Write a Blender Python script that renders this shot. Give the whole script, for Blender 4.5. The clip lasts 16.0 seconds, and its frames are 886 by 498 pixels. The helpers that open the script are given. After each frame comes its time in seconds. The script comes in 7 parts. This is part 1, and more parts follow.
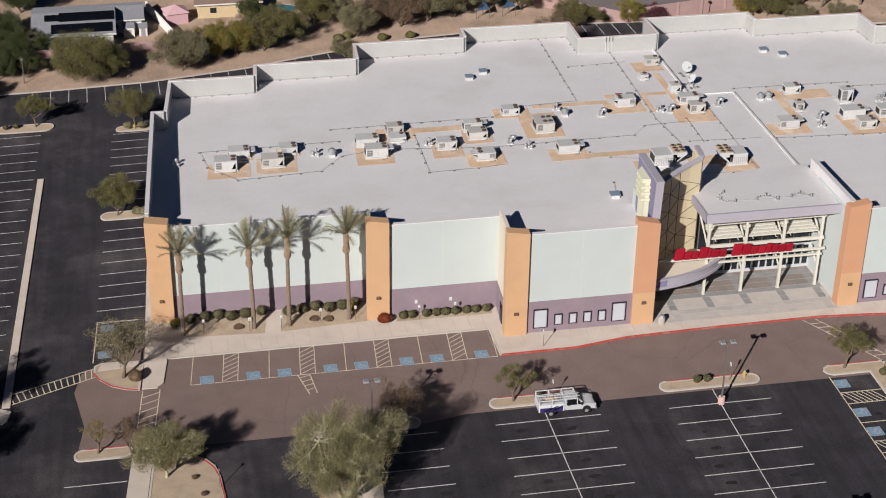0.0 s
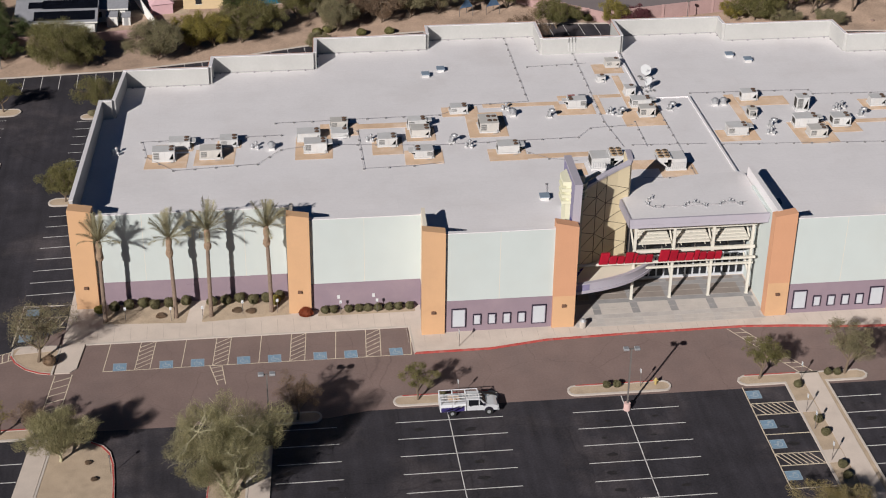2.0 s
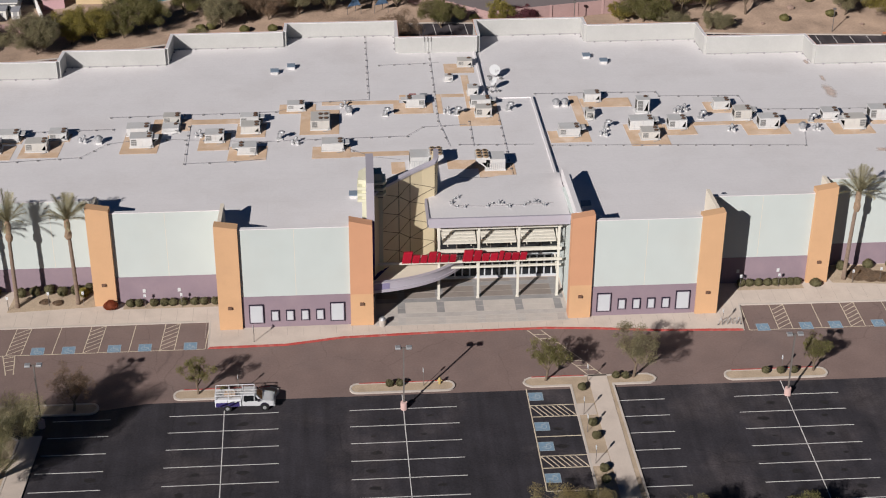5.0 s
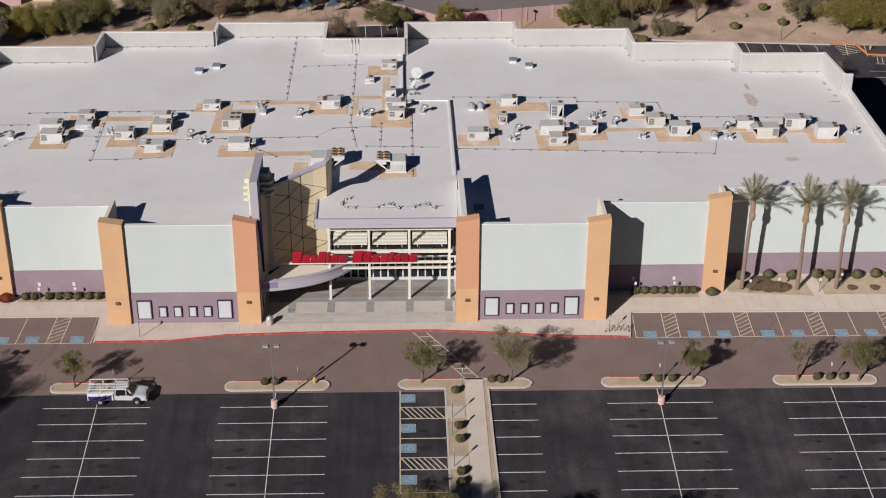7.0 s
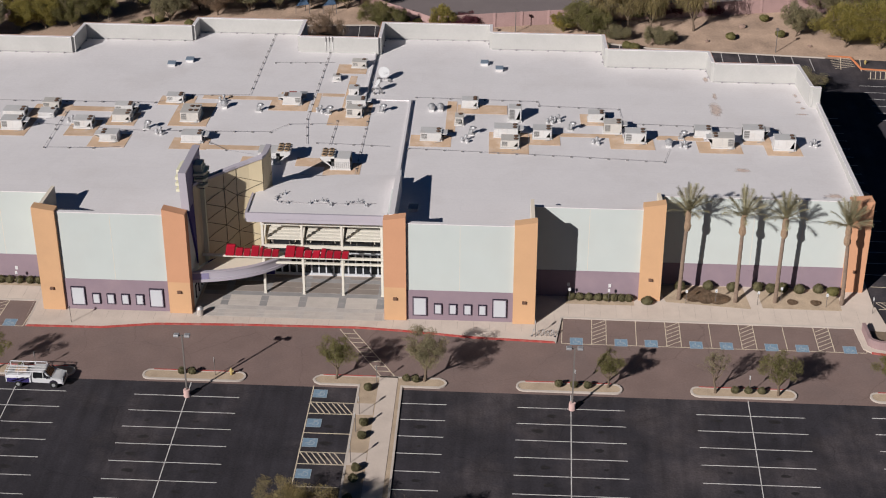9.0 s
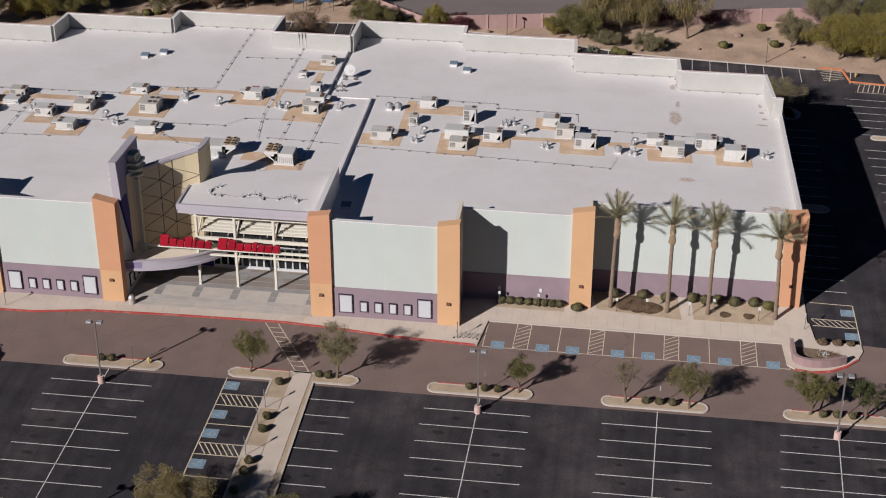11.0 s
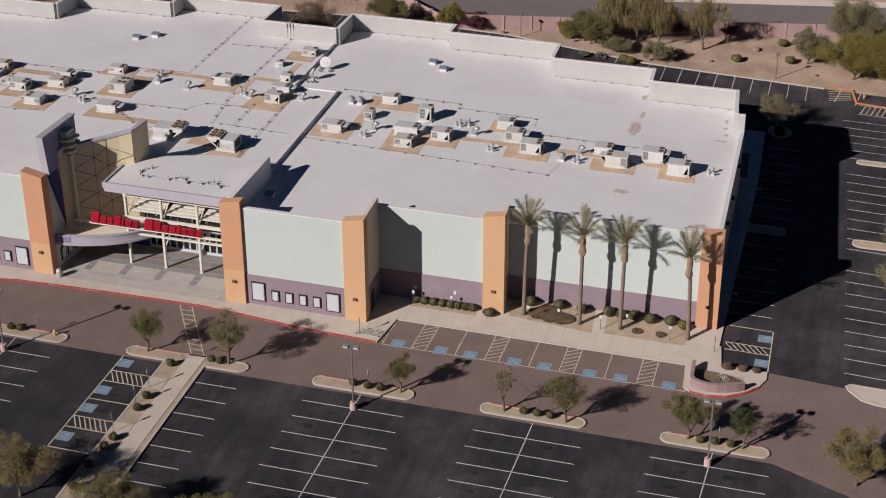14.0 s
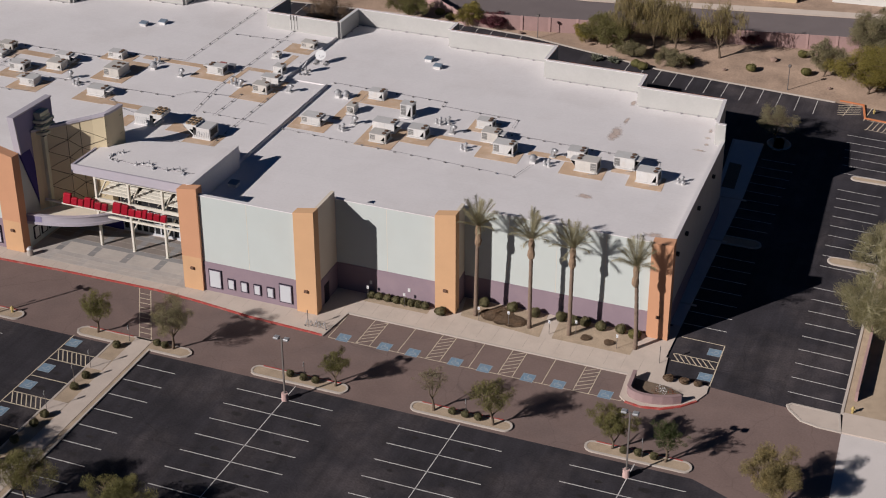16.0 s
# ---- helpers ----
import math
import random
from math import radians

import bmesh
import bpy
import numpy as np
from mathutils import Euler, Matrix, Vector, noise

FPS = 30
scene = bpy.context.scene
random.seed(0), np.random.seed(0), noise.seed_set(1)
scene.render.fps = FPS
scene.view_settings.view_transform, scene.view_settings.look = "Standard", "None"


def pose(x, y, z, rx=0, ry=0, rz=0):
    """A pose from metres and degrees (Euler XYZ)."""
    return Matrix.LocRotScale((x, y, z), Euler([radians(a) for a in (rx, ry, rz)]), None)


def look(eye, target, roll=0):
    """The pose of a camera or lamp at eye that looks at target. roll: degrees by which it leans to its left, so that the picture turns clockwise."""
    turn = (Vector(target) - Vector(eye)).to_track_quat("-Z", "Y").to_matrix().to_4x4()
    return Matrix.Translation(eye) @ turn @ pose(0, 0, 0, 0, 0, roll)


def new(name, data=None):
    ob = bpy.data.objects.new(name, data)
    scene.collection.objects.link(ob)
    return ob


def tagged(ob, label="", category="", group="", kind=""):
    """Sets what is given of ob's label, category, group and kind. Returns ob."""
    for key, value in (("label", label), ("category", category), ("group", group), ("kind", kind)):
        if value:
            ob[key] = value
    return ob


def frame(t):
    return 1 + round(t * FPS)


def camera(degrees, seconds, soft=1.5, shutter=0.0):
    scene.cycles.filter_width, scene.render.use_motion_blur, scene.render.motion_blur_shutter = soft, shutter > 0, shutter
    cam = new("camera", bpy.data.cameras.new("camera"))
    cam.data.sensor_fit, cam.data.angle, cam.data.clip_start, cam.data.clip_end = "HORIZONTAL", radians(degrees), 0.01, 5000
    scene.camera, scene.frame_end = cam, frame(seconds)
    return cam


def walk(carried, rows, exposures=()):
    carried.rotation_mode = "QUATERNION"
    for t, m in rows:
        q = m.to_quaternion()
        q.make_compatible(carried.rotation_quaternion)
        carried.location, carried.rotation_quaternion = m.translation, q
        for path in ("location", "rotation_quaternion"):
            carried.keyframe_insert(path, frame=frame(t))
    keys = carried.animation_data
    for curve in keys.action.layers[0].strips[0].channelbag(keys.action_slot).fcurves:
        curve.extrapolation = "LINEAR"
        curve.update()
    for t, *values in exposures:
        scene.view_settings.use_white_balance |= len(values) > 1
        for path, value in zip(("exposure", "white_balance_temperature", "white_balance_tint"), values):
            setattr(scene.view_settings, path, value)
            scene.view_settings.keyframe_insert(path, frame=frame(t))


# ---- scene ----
cam = camera(29.94, 16.0, 1.1)
PATH = [
    (0, (-70.544, -151.859, 99.714), (-70.2087, -150.1505, 98.7300), 0.79),
    (0.5, (-65.808, -152.567, 99.873), (-65.5117, -150.8525, 98.8868), 0.83),
    (1, (-61.136, -153.335, 100.045), (-60.8746, -151.6164, 99.0573), 0.85),
    (1.5, (-56.165, -154.183, 100.217), (-55.9272, -152.4613, 99.2274), 0.81),
    (2, (-51.111, -154.883, 100.333), (-50.8914, -153.1598, 99.3421), 0.76),
    (2.5, (-45.907, -155.561, 100.453), (-45.7009, -153.8366, 99.4614), 0.70),
    (3, (-40.632, -156.271, 100.565), (-40.4360, -154.5460, 99.5728), 0.61),
    (3.5, (-35.554, -156.792, 100.523), (-35.3725, -155.0648, 99.5310), 0.53),
    (4, (-30.496, -157.226, 100.416), (-30.3307, -155.4968, 99.4237), 0.43),
    (6.5, (-5.473, -159.453, 100.591), (-5.4008, -157.7156, 99.6018), 0.31),
    (7, (0.120, -159.725, 100.495), (0.1652, -157.9860, 99.5078), 0.20),
    (7.5, (5.595, -159.795, 100.218), (5.6098, -158.0538, 99.2339), 0.13),
    (8, (10.794, -159.782, 99.885), (10.7724, -158.0398, 98.9028), 0.11),
    (8.5, (16.044, -159.965, 99.860), (15.9840, -158.2229, 98.8799), 0.12),
    (9, (21.399, -160.025, 99.853), (21.3021, -158.2843, 98.8735), 0.12),
    (11.5, (48.485, -157.227, 99.677), (48.2058, -155.5050, 98.6994), -0.04),
    (12, (54.021, -156.176, 99.618), (53.6993, -154.4613, 98.6402), -0.07),
    (12.5, (59.510, -154.898, 99.483), (59.1469, -153.1915, 98.5044), -0.09),
    (13, (65.088, -153.510, 99.401), (64.6830, -151.8133, 98.4228), -0.12),
    (13.5, (70.606, -152.043, 99.319), (70.1589, -150.3566, 98.3406), -0.14),
    (14, (75.998, -150.577, 99.258), (75.5097, -148.9025, 98.2795), -0.14),
    (14.5, (81.195, -149.131, 99.148), (80.6648, -147.4692, 98.1695), -0.13),
    (15, (86.077, -147.220, 98.878), (85.5078, -145.5709, 97.8994), -0.12),
    (15.5, (90.971, -145.342, 98.755), (90.3631, -143.7066, 97.7765), -0.09),
    (16, (95.682, -143.569, 98.834), (95.0358, -141.9485, 97.8553), -0.07),
]
walk(cam, [(t, look(eye, target, roll)) for t, eye, target, roll in PATH], [(0, -0.11, 6500, 10), (7, -0.14, 6500, 11), (12.5, -0.21, 6550, 12.5), (16, -0.26, 6600, 13.5)])

# ==== world ====
SUN_EL, SUN_AZ = radians(27.5), radians(35.6)          # heading of the shadows, from north to east
SUN_DIR = Vector((math.sin(SUN_AZ) * math.cos(SUN_EL), math.cos(SUN_AZ) * math.cos(SUN_EL), -math.sin(SUN_EL)))
world = bpy.data.worlds.new("world")
scene.world = world
world.use_nodes = True
wn = world.node_tree.nodes
sky = wn.new("ShaderNodeTexSky")
sky.sky_type = "NISHITA"
sky.sun_disc = False
sky.sun_elevation = SUN_EL
sky.sun_rotation = SUN_AZ + math.pi
sky.air_density, sky.dust_density, sky.ozone_density = 1.0, 0.1, 3.0
wn["Background"].inputs["Strength"].default_value = 0.0112
tint = wn.new("ShaderNodeMix")
tint.data_type, tint.blend_type = "RGBA", "MULTIPLY"
tint.inputs["Factor"].default_value = 1.0
tint.inputs["B"].default_value = (0.46, 0.92, 1.5, 1)      # clear desert sky, deep blue
world.node_tree.links.new(sky.outputs["Color"], tint.inputs["A"])
world.node_tree.links.new(tint.outputs["Result"], wn["Background"].inputs["Color"])
sun_data = bpy.data.lights.new("sun", "SUN")
sun_data.energy = 5.1
sun_data.angle = radians(0.53)
sun_data.color = (1.0, 0.965, 0.93)
sun = new("sun", sun_data)
sun.matrix_world = look((-60, -80, 90), Vector((-60, -80, 90)) + SUN_DIR)

# ==== materials ====
def mat(name, color, rough=0.8, metal=0.0, vary=0.12, scale=1.5, fine=18.0, bump=0.15, per_object=0.0, spec=0.3,
        stain=None, stain_amount=0.0, stain_scale=0.15, per_island=0.0, seams=0.0, cracks=0.0, streaks=0.0, matt=None):
    """A surface with broad and fine variation, stains and relief, in world-size units."""
    m = bpy.data.materials.new(name)
    m.use_nodes = True
    nt = m.node_tree
    n, l = nt.nodes, nt.links
    bsdf = n["Principled BSDF"]
    bsdf.inputs["Roughness"].default_value = rough
    bsdf.inputs["Metallic"].default_value = metal
    bsdf.inputs["Specular IOR Level"].default_value = spec
    bsdf.inputs["Diffuse Roughness"].default_value = (0.45 if rough >= 0.8 else 0.0) if matt is None else matt
    geo = n.new("ShaderNodeNewGeometry")
    big = n.new("ShaderNodeTexNoise")
    big.inputs["Scale"].default_value = scale
    big.inputs["Detail"].default_value = 5
    small = n.new("ShaderNodeTexNoise")
    small.inputs["Scale"].default_value = fine
    small.inputs["Detail"].default_value = 3
    l.new(geo.outputs["Position"], big.inputs["Vector"])
    l.new(geo.outputs["Position"], small.inputs["Vector"])
    add = n.new("ShaderNodeMath")
    add.operation = "ADD"
    l.new(big.outputs["Fac"], add.inputs[0])
    l.new(small.outputs["Fac"], add.inputs[1])
    ramp = n.new("ShaderNodeMapRange")
    ramp.inputs["From Min"].default_value, ramp.inputs["From Max"].default_value = 0.65, 1.35
    ramp.inputs["To Min"].default_value, ramp.inputs["To Max"].default_value = 1 - vary, 1 + vary
    l.new(add.outputs[0], ramp.inputs["Value"])
    value = ramp.outputs["Result"]
    if per_object or per_island:
        if per_object:
            info = n.new("ShaderNodeObjectInfo")
            rnd, amount = info.outputs["Random"], per_object
        else:
            rnd, amount = geo.outputs["Random Per Island"], per_island
        mr = n.new("ShaderNodeMapRange")
        mr.inputs["To Min"].default_value, mr.inputs["To Max"].default_value = 1 - amount, 1 + amount
        l.new(rnd, mr.inputs["Value"])
        mul = n.new("ShaderNodeMath")
        mul.operation = "MULTIPLY"
        l.new(value, mul.inputs[0])
        l.new(mr.outputs["Result"], mul.inputs[1])
        value = mul.outputs[0]
    def times(a, b):
        q = n.new("ShaderNodeMath")
        q.operation = "MULTIPLY"
        l.new(a, q.inputs[0])
        l.new(b, q.inputs[1])
        return q.outputs[0]
    if seams:
        br = n.new("ShaderNodeTexBrick")
        l.new(geo.outputs["Position"], br.inputs["Vector"])
        br.inputs["Scale"].default_value = 1.0
        br.inputs["Brick Width"].default_value, br.inputs["Row Height"].default_value = 14.0, 2.9
        br.inputs["Mortar Size"].default_value, br.inputs["Mortar Smooth"].default_value = 0.05, 0.3
        for key, v in (("Color1", 1.0), ("Color2", 0.985), ("Mortar", 1 - seams)):
            br.inputs[key].default_value = (v, v, v, 1)
        value = times(value, br.outputs["Color"])
    if streaks:
        sc = n.new("ShaderNodeVectorMath")
        sc.operation = "MULTIPLY"
        l.new(geo.outputs["Position"], sc.inputs[0])
        sc.inputs[1].default_value = (0.9, 0.06, 0.0)
        st = n.new("ShaderNodeTexNoise")
        st.inputs["Scale"].default_value, st.inputs["Detail"].default_value = 1.0, 6
        l.new(sc.outputs[0], st.inputs["Vector"])
        sr2 = n.new("ShaderNodeMapRange")
        sr2.inputs["From Min"].default_value, sr2.inputs["From Max"].default_value = 0.3, 0.7
        sr2.inputs["To Min"].default_value, sr2.inputs["To Max"].default_value = 1 - streaks, 1 + streaks
        l.new(st.outputs["Fac"], sr2.inputs["Value"])
        value = times(value, sr2.outputs["Result"])
    if cracks:
        warp = n.new("ShaderNodeVectorMath")
        warp.operation = "MULTIPLY_ADD"
        l.new(big.outputs["Color"], warp.inputs[0])
        warp.inputs[1].default_value = (2.2, 2.2, 0)
        l.new(geo.outputs["Position"], warp.inputs[2])
        vo = n.new("ShaderNodeTexVoronoi")
        vo.feature = "DISTANCE_TO_EDGE"
        vo.inputs["Scale"].default_value = 0.11
        l.new(warp.outputs[0], vo.inputs["Vector"])
        cr = n.new("ShaderNodeMapRange")
        cr.inputs["From Max"].default_value = 0.006
        cr.inputs["To Min"].default_value = 1 - cracks
        l.new(vo.outputs["Distance"], cr.inputs["Value"])
        value = times(value, cr.outputs["Result"])
    base = n.new("ShaderNodeRGB")
    base.outputs[0].default_value = (*color, 1)
    col = base.outputs[0]
    if stain:
        sn = n.new("ShaderNodeTexNoise")
        sn.inputs["Scale"].default_value = stain_scale
        sn.inputs["Detail"].default_value = 7
        sn.inputs["Roughness"].default_value = 0.65
        l.new(geo.outputs["Position"], sn.inputs["Vector"])
        sr = n.new("ShaderNodeMapRange")
        sr.inputs["From Min"].default_value, sr.inputs["From Max"].default_value = 0.48, 0.75
        sr.inputs["To Max"].default_value = stain_amount
        l.new(sn.outputs["Fac"], sr.inputs["Value"])
        sm = n.new("ShaderNodeMix")
        sm.data_type = "RGBA"
        l.new(sr.outputs["Result"], sm.inputs["Factor"])
        l.new(col, sm.inputs["A"])
        sm.inputs["B"].default_value = (*stain, 1)
        col = sm.outputs["Result"]
    hsv = n.new("ShaderNodeHueSaturation")
    l.new(col, hsv.inputs["Color"])
    l.new(value, hsv.inputs["Value"])
    l.new(hsv.outputs["Color"], bsdf.inputs["Base Color"])
    if bump:
        b = n.new("ShaderNodeBump")
        b.inputs["Strength"].default_value = bump
        b.inputs["Distance"].default_value = 0.03
        l.new(small.outputs["Fac"], b.inputs["Height"])
        l.new(b.outputs["Normal"], bsdf.inputs["Normal"])
    return m


M = {}
M["soil"] = mat("desert_soil", (0.375, 0.268, 0.20), 0.95, vary=0.3, scale=0.25, fine=4, bump=0.5, stain=(0.205, 0.15, 0.115), stain_amount=0.85, stain_scale=0.09)
M["gravel"] = mat("decomposed_granite", (0.42, 0.325, 0.235), 0.95, vary=0.25, scale=0.8, fine=9, bump=0.6, stain=(0.30, 0.23, 0.17), stain_amount=0.5, stain_scale=0.4)
M["asphalt"] = mat("sealed_asphalt", (0.0315, 0.0285, 0.034), 0.85, vary=0.38, scale=0.3, fine=4.5, bump=0.25, stain=(0.10, 0.082, 0.082), stain_amount=0.8, stain_scale=0.07, cracks=0.3, streaks=0.22)
M["drive"] = mat("brown_asphalt", (0.19, 0.134, 0.12), 0.9, vary=0.14, scale=0.3, fine=4.5, bump=0.25, stain=(0.15, 0.116, 0.11), stain_amount=0.6, stain_scale=0.1, cracks=0.2)
M["road"] = mat("grey_road", (0.155, 0.13, 0.13), 0.9, vary=0.1, scale=0.3, fine=10, bump=0.2)
M["walk"] = mat("sidewalk_concrete", (0.53, 0.45, 0.39), 0.9, vary=0.08, scale=0.5, fine=10, bump=0.15, per_object=0.035, stain=(0.42, 0.35, 0.305), stain_amount=0.5, stain_scale=0.35)
M["curb"] = mat("curb_concrete", (0.50, 0.44, 0.39), 0.9, vary=0.12, scale=1.0, fine=10, stain=(0.30, 0.26, 0.23), stain_amount=0.5, stain_scale=0.5)
M["redcurb"] = mat("red_curb_paint", (0.42, 0.07, 0.06), 0.8, vary=0.2, scale=1.2, fine=8, stain=(0.40, 0.27, 0.23), stain_amount=0.7, stain_scale=0.9)
M["paver"] = mat("plaza_concrete", (0.45, 0.405, 0.37), 0.85, vary=0.10, scale=0.6, fine=9, per_object=0.03, stain=(0.38, 0.34, 0.31), stain_amount=0.6, stain_scale=0.5)
M["paver_dark"] = mat("plaza_concrete_grey", (0.25, 0.24, 0.238), 0.85, vary=0.14, scale=0.8, fine=9, per_object=0.05, stain=(0.26, 0.24, 0.23), stain_amount=0.5, stain_scale=0.6)
M["paver_mid"] = mat("plaza_concrete_worn_grey", (0.41, 0.375, 0.35), 0.85, vary=0.12, scale=0.8, fine=9, per_object=0.05, stain=(0.42, 0.38, 0.355), stain_amount=0.8, stain_scale=0.45)
M["paver_back"] = mat("plaza_concrete_brown", (0.235, 0.20, 0.178), 0.85, vary=0.12, scale=0.6, fine=9, per_object=0.04, stain=(0.195, 0.168, 0.15), stain_amount=0.6, stain_scale=0.5)
M["paint"] = mat("white_line_paint", (0.59, 0.57, 0.555), 0.8, vary=0.2, scale=1.2, fine=7, bump=0.05, stain=(0.32, 0.29, 0.28), stain_amount=0.6, stain_scale=0.9)
M["paint_y"] = mat("cream_line_paint", (0.60, 0.51, 0.39), 0.8, vary=0.15, scale=1.2, fine=7, bump=0.05, stain=(0.30, 0.25, 0.2), stain_amount=0.6, stain_scale=0.9)
M["blue"] = mat("blue_symbol_paint", (0.165, 0.255, 0.34), 0.8, vary=0.15, scale=1.5, fine=7, bump=0.05, stain=(0.25, 0.27, 0.29), stain_amount=0.6, stain_scale=0.9)
M["roof"] = mat("white_roof_membrane", (0.80, 0.765, 0.765), 0.75, vary=0.035, scale=0.25, fine=3, bump=0.06, stain=(0.71, 0.665, 0.655), stain_amount=0.75, stain_scale=0.1, seams=0.035)
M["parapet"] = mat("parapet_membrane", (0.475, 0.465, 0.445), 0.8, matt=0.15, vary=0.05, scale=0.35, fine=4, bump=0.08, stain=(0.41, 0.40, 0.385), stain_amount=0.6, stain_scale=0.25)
M["pad"] = mat("tan_walk_pad", (0.50, 0.355, 0.245), 0.9, vary=0.12, scale=0.7, fine=8, per_object=0.06, stain=(0.66, 0.55, 0.47), stain_amount=0.75, stain_scale=0.4)
M["seam"] = mat("grey_seam", (0.30, 0.28, 0.29), 0.8, vary=0.3, scale=0.6, fine=6)
M["stucco_w"] = mat("white_stucco", (0.54, 0.58, 0.56), 0.9, matt=0.15, vary=0.03, scale=0.4, fine=14, bump=0.12, stain=(0.525, 0.54, 0.51), stain_amount=0.45, stain_scale=0.18)
M["stucco_c"] = mat("cream_stucco", (0.72, 0.64, 0.53), 0.9, matt=0.15, vary=0.04, scale=0.4, fine=14, bump=0.12)
M["stucco_o"] = mat("orange_stucco", (0.635, 0.385, 0.215), 0.9, matt=0.15, vary=0.05, scale=0.4, fine=14, bump=0.15, stain=(0.56, 0.34, 0.20), stain_amount=0.5, stain_scale=0.25)
M["stucco_t"] = mat("terracotta_stucco", (0.60, 0.315, 0.185), 0.9, matt=0.15, vary=0.05, scale=0.4, fine=14, bump=0.15)
M["stucco_p"] = mat("mauve_stucco", (0.285, 0.215, 0.25), 0.9, matt=0.15, vary=0.06, scale=0.5, fine=14, bump=0.15, stain=(0.36, 0.27, 0.29), stain_amount=0.5, stain_scale=0.3)
M["purple"] = mat("lavender_panel", (0.455, 0.42, 0.47), 0.6, vary=0.04, scale=0.6, fine=8, bump=0.03)
M["violet"] = mat("violet_panel", (0.26, 0.235, 0.37), 0.6, vary=0.05, scale=0.6, fine=8, bump=0.03)
M["purple_d"] = mat("deep_violet_panel", (0.045, 0.035, 0.19), 0.6, vary=0.05, scale=0.6, fine=8, bump=0.03)
M["tan_wall"] = mat("pale_yellow_stucco", (0.67, 0.565, 0.38), 0.85, matt=0.15, vary=0.05, scale=0.5, fine=12, per_object=0.03)
M["tan_pale"] = mat("pale_cream_stucco", (0.70, 0.675, 0.50), 0.85, matt=0.15, vary=0.04, scale=0.5, fine=12)
# apron concrete; the shaded east walk reuses it to look brighter
M["apron"] = mat("apron_and_lit_walk", (0.60, 0.555, 0.535), 0.9, vary=0.08, scale=0.4, fine=8, bump=0.1, stain=(0.50, 0.46, 0.45), stain_amount=0.5, stain_scale=0.2)
M["groove"] = mat("shallow_concrete_groove", (0.40, 0.335, 0.29), 0.9, vary=0.15)
M["edge_o"] = mat("orange_edge_trim", (0.52, 0.22, 0.13), 0.8, vary=0.15)
M["joint"] = mat("dark_joint", (0.10, 0.08, 0.06), 0.9, vary=0.1)
M["steel_w"] = mat("cream_painted_steel", (0.69, 0.655, 0.575), 0.55, vary=0.05, scale=1.5, fine=10, bump=0.03)
M["white_metal"] = mat("white_unit_sheet_metal", (0.62, 0.61, 0.60), 0.5, vary=0.07, scale=1.2, fine=10, bump=0.04, per_object=0.06, stain=(0.55, 0.47, 0.40), stain_amount=0.35, stain_scale=0.9)
M["tan_metal"] = mat("beige_unit_sheet_metal", (0.57, 0.54, 0.50), 0.5, vary=0.08, scale=1.2, fine=10, bump=0.04, per_object=0.06)
M["grey_metal"] = mat("galvanized_metal", (0.48, 0.48, 0.49), 0.45, metal=0.5, vary=0.15, scale=2, fine=10, bump=0.05)
M["dark"] = mat("dark_grille", (0.05, 0.045, 0.04), 0.7, vary=0.15)
M["coil"] = mat("grey_coil_grille", (0.20, 0.195, 0.19), 0.6, vary=0.25, scale=3, fine=14)
M["skylight"] = mat("blue_grey_lid", (0.20, 0.25, 0.31), 0.5, vary=0.12, scale=2, fine=9)
M["faded_red"] = mat("faded_red_sheet_metal", (0.36, 0.13, 0.12), 0.7, vary=0.15, scale=2, fine=9)
M["fan"] = mat("rusty_brown_fan_guard", (0.16, 0.09, 0.06), 0.7, vary=0.25, scale=3, fine=12)
M["fan_tan"] = mat("tan_fan_shroud", (0.36, 0.25, 0.155), 0.7, vary=0.2, scale=3, fine=12)
M["red"] = mat("red_sign_face", (0.33, 0.010, 0.025), 0.35, vary=0.12, scale=1.5, fine=8, bump=0.02, per_object=0.15)
M["poster"] = mat("blank_white_poster", (0.56, 0.575, 0.60), 0.4, vary=0.03)
M["black"] = mat("black_frame", (0.025, 0.02, 0.035), 0.4, vary=0.1)
M["alu"] = mat("white_door_frame", (0.58, 0.59, 0.62), 0.5, vary=0.05)
M["pole"] = mat("brown_pole_paint", (0.16, 0.14, 0.13), 0.6, vary=0.1)
M["pinkbase"] = mat("pink_concrete_base", (0.58, 0.40, 0.37), 0.9, vary=0.1)
M["pinkwall"] = mat("pink_block_wall", (0.425, 0.28, 0.265), 0.95, vary=0.12, scale=0.6, fine=6, bump=0.3, stain=(0.35, 0.22, 0.2), stain_amount=0.6, stain_scale=0.3, per_object=0.05)
M["planter"] = mat("mauve_planter_stucco", (0.33, 0.225, 0.222), 0.9, matt=0.15, vary=0.12, scale=0.7, fine=9, bump=0.2, stain=(0.27, 0.19, 0.2), stain_amount=0.5, stain_scale=0.5)
M["bark"] = mat("brown_bark", (0.17, 0.125, 0.09), 0.95, vary=0.25, scale=2, fine=14, bump=0.5)
M["bark_g"] = mat("pale_green_bark", (0.44, 0.40, 0.26), 0.9, vary=0.2, scale=2, fine=12, bump=0.3)
M["palm_bark"] = mat("palm_trunk_bark", (0.235, 0.17, 0.13), 0.95, vary=0.3, scale=3, fine=12, bump=0.6)
M["palm_boot"] = mat("palm_boot_fibre", (0.29, 0.20, 0.135), 0.95, vary=0.3, scale=4, fine=14, bump=0.6)
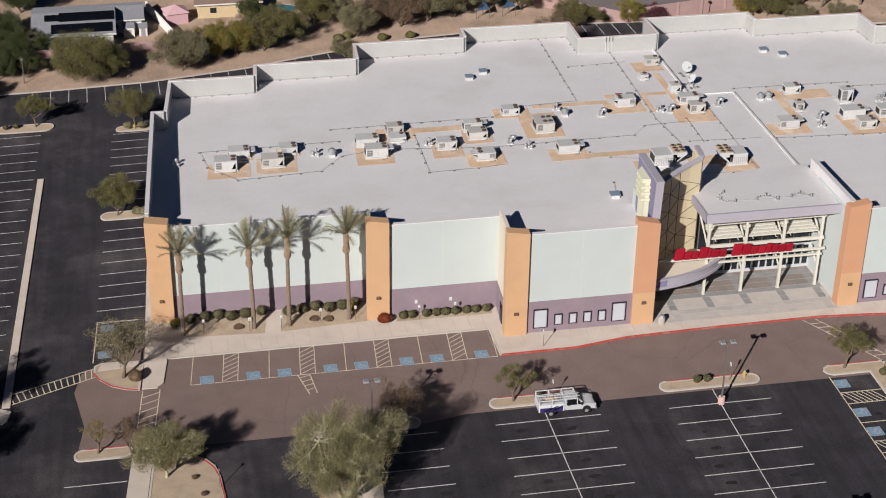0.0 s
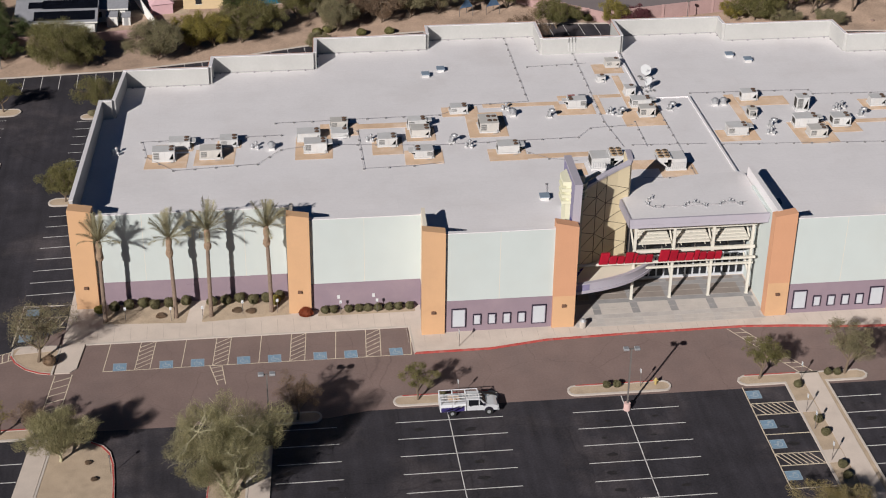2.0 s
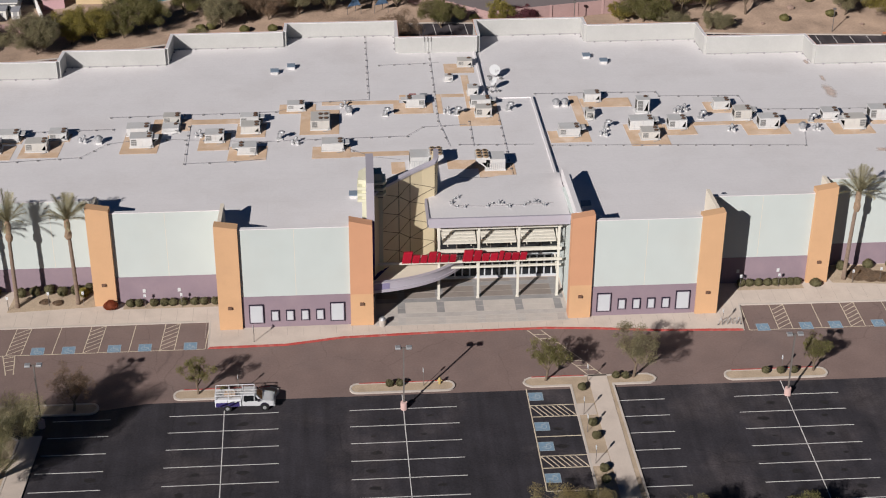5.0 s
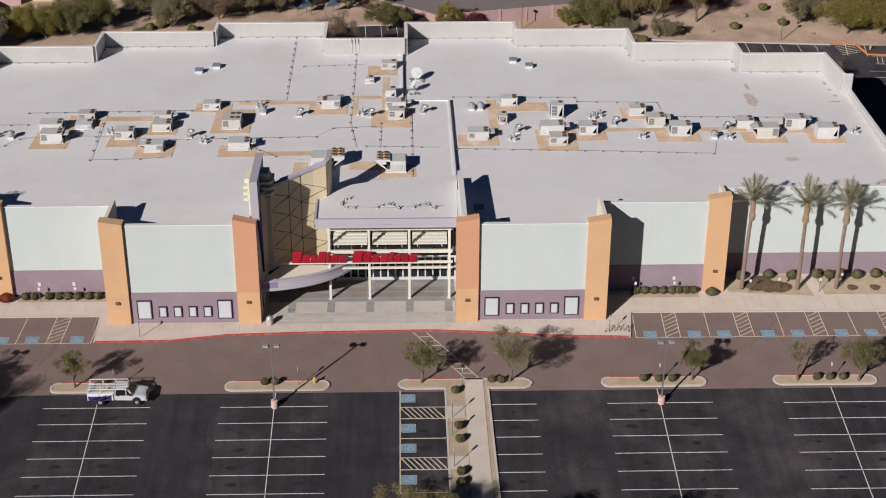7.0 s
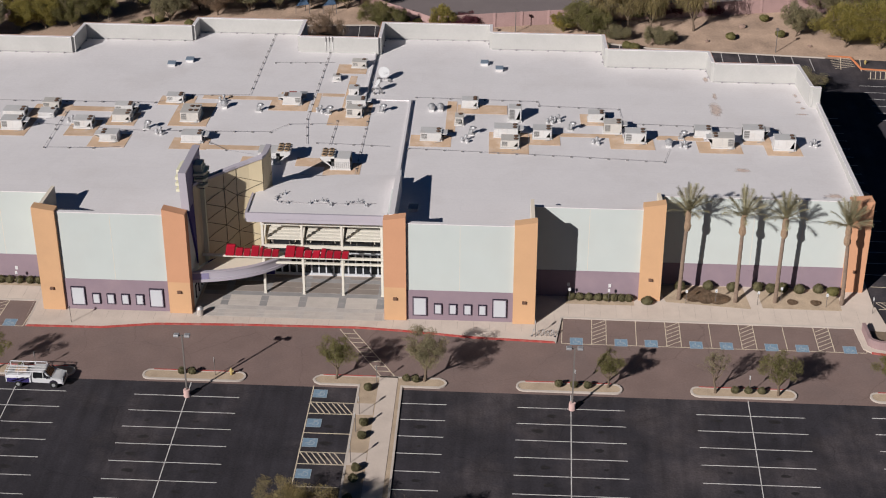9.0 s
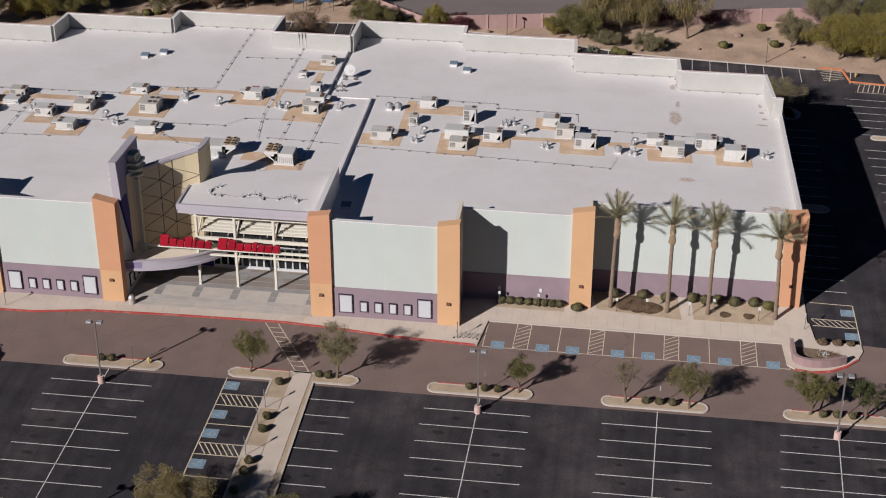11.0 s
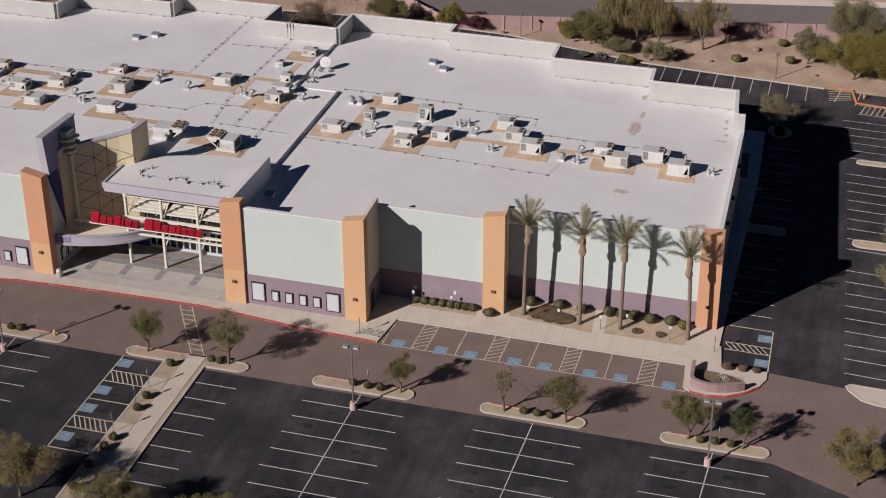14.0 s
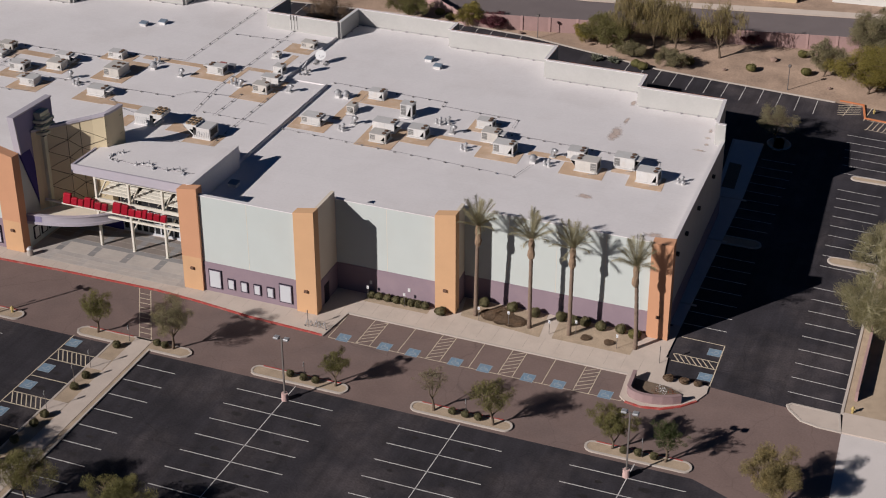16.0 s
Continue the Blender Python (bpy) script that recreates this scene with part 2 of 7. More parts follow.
def leafmat(name, c, isl=0.2, alt=None):
    m = mat(name, c, 0.75, vary=0.26, scale=1.1, fine=3, bump=0, per_island=isl, spec=0.15, stain=alt or (c[0] * 1.25, c[1] * 1.12, c[2] * 0.95), stain_amount=0.8, stain_scale=0.7)
    n, l = m.node_tree.nodes, m.node_tree.links
    thin = n.new("ShaderNodeBsdfTranslucent")            # thin leaves let part of the light through
    l.new(n["Hue/Saturation/Value"].outputs["Color"], thin.inputs["Color"])
    both = n.new("ShaderNodeMixShader")
    both.inputs["Fac"].default_value = 0.36
    l.new(n["Principled BSDF"].outputs["BSDF"], both.inputs[1])
    l.new(thin.outputs["BSDF"], both.inputs[2])
    l.new(both.outputs["Shader"], n["Material Output"].inputs["Surface"])
    return m
M["leaf_pv"] = leafmat("palo_verde_leaf", (0.32, 0.29, 0.155), 0.3, (0.42, 0.355, 0.225))
M["leaf_mq"] = leafmat("mesquite_leaf", (0.205, 0.19, 0.078), 0.25, (0.27, 0.225, 0.09))
M["leaf_dk"] = leafmat("dark_green_leaf", (0.085, 0.105, 0.042))
M["leaf_yl"] = leafmat("yellow_green_leaf", (0.29, 0.245, 0.07))
M["leaf_br"] = leafmat("brown_twigs", (0.25, 0.175, 0.12))
M["leaf_ol"] = leafmat("olive_grey_leaf", (0.28, 0.25, 0.15))
M["leaf_bush"] = leafmat("clipped_bush_leaf", (0.175, 0.158, 0.085), 0.15, (0.21, 0.18, 0.10))
M["leaf_wp"] = leafmat("weeping_leaf", (0.30, 0.245, 0.12))
M["leaf_red"] = leafmat("red_flowering_leaf", (0.27, 0.07, 0.035))
M["leaf_rose"] = leafmat("pale_pink_blossom", (0.36, 0.24, 0.25))
M["leaf_agave"] = leafmat("agave_blade", (0.19, 0.20, 0.15))
M["boulder"] = mat("desert_boulder", (0.30, 0.21, 0.17), 0.95, vary=0.3, scale=2, fine=9, bump=0.5)
M["leaf_pink"] = leafmat("bougainvillea_leaf", (0.17, 0.06, 0.075))
M["palm_leaf"] = leafmat("palm_frond_leaf", (0.36, 0.325, 0.20), 0.35, (0.45, 0.40, 0.28))
M["glass"] = mat("dark_window_glass", (0.02, 0.022, 0.026), 0.08, vary=0.05, bump=0, spec=0.6)
M["truck_white"] = mat("white_truck_paint", (0.72, 0.72, 0.74), 0.3, vary=0.03, bump=0.0, spec=0.5)
M["truck_silver"] = mat("silver_truck_paint", (0.64, 0.64, 0.65), 0.3, metal=0.15, vary=0.05, bump=0.0, spec=0.5)
M["truck_blue"] = mat("navy_decal", (0.045, 0.035, 0.14), 0.4, vary=0.05, bump=0)
M["rubber"] = mat("tyre_rubber", (0.02, 0.02, 0.02), 0.9, vary=0.1)
M["shingle"] = mat("grey_shingle_roof", (0.25, 0.25, 0.27), 0.95, vary=0.15, scale=1, fine=5, bump=0.4)
M["solar"] = mat("solar_panel", (0.012, 0.014, 0.022), 0.25, vary=0.1, bump=0)
M["house_white"] = mat("white_house_wall", (0.72, 0.70, 0.66), 0.9, vary=0.05)
M["house_yellow"] = mat("yellow_house_wall", (0.62, 0.48, 0.30), 0.9, vary=0.05)
M["house_pink"] = mat("pink_shed_canvas", (0.62, 0.40, 0.42), 0.9, vary=0.05)
M["brown_roof"] = mat("brown_tile_roof", (0.24, 0.17, 0.14), 0.9, vary=0.15, scale=1, fine=5, bump=0.4)
M["water"] = mat("pool_water", (0.05, 0.22, 0.28), 0.08, vary=0.1, bump=0.05, spec=0.5)
M["bluecover"] = mat("blue_tarp", (0.10, 0.17, 0.28), 0.7, vary=0.15)
M["sign_white"] = mat("white_sign_plate", (0.66, 0.66, 0.66), 0.5, vary=0.04)
M["yellow_paint"] = mat("yellow_hydrant_paint", (0.48, 0.36, 0.14), 0.6, vary=0.08)
M["orange_paint"] = mat("orange_curb_paint", (0.55, 0.20, 0.09), 0.8, vary=0.15)
M["rust"] = mat("rust_stain", (0.50, 0.40, 0.35), 0.9, vary=0.3, scale=2, fine=6)
def soft_edge(m):
    """Lets a stain fade out towards its rim, unevenly."""
    n, l = m.node_tree.nodes, m.node_tree.links
    tc = n.new("ShaderNodeTexCoord")
    gr = n.new("ShaderNodeVectorMath")
    gr.operation = "DISTANCE"
    gr.inputs[1].default_value = (0.5, 0.5, 0.5)
    l.new(tc.outputs["Generated"], gr.inputs[0])
    ns = n.new("ShaderNodeTexNoise")
    ns.inputs["Scale"].default_value, ns.inputs["Detail"].default_value = 1.4, 6
    l.new(tc.outputs["Object"], ns.inputs["Vector"])
    ad = n.new("ShaderNodeMath")
    ad.operation = "MULTIPLY_ADD"
    l.new(ns.outputs["Fac"], ad.inputs[0])
    ad.inputs[1].default_value = 0.55
    l.new(gr.outputs["Value"], ad.inputs[2])
    mr = n.new("ShaderNodeMapRange")
    mr.inputs["From Min"].default_value, mr.inputs["From Max"].default_value = 0.38, 0.72
    mr.inputs["To Min"].default_value, mr.inputs["To Max"].default_value = 0.75, 0.0
    l.new(ad.outputs[0], mr.inputs["Value"])
    l.new(mr.outputs["Result"], n["Principled BSDF"].inputs["Alpha"])
soft_edge(M["rust"])

# ==== builders ====
def site(x, y, z=0.0, built=False):
    """Sketch-plan metres to true site metres: the sketch widens and stretches with depth, a little differently for the building."""
    yy = max(-130.0, min(260.0, y))
    if built:
        return x / (0.9925 + 0.00145 * yy), 0.1 + 1.10 * y / (1 + 0.0015 * yy), z * (1.012 - 0.00235 * yy)
    x += 0.05 * max(0.0, min(x, 200) - 52)
    return x / (1.0033 + 0.00167 * yy), 0.2 + 1.075 * y / (1 + 0.0016 * yy), z


def drawn_on_plan(ob):
    """Whether a top-level object's parts are drawn in plan coordinates."""
    return ob is None or ob.location.length < 1e-6


def thing(name, label, category, group="", at=(0, 0, 0), rz=0):
    e = new(name)
    e.empty_display_size = 0.3
    if tuple(at) != (0, 0, 0):
        x, y, z = site(*at, at[2] > 4.5)
        e.matrix_world = pose(x, y, z, 0, 0, rz) @ Matrix.Scale(site(1.0, at[1], 0, at[2] > 4.5)[0], 4)
    return tagged(e, label, category, group)


def mesh_of(bm, name):
    me = bpy.data.meshes.new(name)
    bmesh.ops.recalc_face_normals(bm, faces=bm.faces)
    bm.to_mesh(me)
    bm.free()
    return me


def part(name, bm, material, parent=None, label="", smooth=False):
    root = parent
    while root is not None and root.parent:
        root = root.parent
    if not isinstance(bm, bpy.types.Mesh) and drawn_on_plan(root):
        of_building = root is not None and root.name == "cinema_building"
        for v in bm.verts:
            v.co = site(*v.co, of_building or v.co.z > 4.5)
    me = bm if isinstance(bm, bpy.types.Mesh) else mesh_of(bm, name)
    if not me.materials:
        me.materials.append(M[material])
    if smooth:
        me.polygons.foreach_set("use_smooth", [True] * len(me.polygons))
    ob = new(name, me)
    if parent:
        ob.parent = parent
    if label:
        ob["label"] = label
    return ob


def structure(name, bm, material, label, category):
    return tagged(part(name, bm, material), label, category, "", "structure")


def box(x0, x1, y0, y1, z0, z1, bm=None, bevel=0.0):
    bm = bm or bmesh.new()
    vs = [bm.verts.new((x, y, z)) for z in (z0, z1) for x, y in ((x0, y0), (x1, y0), (x1, y1), (x0, y1))]
    fs = [bm.faces.new([vs[i] for i in f]) for f in ((3, 2, 1, 0), (4, 5, 6, 7), (0, 1, 5, 4), (1, 2, 6, 5), (2, 3, 7, 6), (3, 0, 4, 7))]
    if bevel:
        es = list({e for f in fs for e in f.edges})
        bmesh.ops.bevel(bm, geom=es, offset=bevel, segments=1, affect="EDGES")
    return bm


def prism(poly, z0, z1, bm=None, tops=None):
    """An upright prism over a plan outline; tops gives each corner its own upper height."""
    bm = bm or bmesh.new()
    lo = [bm.verts.new((x, y, z0)) for x, y in poly]
    hi = [bm.verts.new((x, y, tops[i] if tops else z1)) for i, (x, y) in enumerate(poly)]
    k = len(poly)
    bm.faces.new(lo[::-1])
    bm.faces.new(hi)
    for i in range(k):
        bm.faces.new((lo[i], lo[(i + 1) % k], hi[(i + 1) % k], hi[i]))
    return bm


def tube(points, radii, n=8, bm=None, cap=True):
    """A tapered tube along points."""
    bm = bm or bmesh.new()
    pts = [Vector(p) for p in points]
    if not isinstance(radii, (list, tuple)):
        radii = [radii] * len(pts)
    rings = []
    for i, p in enumerate(pts):
        d = (pts[min(i + 1, len(pts) - 1)] - pts[max(i - 1, 0)]).normalized()
        u = d.cross(Vector((0, 0, 1)) if abs(d.z) < 0.95 else Vector((1, 0, 0))).normalized()
        v = d.cross(u)
        rings.append([bm.verts.new(p + radii[i] * (math.cos(a) * u + math.sin(a) * v)) for a in (2 * math.pi * k / n for k in range(n))])
    for a, b in zip(rings, rings[1:]):
        for k in range(n):
            bm.faces.new((a[k], a[(k + 1) % n], b[(k + 1) % n], b[k]))
    if cap:
        bm.faces.new(rings[0][::-1])
        bm.faces.new(rings[-1])
    return bm


def cyl(x, y, z0, z1, r, r1=None, n=12, bm=None):
    return tube([(x, y, z0), (x, y, z1)], [r, r if r1 is None else r1], n, bm)


def ribbon(points, width, z, bm=None, h=0.006):
    """A flat stripe along plan points, as one connected strip."""
    bm = bm or bmesh.new()
    return strip(points, -width / 2, width / 2, z, z + h, bm)


def strip(points, left, right, z0, z1, bm=None, tops=None, bots=None):
    """A band along plan points between two offsets to its right, with mitred corners."""
    bm = bm or bmesh.new()
    pts = [Vector(p) for p in points]
    rows = []
    for i, p in enumerate(pts):
        d0 = (p - pts[i - 1]).normalized() if i else None
        d1 = (pts[i + 1] - p).normalized() if i + 1 < len(pts) else None
        n0 = Vector((d0.y, -d0.x)) if d0 else Vector((d1.y, -d1.x))
        n1 = Vector((d1.y, -d1.x)) if d1 else n0
        n = n0 + n1
        n = n / max(0.5, n.length_squared / 2)
        a, b = p + n * left, p + n * right
        lo, hi = (bots[i] if bots else z0), (tops[i] if tops else z1)
        rows.append([bm.verts.new((q.x, q.y, zz)) for q, zz in ((a, lo), (b, lo), (b, hi), (a, hi))])
    for r, s in zip(rows, rows[1:]):
        for k in range(4):
            bm.faces.new((r[k], r[(k + 1) % 4], s[(k + 1) % 4], s[k]))
    bm.faces.new(rows[0][::-1])
    bm.faces.new(rows[-1])
    return bm


def capsule(x0, x1, y0, y1, n=8):
    """Plan outline of an island with rounded ends."""
    r, cy = (y1 - y0) / 2, (y0 + y1) / 2
    right = [(x1 - r + r * math.cos(a), cy + r * math.sin(a)) for a in (math.pi * (k / n - 0.5) for k in range(n + 1))]
    left = [(x0 + r - r * math.cos(a), cy - r * math.sin(a)) for a in (math.pi * (k / n - 0.5) for k in range(n + 1))]
    return right + left


def curb_ring(poly, w, z0, z1, inner_z):
    """A kerb round a closed outline, with an open middle."""
    bm = bmesh.new()
    c = Vector((sum(p[0] for p in poly) / len(poly), sum(p[1] for p in poly) / len(poly)))
    ins = inset(poly, w)
    k = len(poly)
    a = [bm.verts.new((x, y, z0)) for x, y in poly]
    b = [bm.verts.new((x, y, z1)) for x, y in poly]
    d = [bm.verts.new((x, y, z1)) for x, y in ins]
    e = [bm.verts.new((x, y, inner_z)) for x, y in ins]
    for i in range(k):
        j = (i + 1) % k
        for p, q in ((a, b), (b, d), (d, e)):
            bm.faces.new((p[i], p[j], q[j], q[i]))
    return bm


def inset(poly, w):
    """The outline moved inwards by w (counter-clockwise outlines)."""
    area = sum(poly[i - 1][0] * poly[i][1] - poly[i][0] * poly[i - 1][1] for i in range(len(poly)))
    s = 1 if area > 0 else -1
    out = []
    for i in range(len(poly)):
        p0, p1, p2 = Vector(poly[i - 1]), Vector(poly[i]), Vector(poly[(i + 1) % len(poly)])
        d0, d1 = (p1 - p0).normalized(), (p2 - p1).normalized()
        n0, n1 = Vector((-d0.y, d0.x)) * s, Vector((-d1.y, d1.x)) * s
        nn = (n0 + n1)
        nn = nn / max(0.3, nn.length_squared / 2) if nn.length > 1e-6 else n0
        out.append(tuple(p1 + nn * w))
    return out


# ==== ground ====
structure("ground", box(-1500, 1500, -1500, 1500, -1.0, -0.05), "soil", "tan desert soil with sparse scrub", "ground")
LOT = [(-150, -160), (120, -160), (120, -30), (90, -12), (86, 85), (75.8, 85.6), (58.4, 87.2), (46, 88.4), (20, 95), (-5, 97), (-23.3, 95.5), (-32.8, 94.5), (-49.5, 89.8), (-54.6, 88.2), (-63.4, 85.0), (-72.5, 83.1), (-80.4, 81.5), (-97.9, 80.2), (-150, 78.5)]
BACK_EDGE = LOT[4:]
structure("road", prism(LOT, -0.5, 0.0), "asphalt", "black sealed asphalt car park with faint tyre marks", "car park")
DRIVE = [(-78.9, -12.4), (-66, -13.1), (-44, -13.2), (-40, -12.4), (68, -12.6), (76, -16), (86, -22), (86, -3), (81.5, -0.2), (75.4, 1.6), (67.4, 2.3), (62, 2.3), (61, 6), (-73, 6), (-80.3, 0.5), (-80.6, -2.7), (-78.8, -8.5)]
structure("road", prism(DRIVE, -0.4, 0.006), "drive", "brownish faded asphalt drive along the building front", "drive")
BACK_ROAD = [(-6, 110), (9, 97.2), (90, 115.2), (200, 137), (200, 157), (80, 130.2), (26.6, 118.4), (2, 116), (-30, 130), (-55, 160), (-72, 160), (-40, 122)]
structure("road", prism(BACK_ROAD, -0.3, -0.02), "road", "grey asphalt street behind the block wall", "street")
structure("pavement", prism([(2, 116.2), (26.6, 118.6), (80, 130.4), (200, 157.2), (200, 161), (80, 133.4), (26.6, 121.4), (2, 119)], -0.3, 0.1), "walk", "pale concrete pavement beside the street", "pavement")
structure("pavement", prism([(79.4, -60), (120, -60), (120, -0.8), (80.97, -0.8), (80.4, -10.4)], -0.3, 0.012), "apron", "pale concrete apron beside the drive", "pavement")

FRONT_KERB = [(-34.7, -3.2), (-26.1, -3.1), (-23.0, -2.6), (-20.0, -2.1), (-10.0, -1.75), (3.0, -1.6), (9.0, -2.05), (15.7, -2.8), (25.2, -3.25)]
WALK = [(-73.5, -3.2), (-71.9, -3.2), (-71.3, -2.5), (-71.2, 1.95), (-35.2, 2.05)] + FRONT_KERB + [(26.1, 1.75), (59.2, 1.45), (59.2, -2.6), (61.6, 5.4), (62.3, 5.4), (63.2, 16.2), (64.7, 34), (65.8, 47.7), (66.6, 65), (62, 65), (62, 12), (-72, 12), (-72, 64), (-78.3, 64), (-74.3, 10), (-73.7, 2.0)]
structure("pavement", prism(WALK, -0.3, 0.15), "walk", "pale concrete pavement round the building", "pavement")
structure("kerb", strip(FRONT_KERB, -0.2, 0.03, 0, 0.156), "redcurb", "red painted concrete kerb, worn in places", "kerb")
for pts in ([(-71.15, 1.9), (-35.0, 2.0), (-34.65, -3.2)], [(25.2, -3.25), (26.1, 1.75), (59.2, 1.45)]):
    structure("kerb", ribbon(pts, 0.2, 0.0, None, 0.158), "curb", "plain grey concrete kerb along the parking bays", "kerb")

# paler overlay on the east walk, brightness painted in against the shade
structure("pavement", prism([(61.7, 12.4), (62.85, 12.4), (64.65, 34), (65.75, 47.7), (66.5, 64.8), (62.4, 64.8), (61.9, 48.2), (62.9, 40)], 0.1, 0.156), "apron", "east walk repeated paler, brightness painted in", "pavement")
# flat dark brown strip set on the side pavement
structure("ground", prism([(62.5, 48.6), (64.3, 48.4), (64.4, 56.5), (62.6, 56.8)], 0.1, 0.164), "bark", "dark brown strip beside the walk", "planting bed")
for ya, xa in ((17.2, 63.9), (33.4, 65.3), (45.6, 66.3)):
    structure("kerb", prism([(61.3, ya - 0.15), (xa, ya - 0.15), (xa, ya + 0.15), (61.3, ya + 0.15)], 0.1, 0.19), "curb", "low pale kerb across the side pavement", "kerb")
# pavement joints, cut as thin dark grooves
pave_joint = mesh_of(box(-0.02, 0.02, 0, 1, 0, 0.012), "joint")
pavement = [o for o in scene.objects if o.name.startswith("pavement") and o.get("label", "").startswith("pale concrete pavement round")][0]
x = -70.0
while x < 61:
    y0 = 2.2 if (x < -35.3 or x > 26.3) else -1.3
    y1 = 4.9 if (x < -35 or x > 25) else 0.3
    if -16 < x < 5.6:
        y0, y1 = -1.3, -0.25
    j = part("joint", pave_joint, "groove", pavement)
    j.location, j.scale = (x, y0, 0.141), (1, y1 - y0, 1)
    x += 1.83


def island(poly, label, red_edge=None, fill="gravel"):
    t = thing("parking_island", label, "traffic island", "parking islands")
    part("kerb", curb_ring(poly, 0.22, 0.0, 0.15, 0.08), "curb", t)
    part("bed", prism(inset(poly, 0.215), -0.02, 0.115), fill, t, "tan gravel bed")
    if red_edge:
        part("painted_edge", ribbon(red_edge, 0.16, 0.1, None, 0.056), "redcurb", t, "faded red kerb paint")
    return t


for x0, x1 in ((-37.4, -26.4), (-19.1, -8.0), (20.7, 31.9), (39.0, 50.1), (57.4, 67.8)):
    island(capsule(x0, x1, -12.15, -10.45), "long rounded gravel island with concrete kerb", [(x0 + 1, -10.5), (x1 - 1, -10.5)])
island(capsule(-79.2, -73.4, -13.9, -12.2), "short rounded gravel island with a bare sapling", [(-78.2, -12.25), (-74, -12.25)])
island(capsule(-56.0, -44.7, -13.9, -12.1), "gravel island under a bare brown tree")
island([(-71.4, -40), (-62.5, -40), (-63.4, -26), (-64.2, -20.8), (-64.7, -18.2), (-65.3, -16.5), (-66.2, -15.4), (-67.5, -14.7), (-71.4, -14.4)], "broad gravel bed with red kerb and a palo verde tree", [(-63.55, -26), (-64.3, -20.8), (-64.8, -18.3), (-65.4, -16.7), (-66.3, -15.6), (-67.5, -14.9)], "gravel")
island([(-55.2, -45), (-51.2, -45), (-51.6, -17.5), (-53.6, -16.4), (-55.4, -17.6)], "gravel bed with red kerb under a wide tree", [(-55.1, -45), (-55.3, -17.7)], "gravel")
structure("pavement", prism([(-73.5, -45), (-71.45, -45), (-71.45, -13.8), (-73.45, -13.6)], -0.2, 0.14), "walk", "concrete path beside a gravel bed", "path")
structure("pavement", prism([(-51.2, -45), (-49.2, -45), (-49.5, -17), (-51.55, -17)], -0.2, 0.14), "walk", "concrete path beside a gravel bed", "path")

# the path island across the car park, in front of the entrance
ISLAND_T = [(3.9, -60), (8.75, -60), (8.75, -12.15), (12.6, -12.15), (13.2, -11.8), (13.45, -11.3), (13.2, -10.8), (12.6, -10.45), (0.0, -10.45), (-0.6, -10.8), (-0.85, -11.3), (-0.6, -11.8), (0.0, -12.15), (4.05, -12.15)]
island(ISLAND_T, "gravel island with path and small shrubs", [(0.2, -10.5), (5.8, -10.5)])
structure("pavement", prism([(5.9, -60), (7.75, -60), (8.2, -10.4), (6.2, -10.4)], -0.2, 0.15), "walk", "pale concrete path through the gravel island", "path")
for y in (-16.0, -23.6):
    structure("pavement", prism([(4.0, y - 0.95), (6.05, y - 0.95), (6.05, y + 0.85), (4.0, y + 0.85)], -0.2, 0.146), "walk", "concrete ramp from bay to path", "ramp")

# the kerbed corner island at the drive's west end
CORNER = [(-73.7, -3.3), (-73.7, 1.9), (-78.4, 2.1), (-79.1, 1.6), (-79.0, 0.4), (-78.2, -0.9), (-76.8, -2.2), (-75.2, -3.0)]
island(CORNER, "rounded corner island with red kerb and tree", [(-73.9, -3.25), (-75.2, -2.95), (-76.8, -2.15), (-78.2, -0.85), (-78.95, 0.4)])
structure("pavement", prism([(-78.6, 0.6), (-74.0, 1.0), (-74.0, 1.75), (-78.3, 1.9)], -0.1, 0.16), "walk", "concrete landing on the corner island", "landing")

# kerbed end islands on the side car parks
island(capsule(-14.0, -8.0, 75.0, 77.0), "kerbed island with a tall tree behind the building")
island(capsule(-95.0, -89.4, -16.6, -14.5), "kerbed gravel island with a shade tree")
island(capsule(-83.5, -77.9, 62.2, 64.2), "kerbed gravel island with tree and hydrant")
island(capsule(-102, -93.2, 64.4, 67.2), "kerbed gravel island with clipped shrubs")
island(capsule(-82.5, -76.2, 34.4, 36.6), "kerbed gravel island with a round tree")
island(capsule(66.9, 70.5, 63.6, 68.4), "kerbed gravel island with tree in the shade")
island(capsule(63.5, 69.5, 33.0, 35.2), "small kerbed island beside the shaded wall")
island(capsule(79.4, 86.0, 57.6, 59.0), "narrow pale kerbed island between bays")
island(capsule(77.6, 84.0, 32.6, 34.6), "narrow pale kerbed island between bays")
island([(75.35, 1.9), (75.6, 1.2), (76.9, -0.3), (78.6, -0.75), (80.95, -0.85), (80.75, 2.25), (75.9, 2.4)], "low kerbed concrete island at the drive's corner", None, "walk")
structure("pavement", prism([(-91.9, 48), (-86.9, -4.2), (-87.75, -4.2), (-92.75, 48)], -0.2, 0.14), "walk", "long narrow concrete strip between parking rows", "median strip")
structure("pavement", prism([(-88.4, -7.5), (-86.8, -6.6), (-86.6, -5.0), (-88.2, -4.2), (-92, -4.5), (-92, -7.5)], -0.2, 0.15), "curb", "rounded concrete island tip", "island tip")
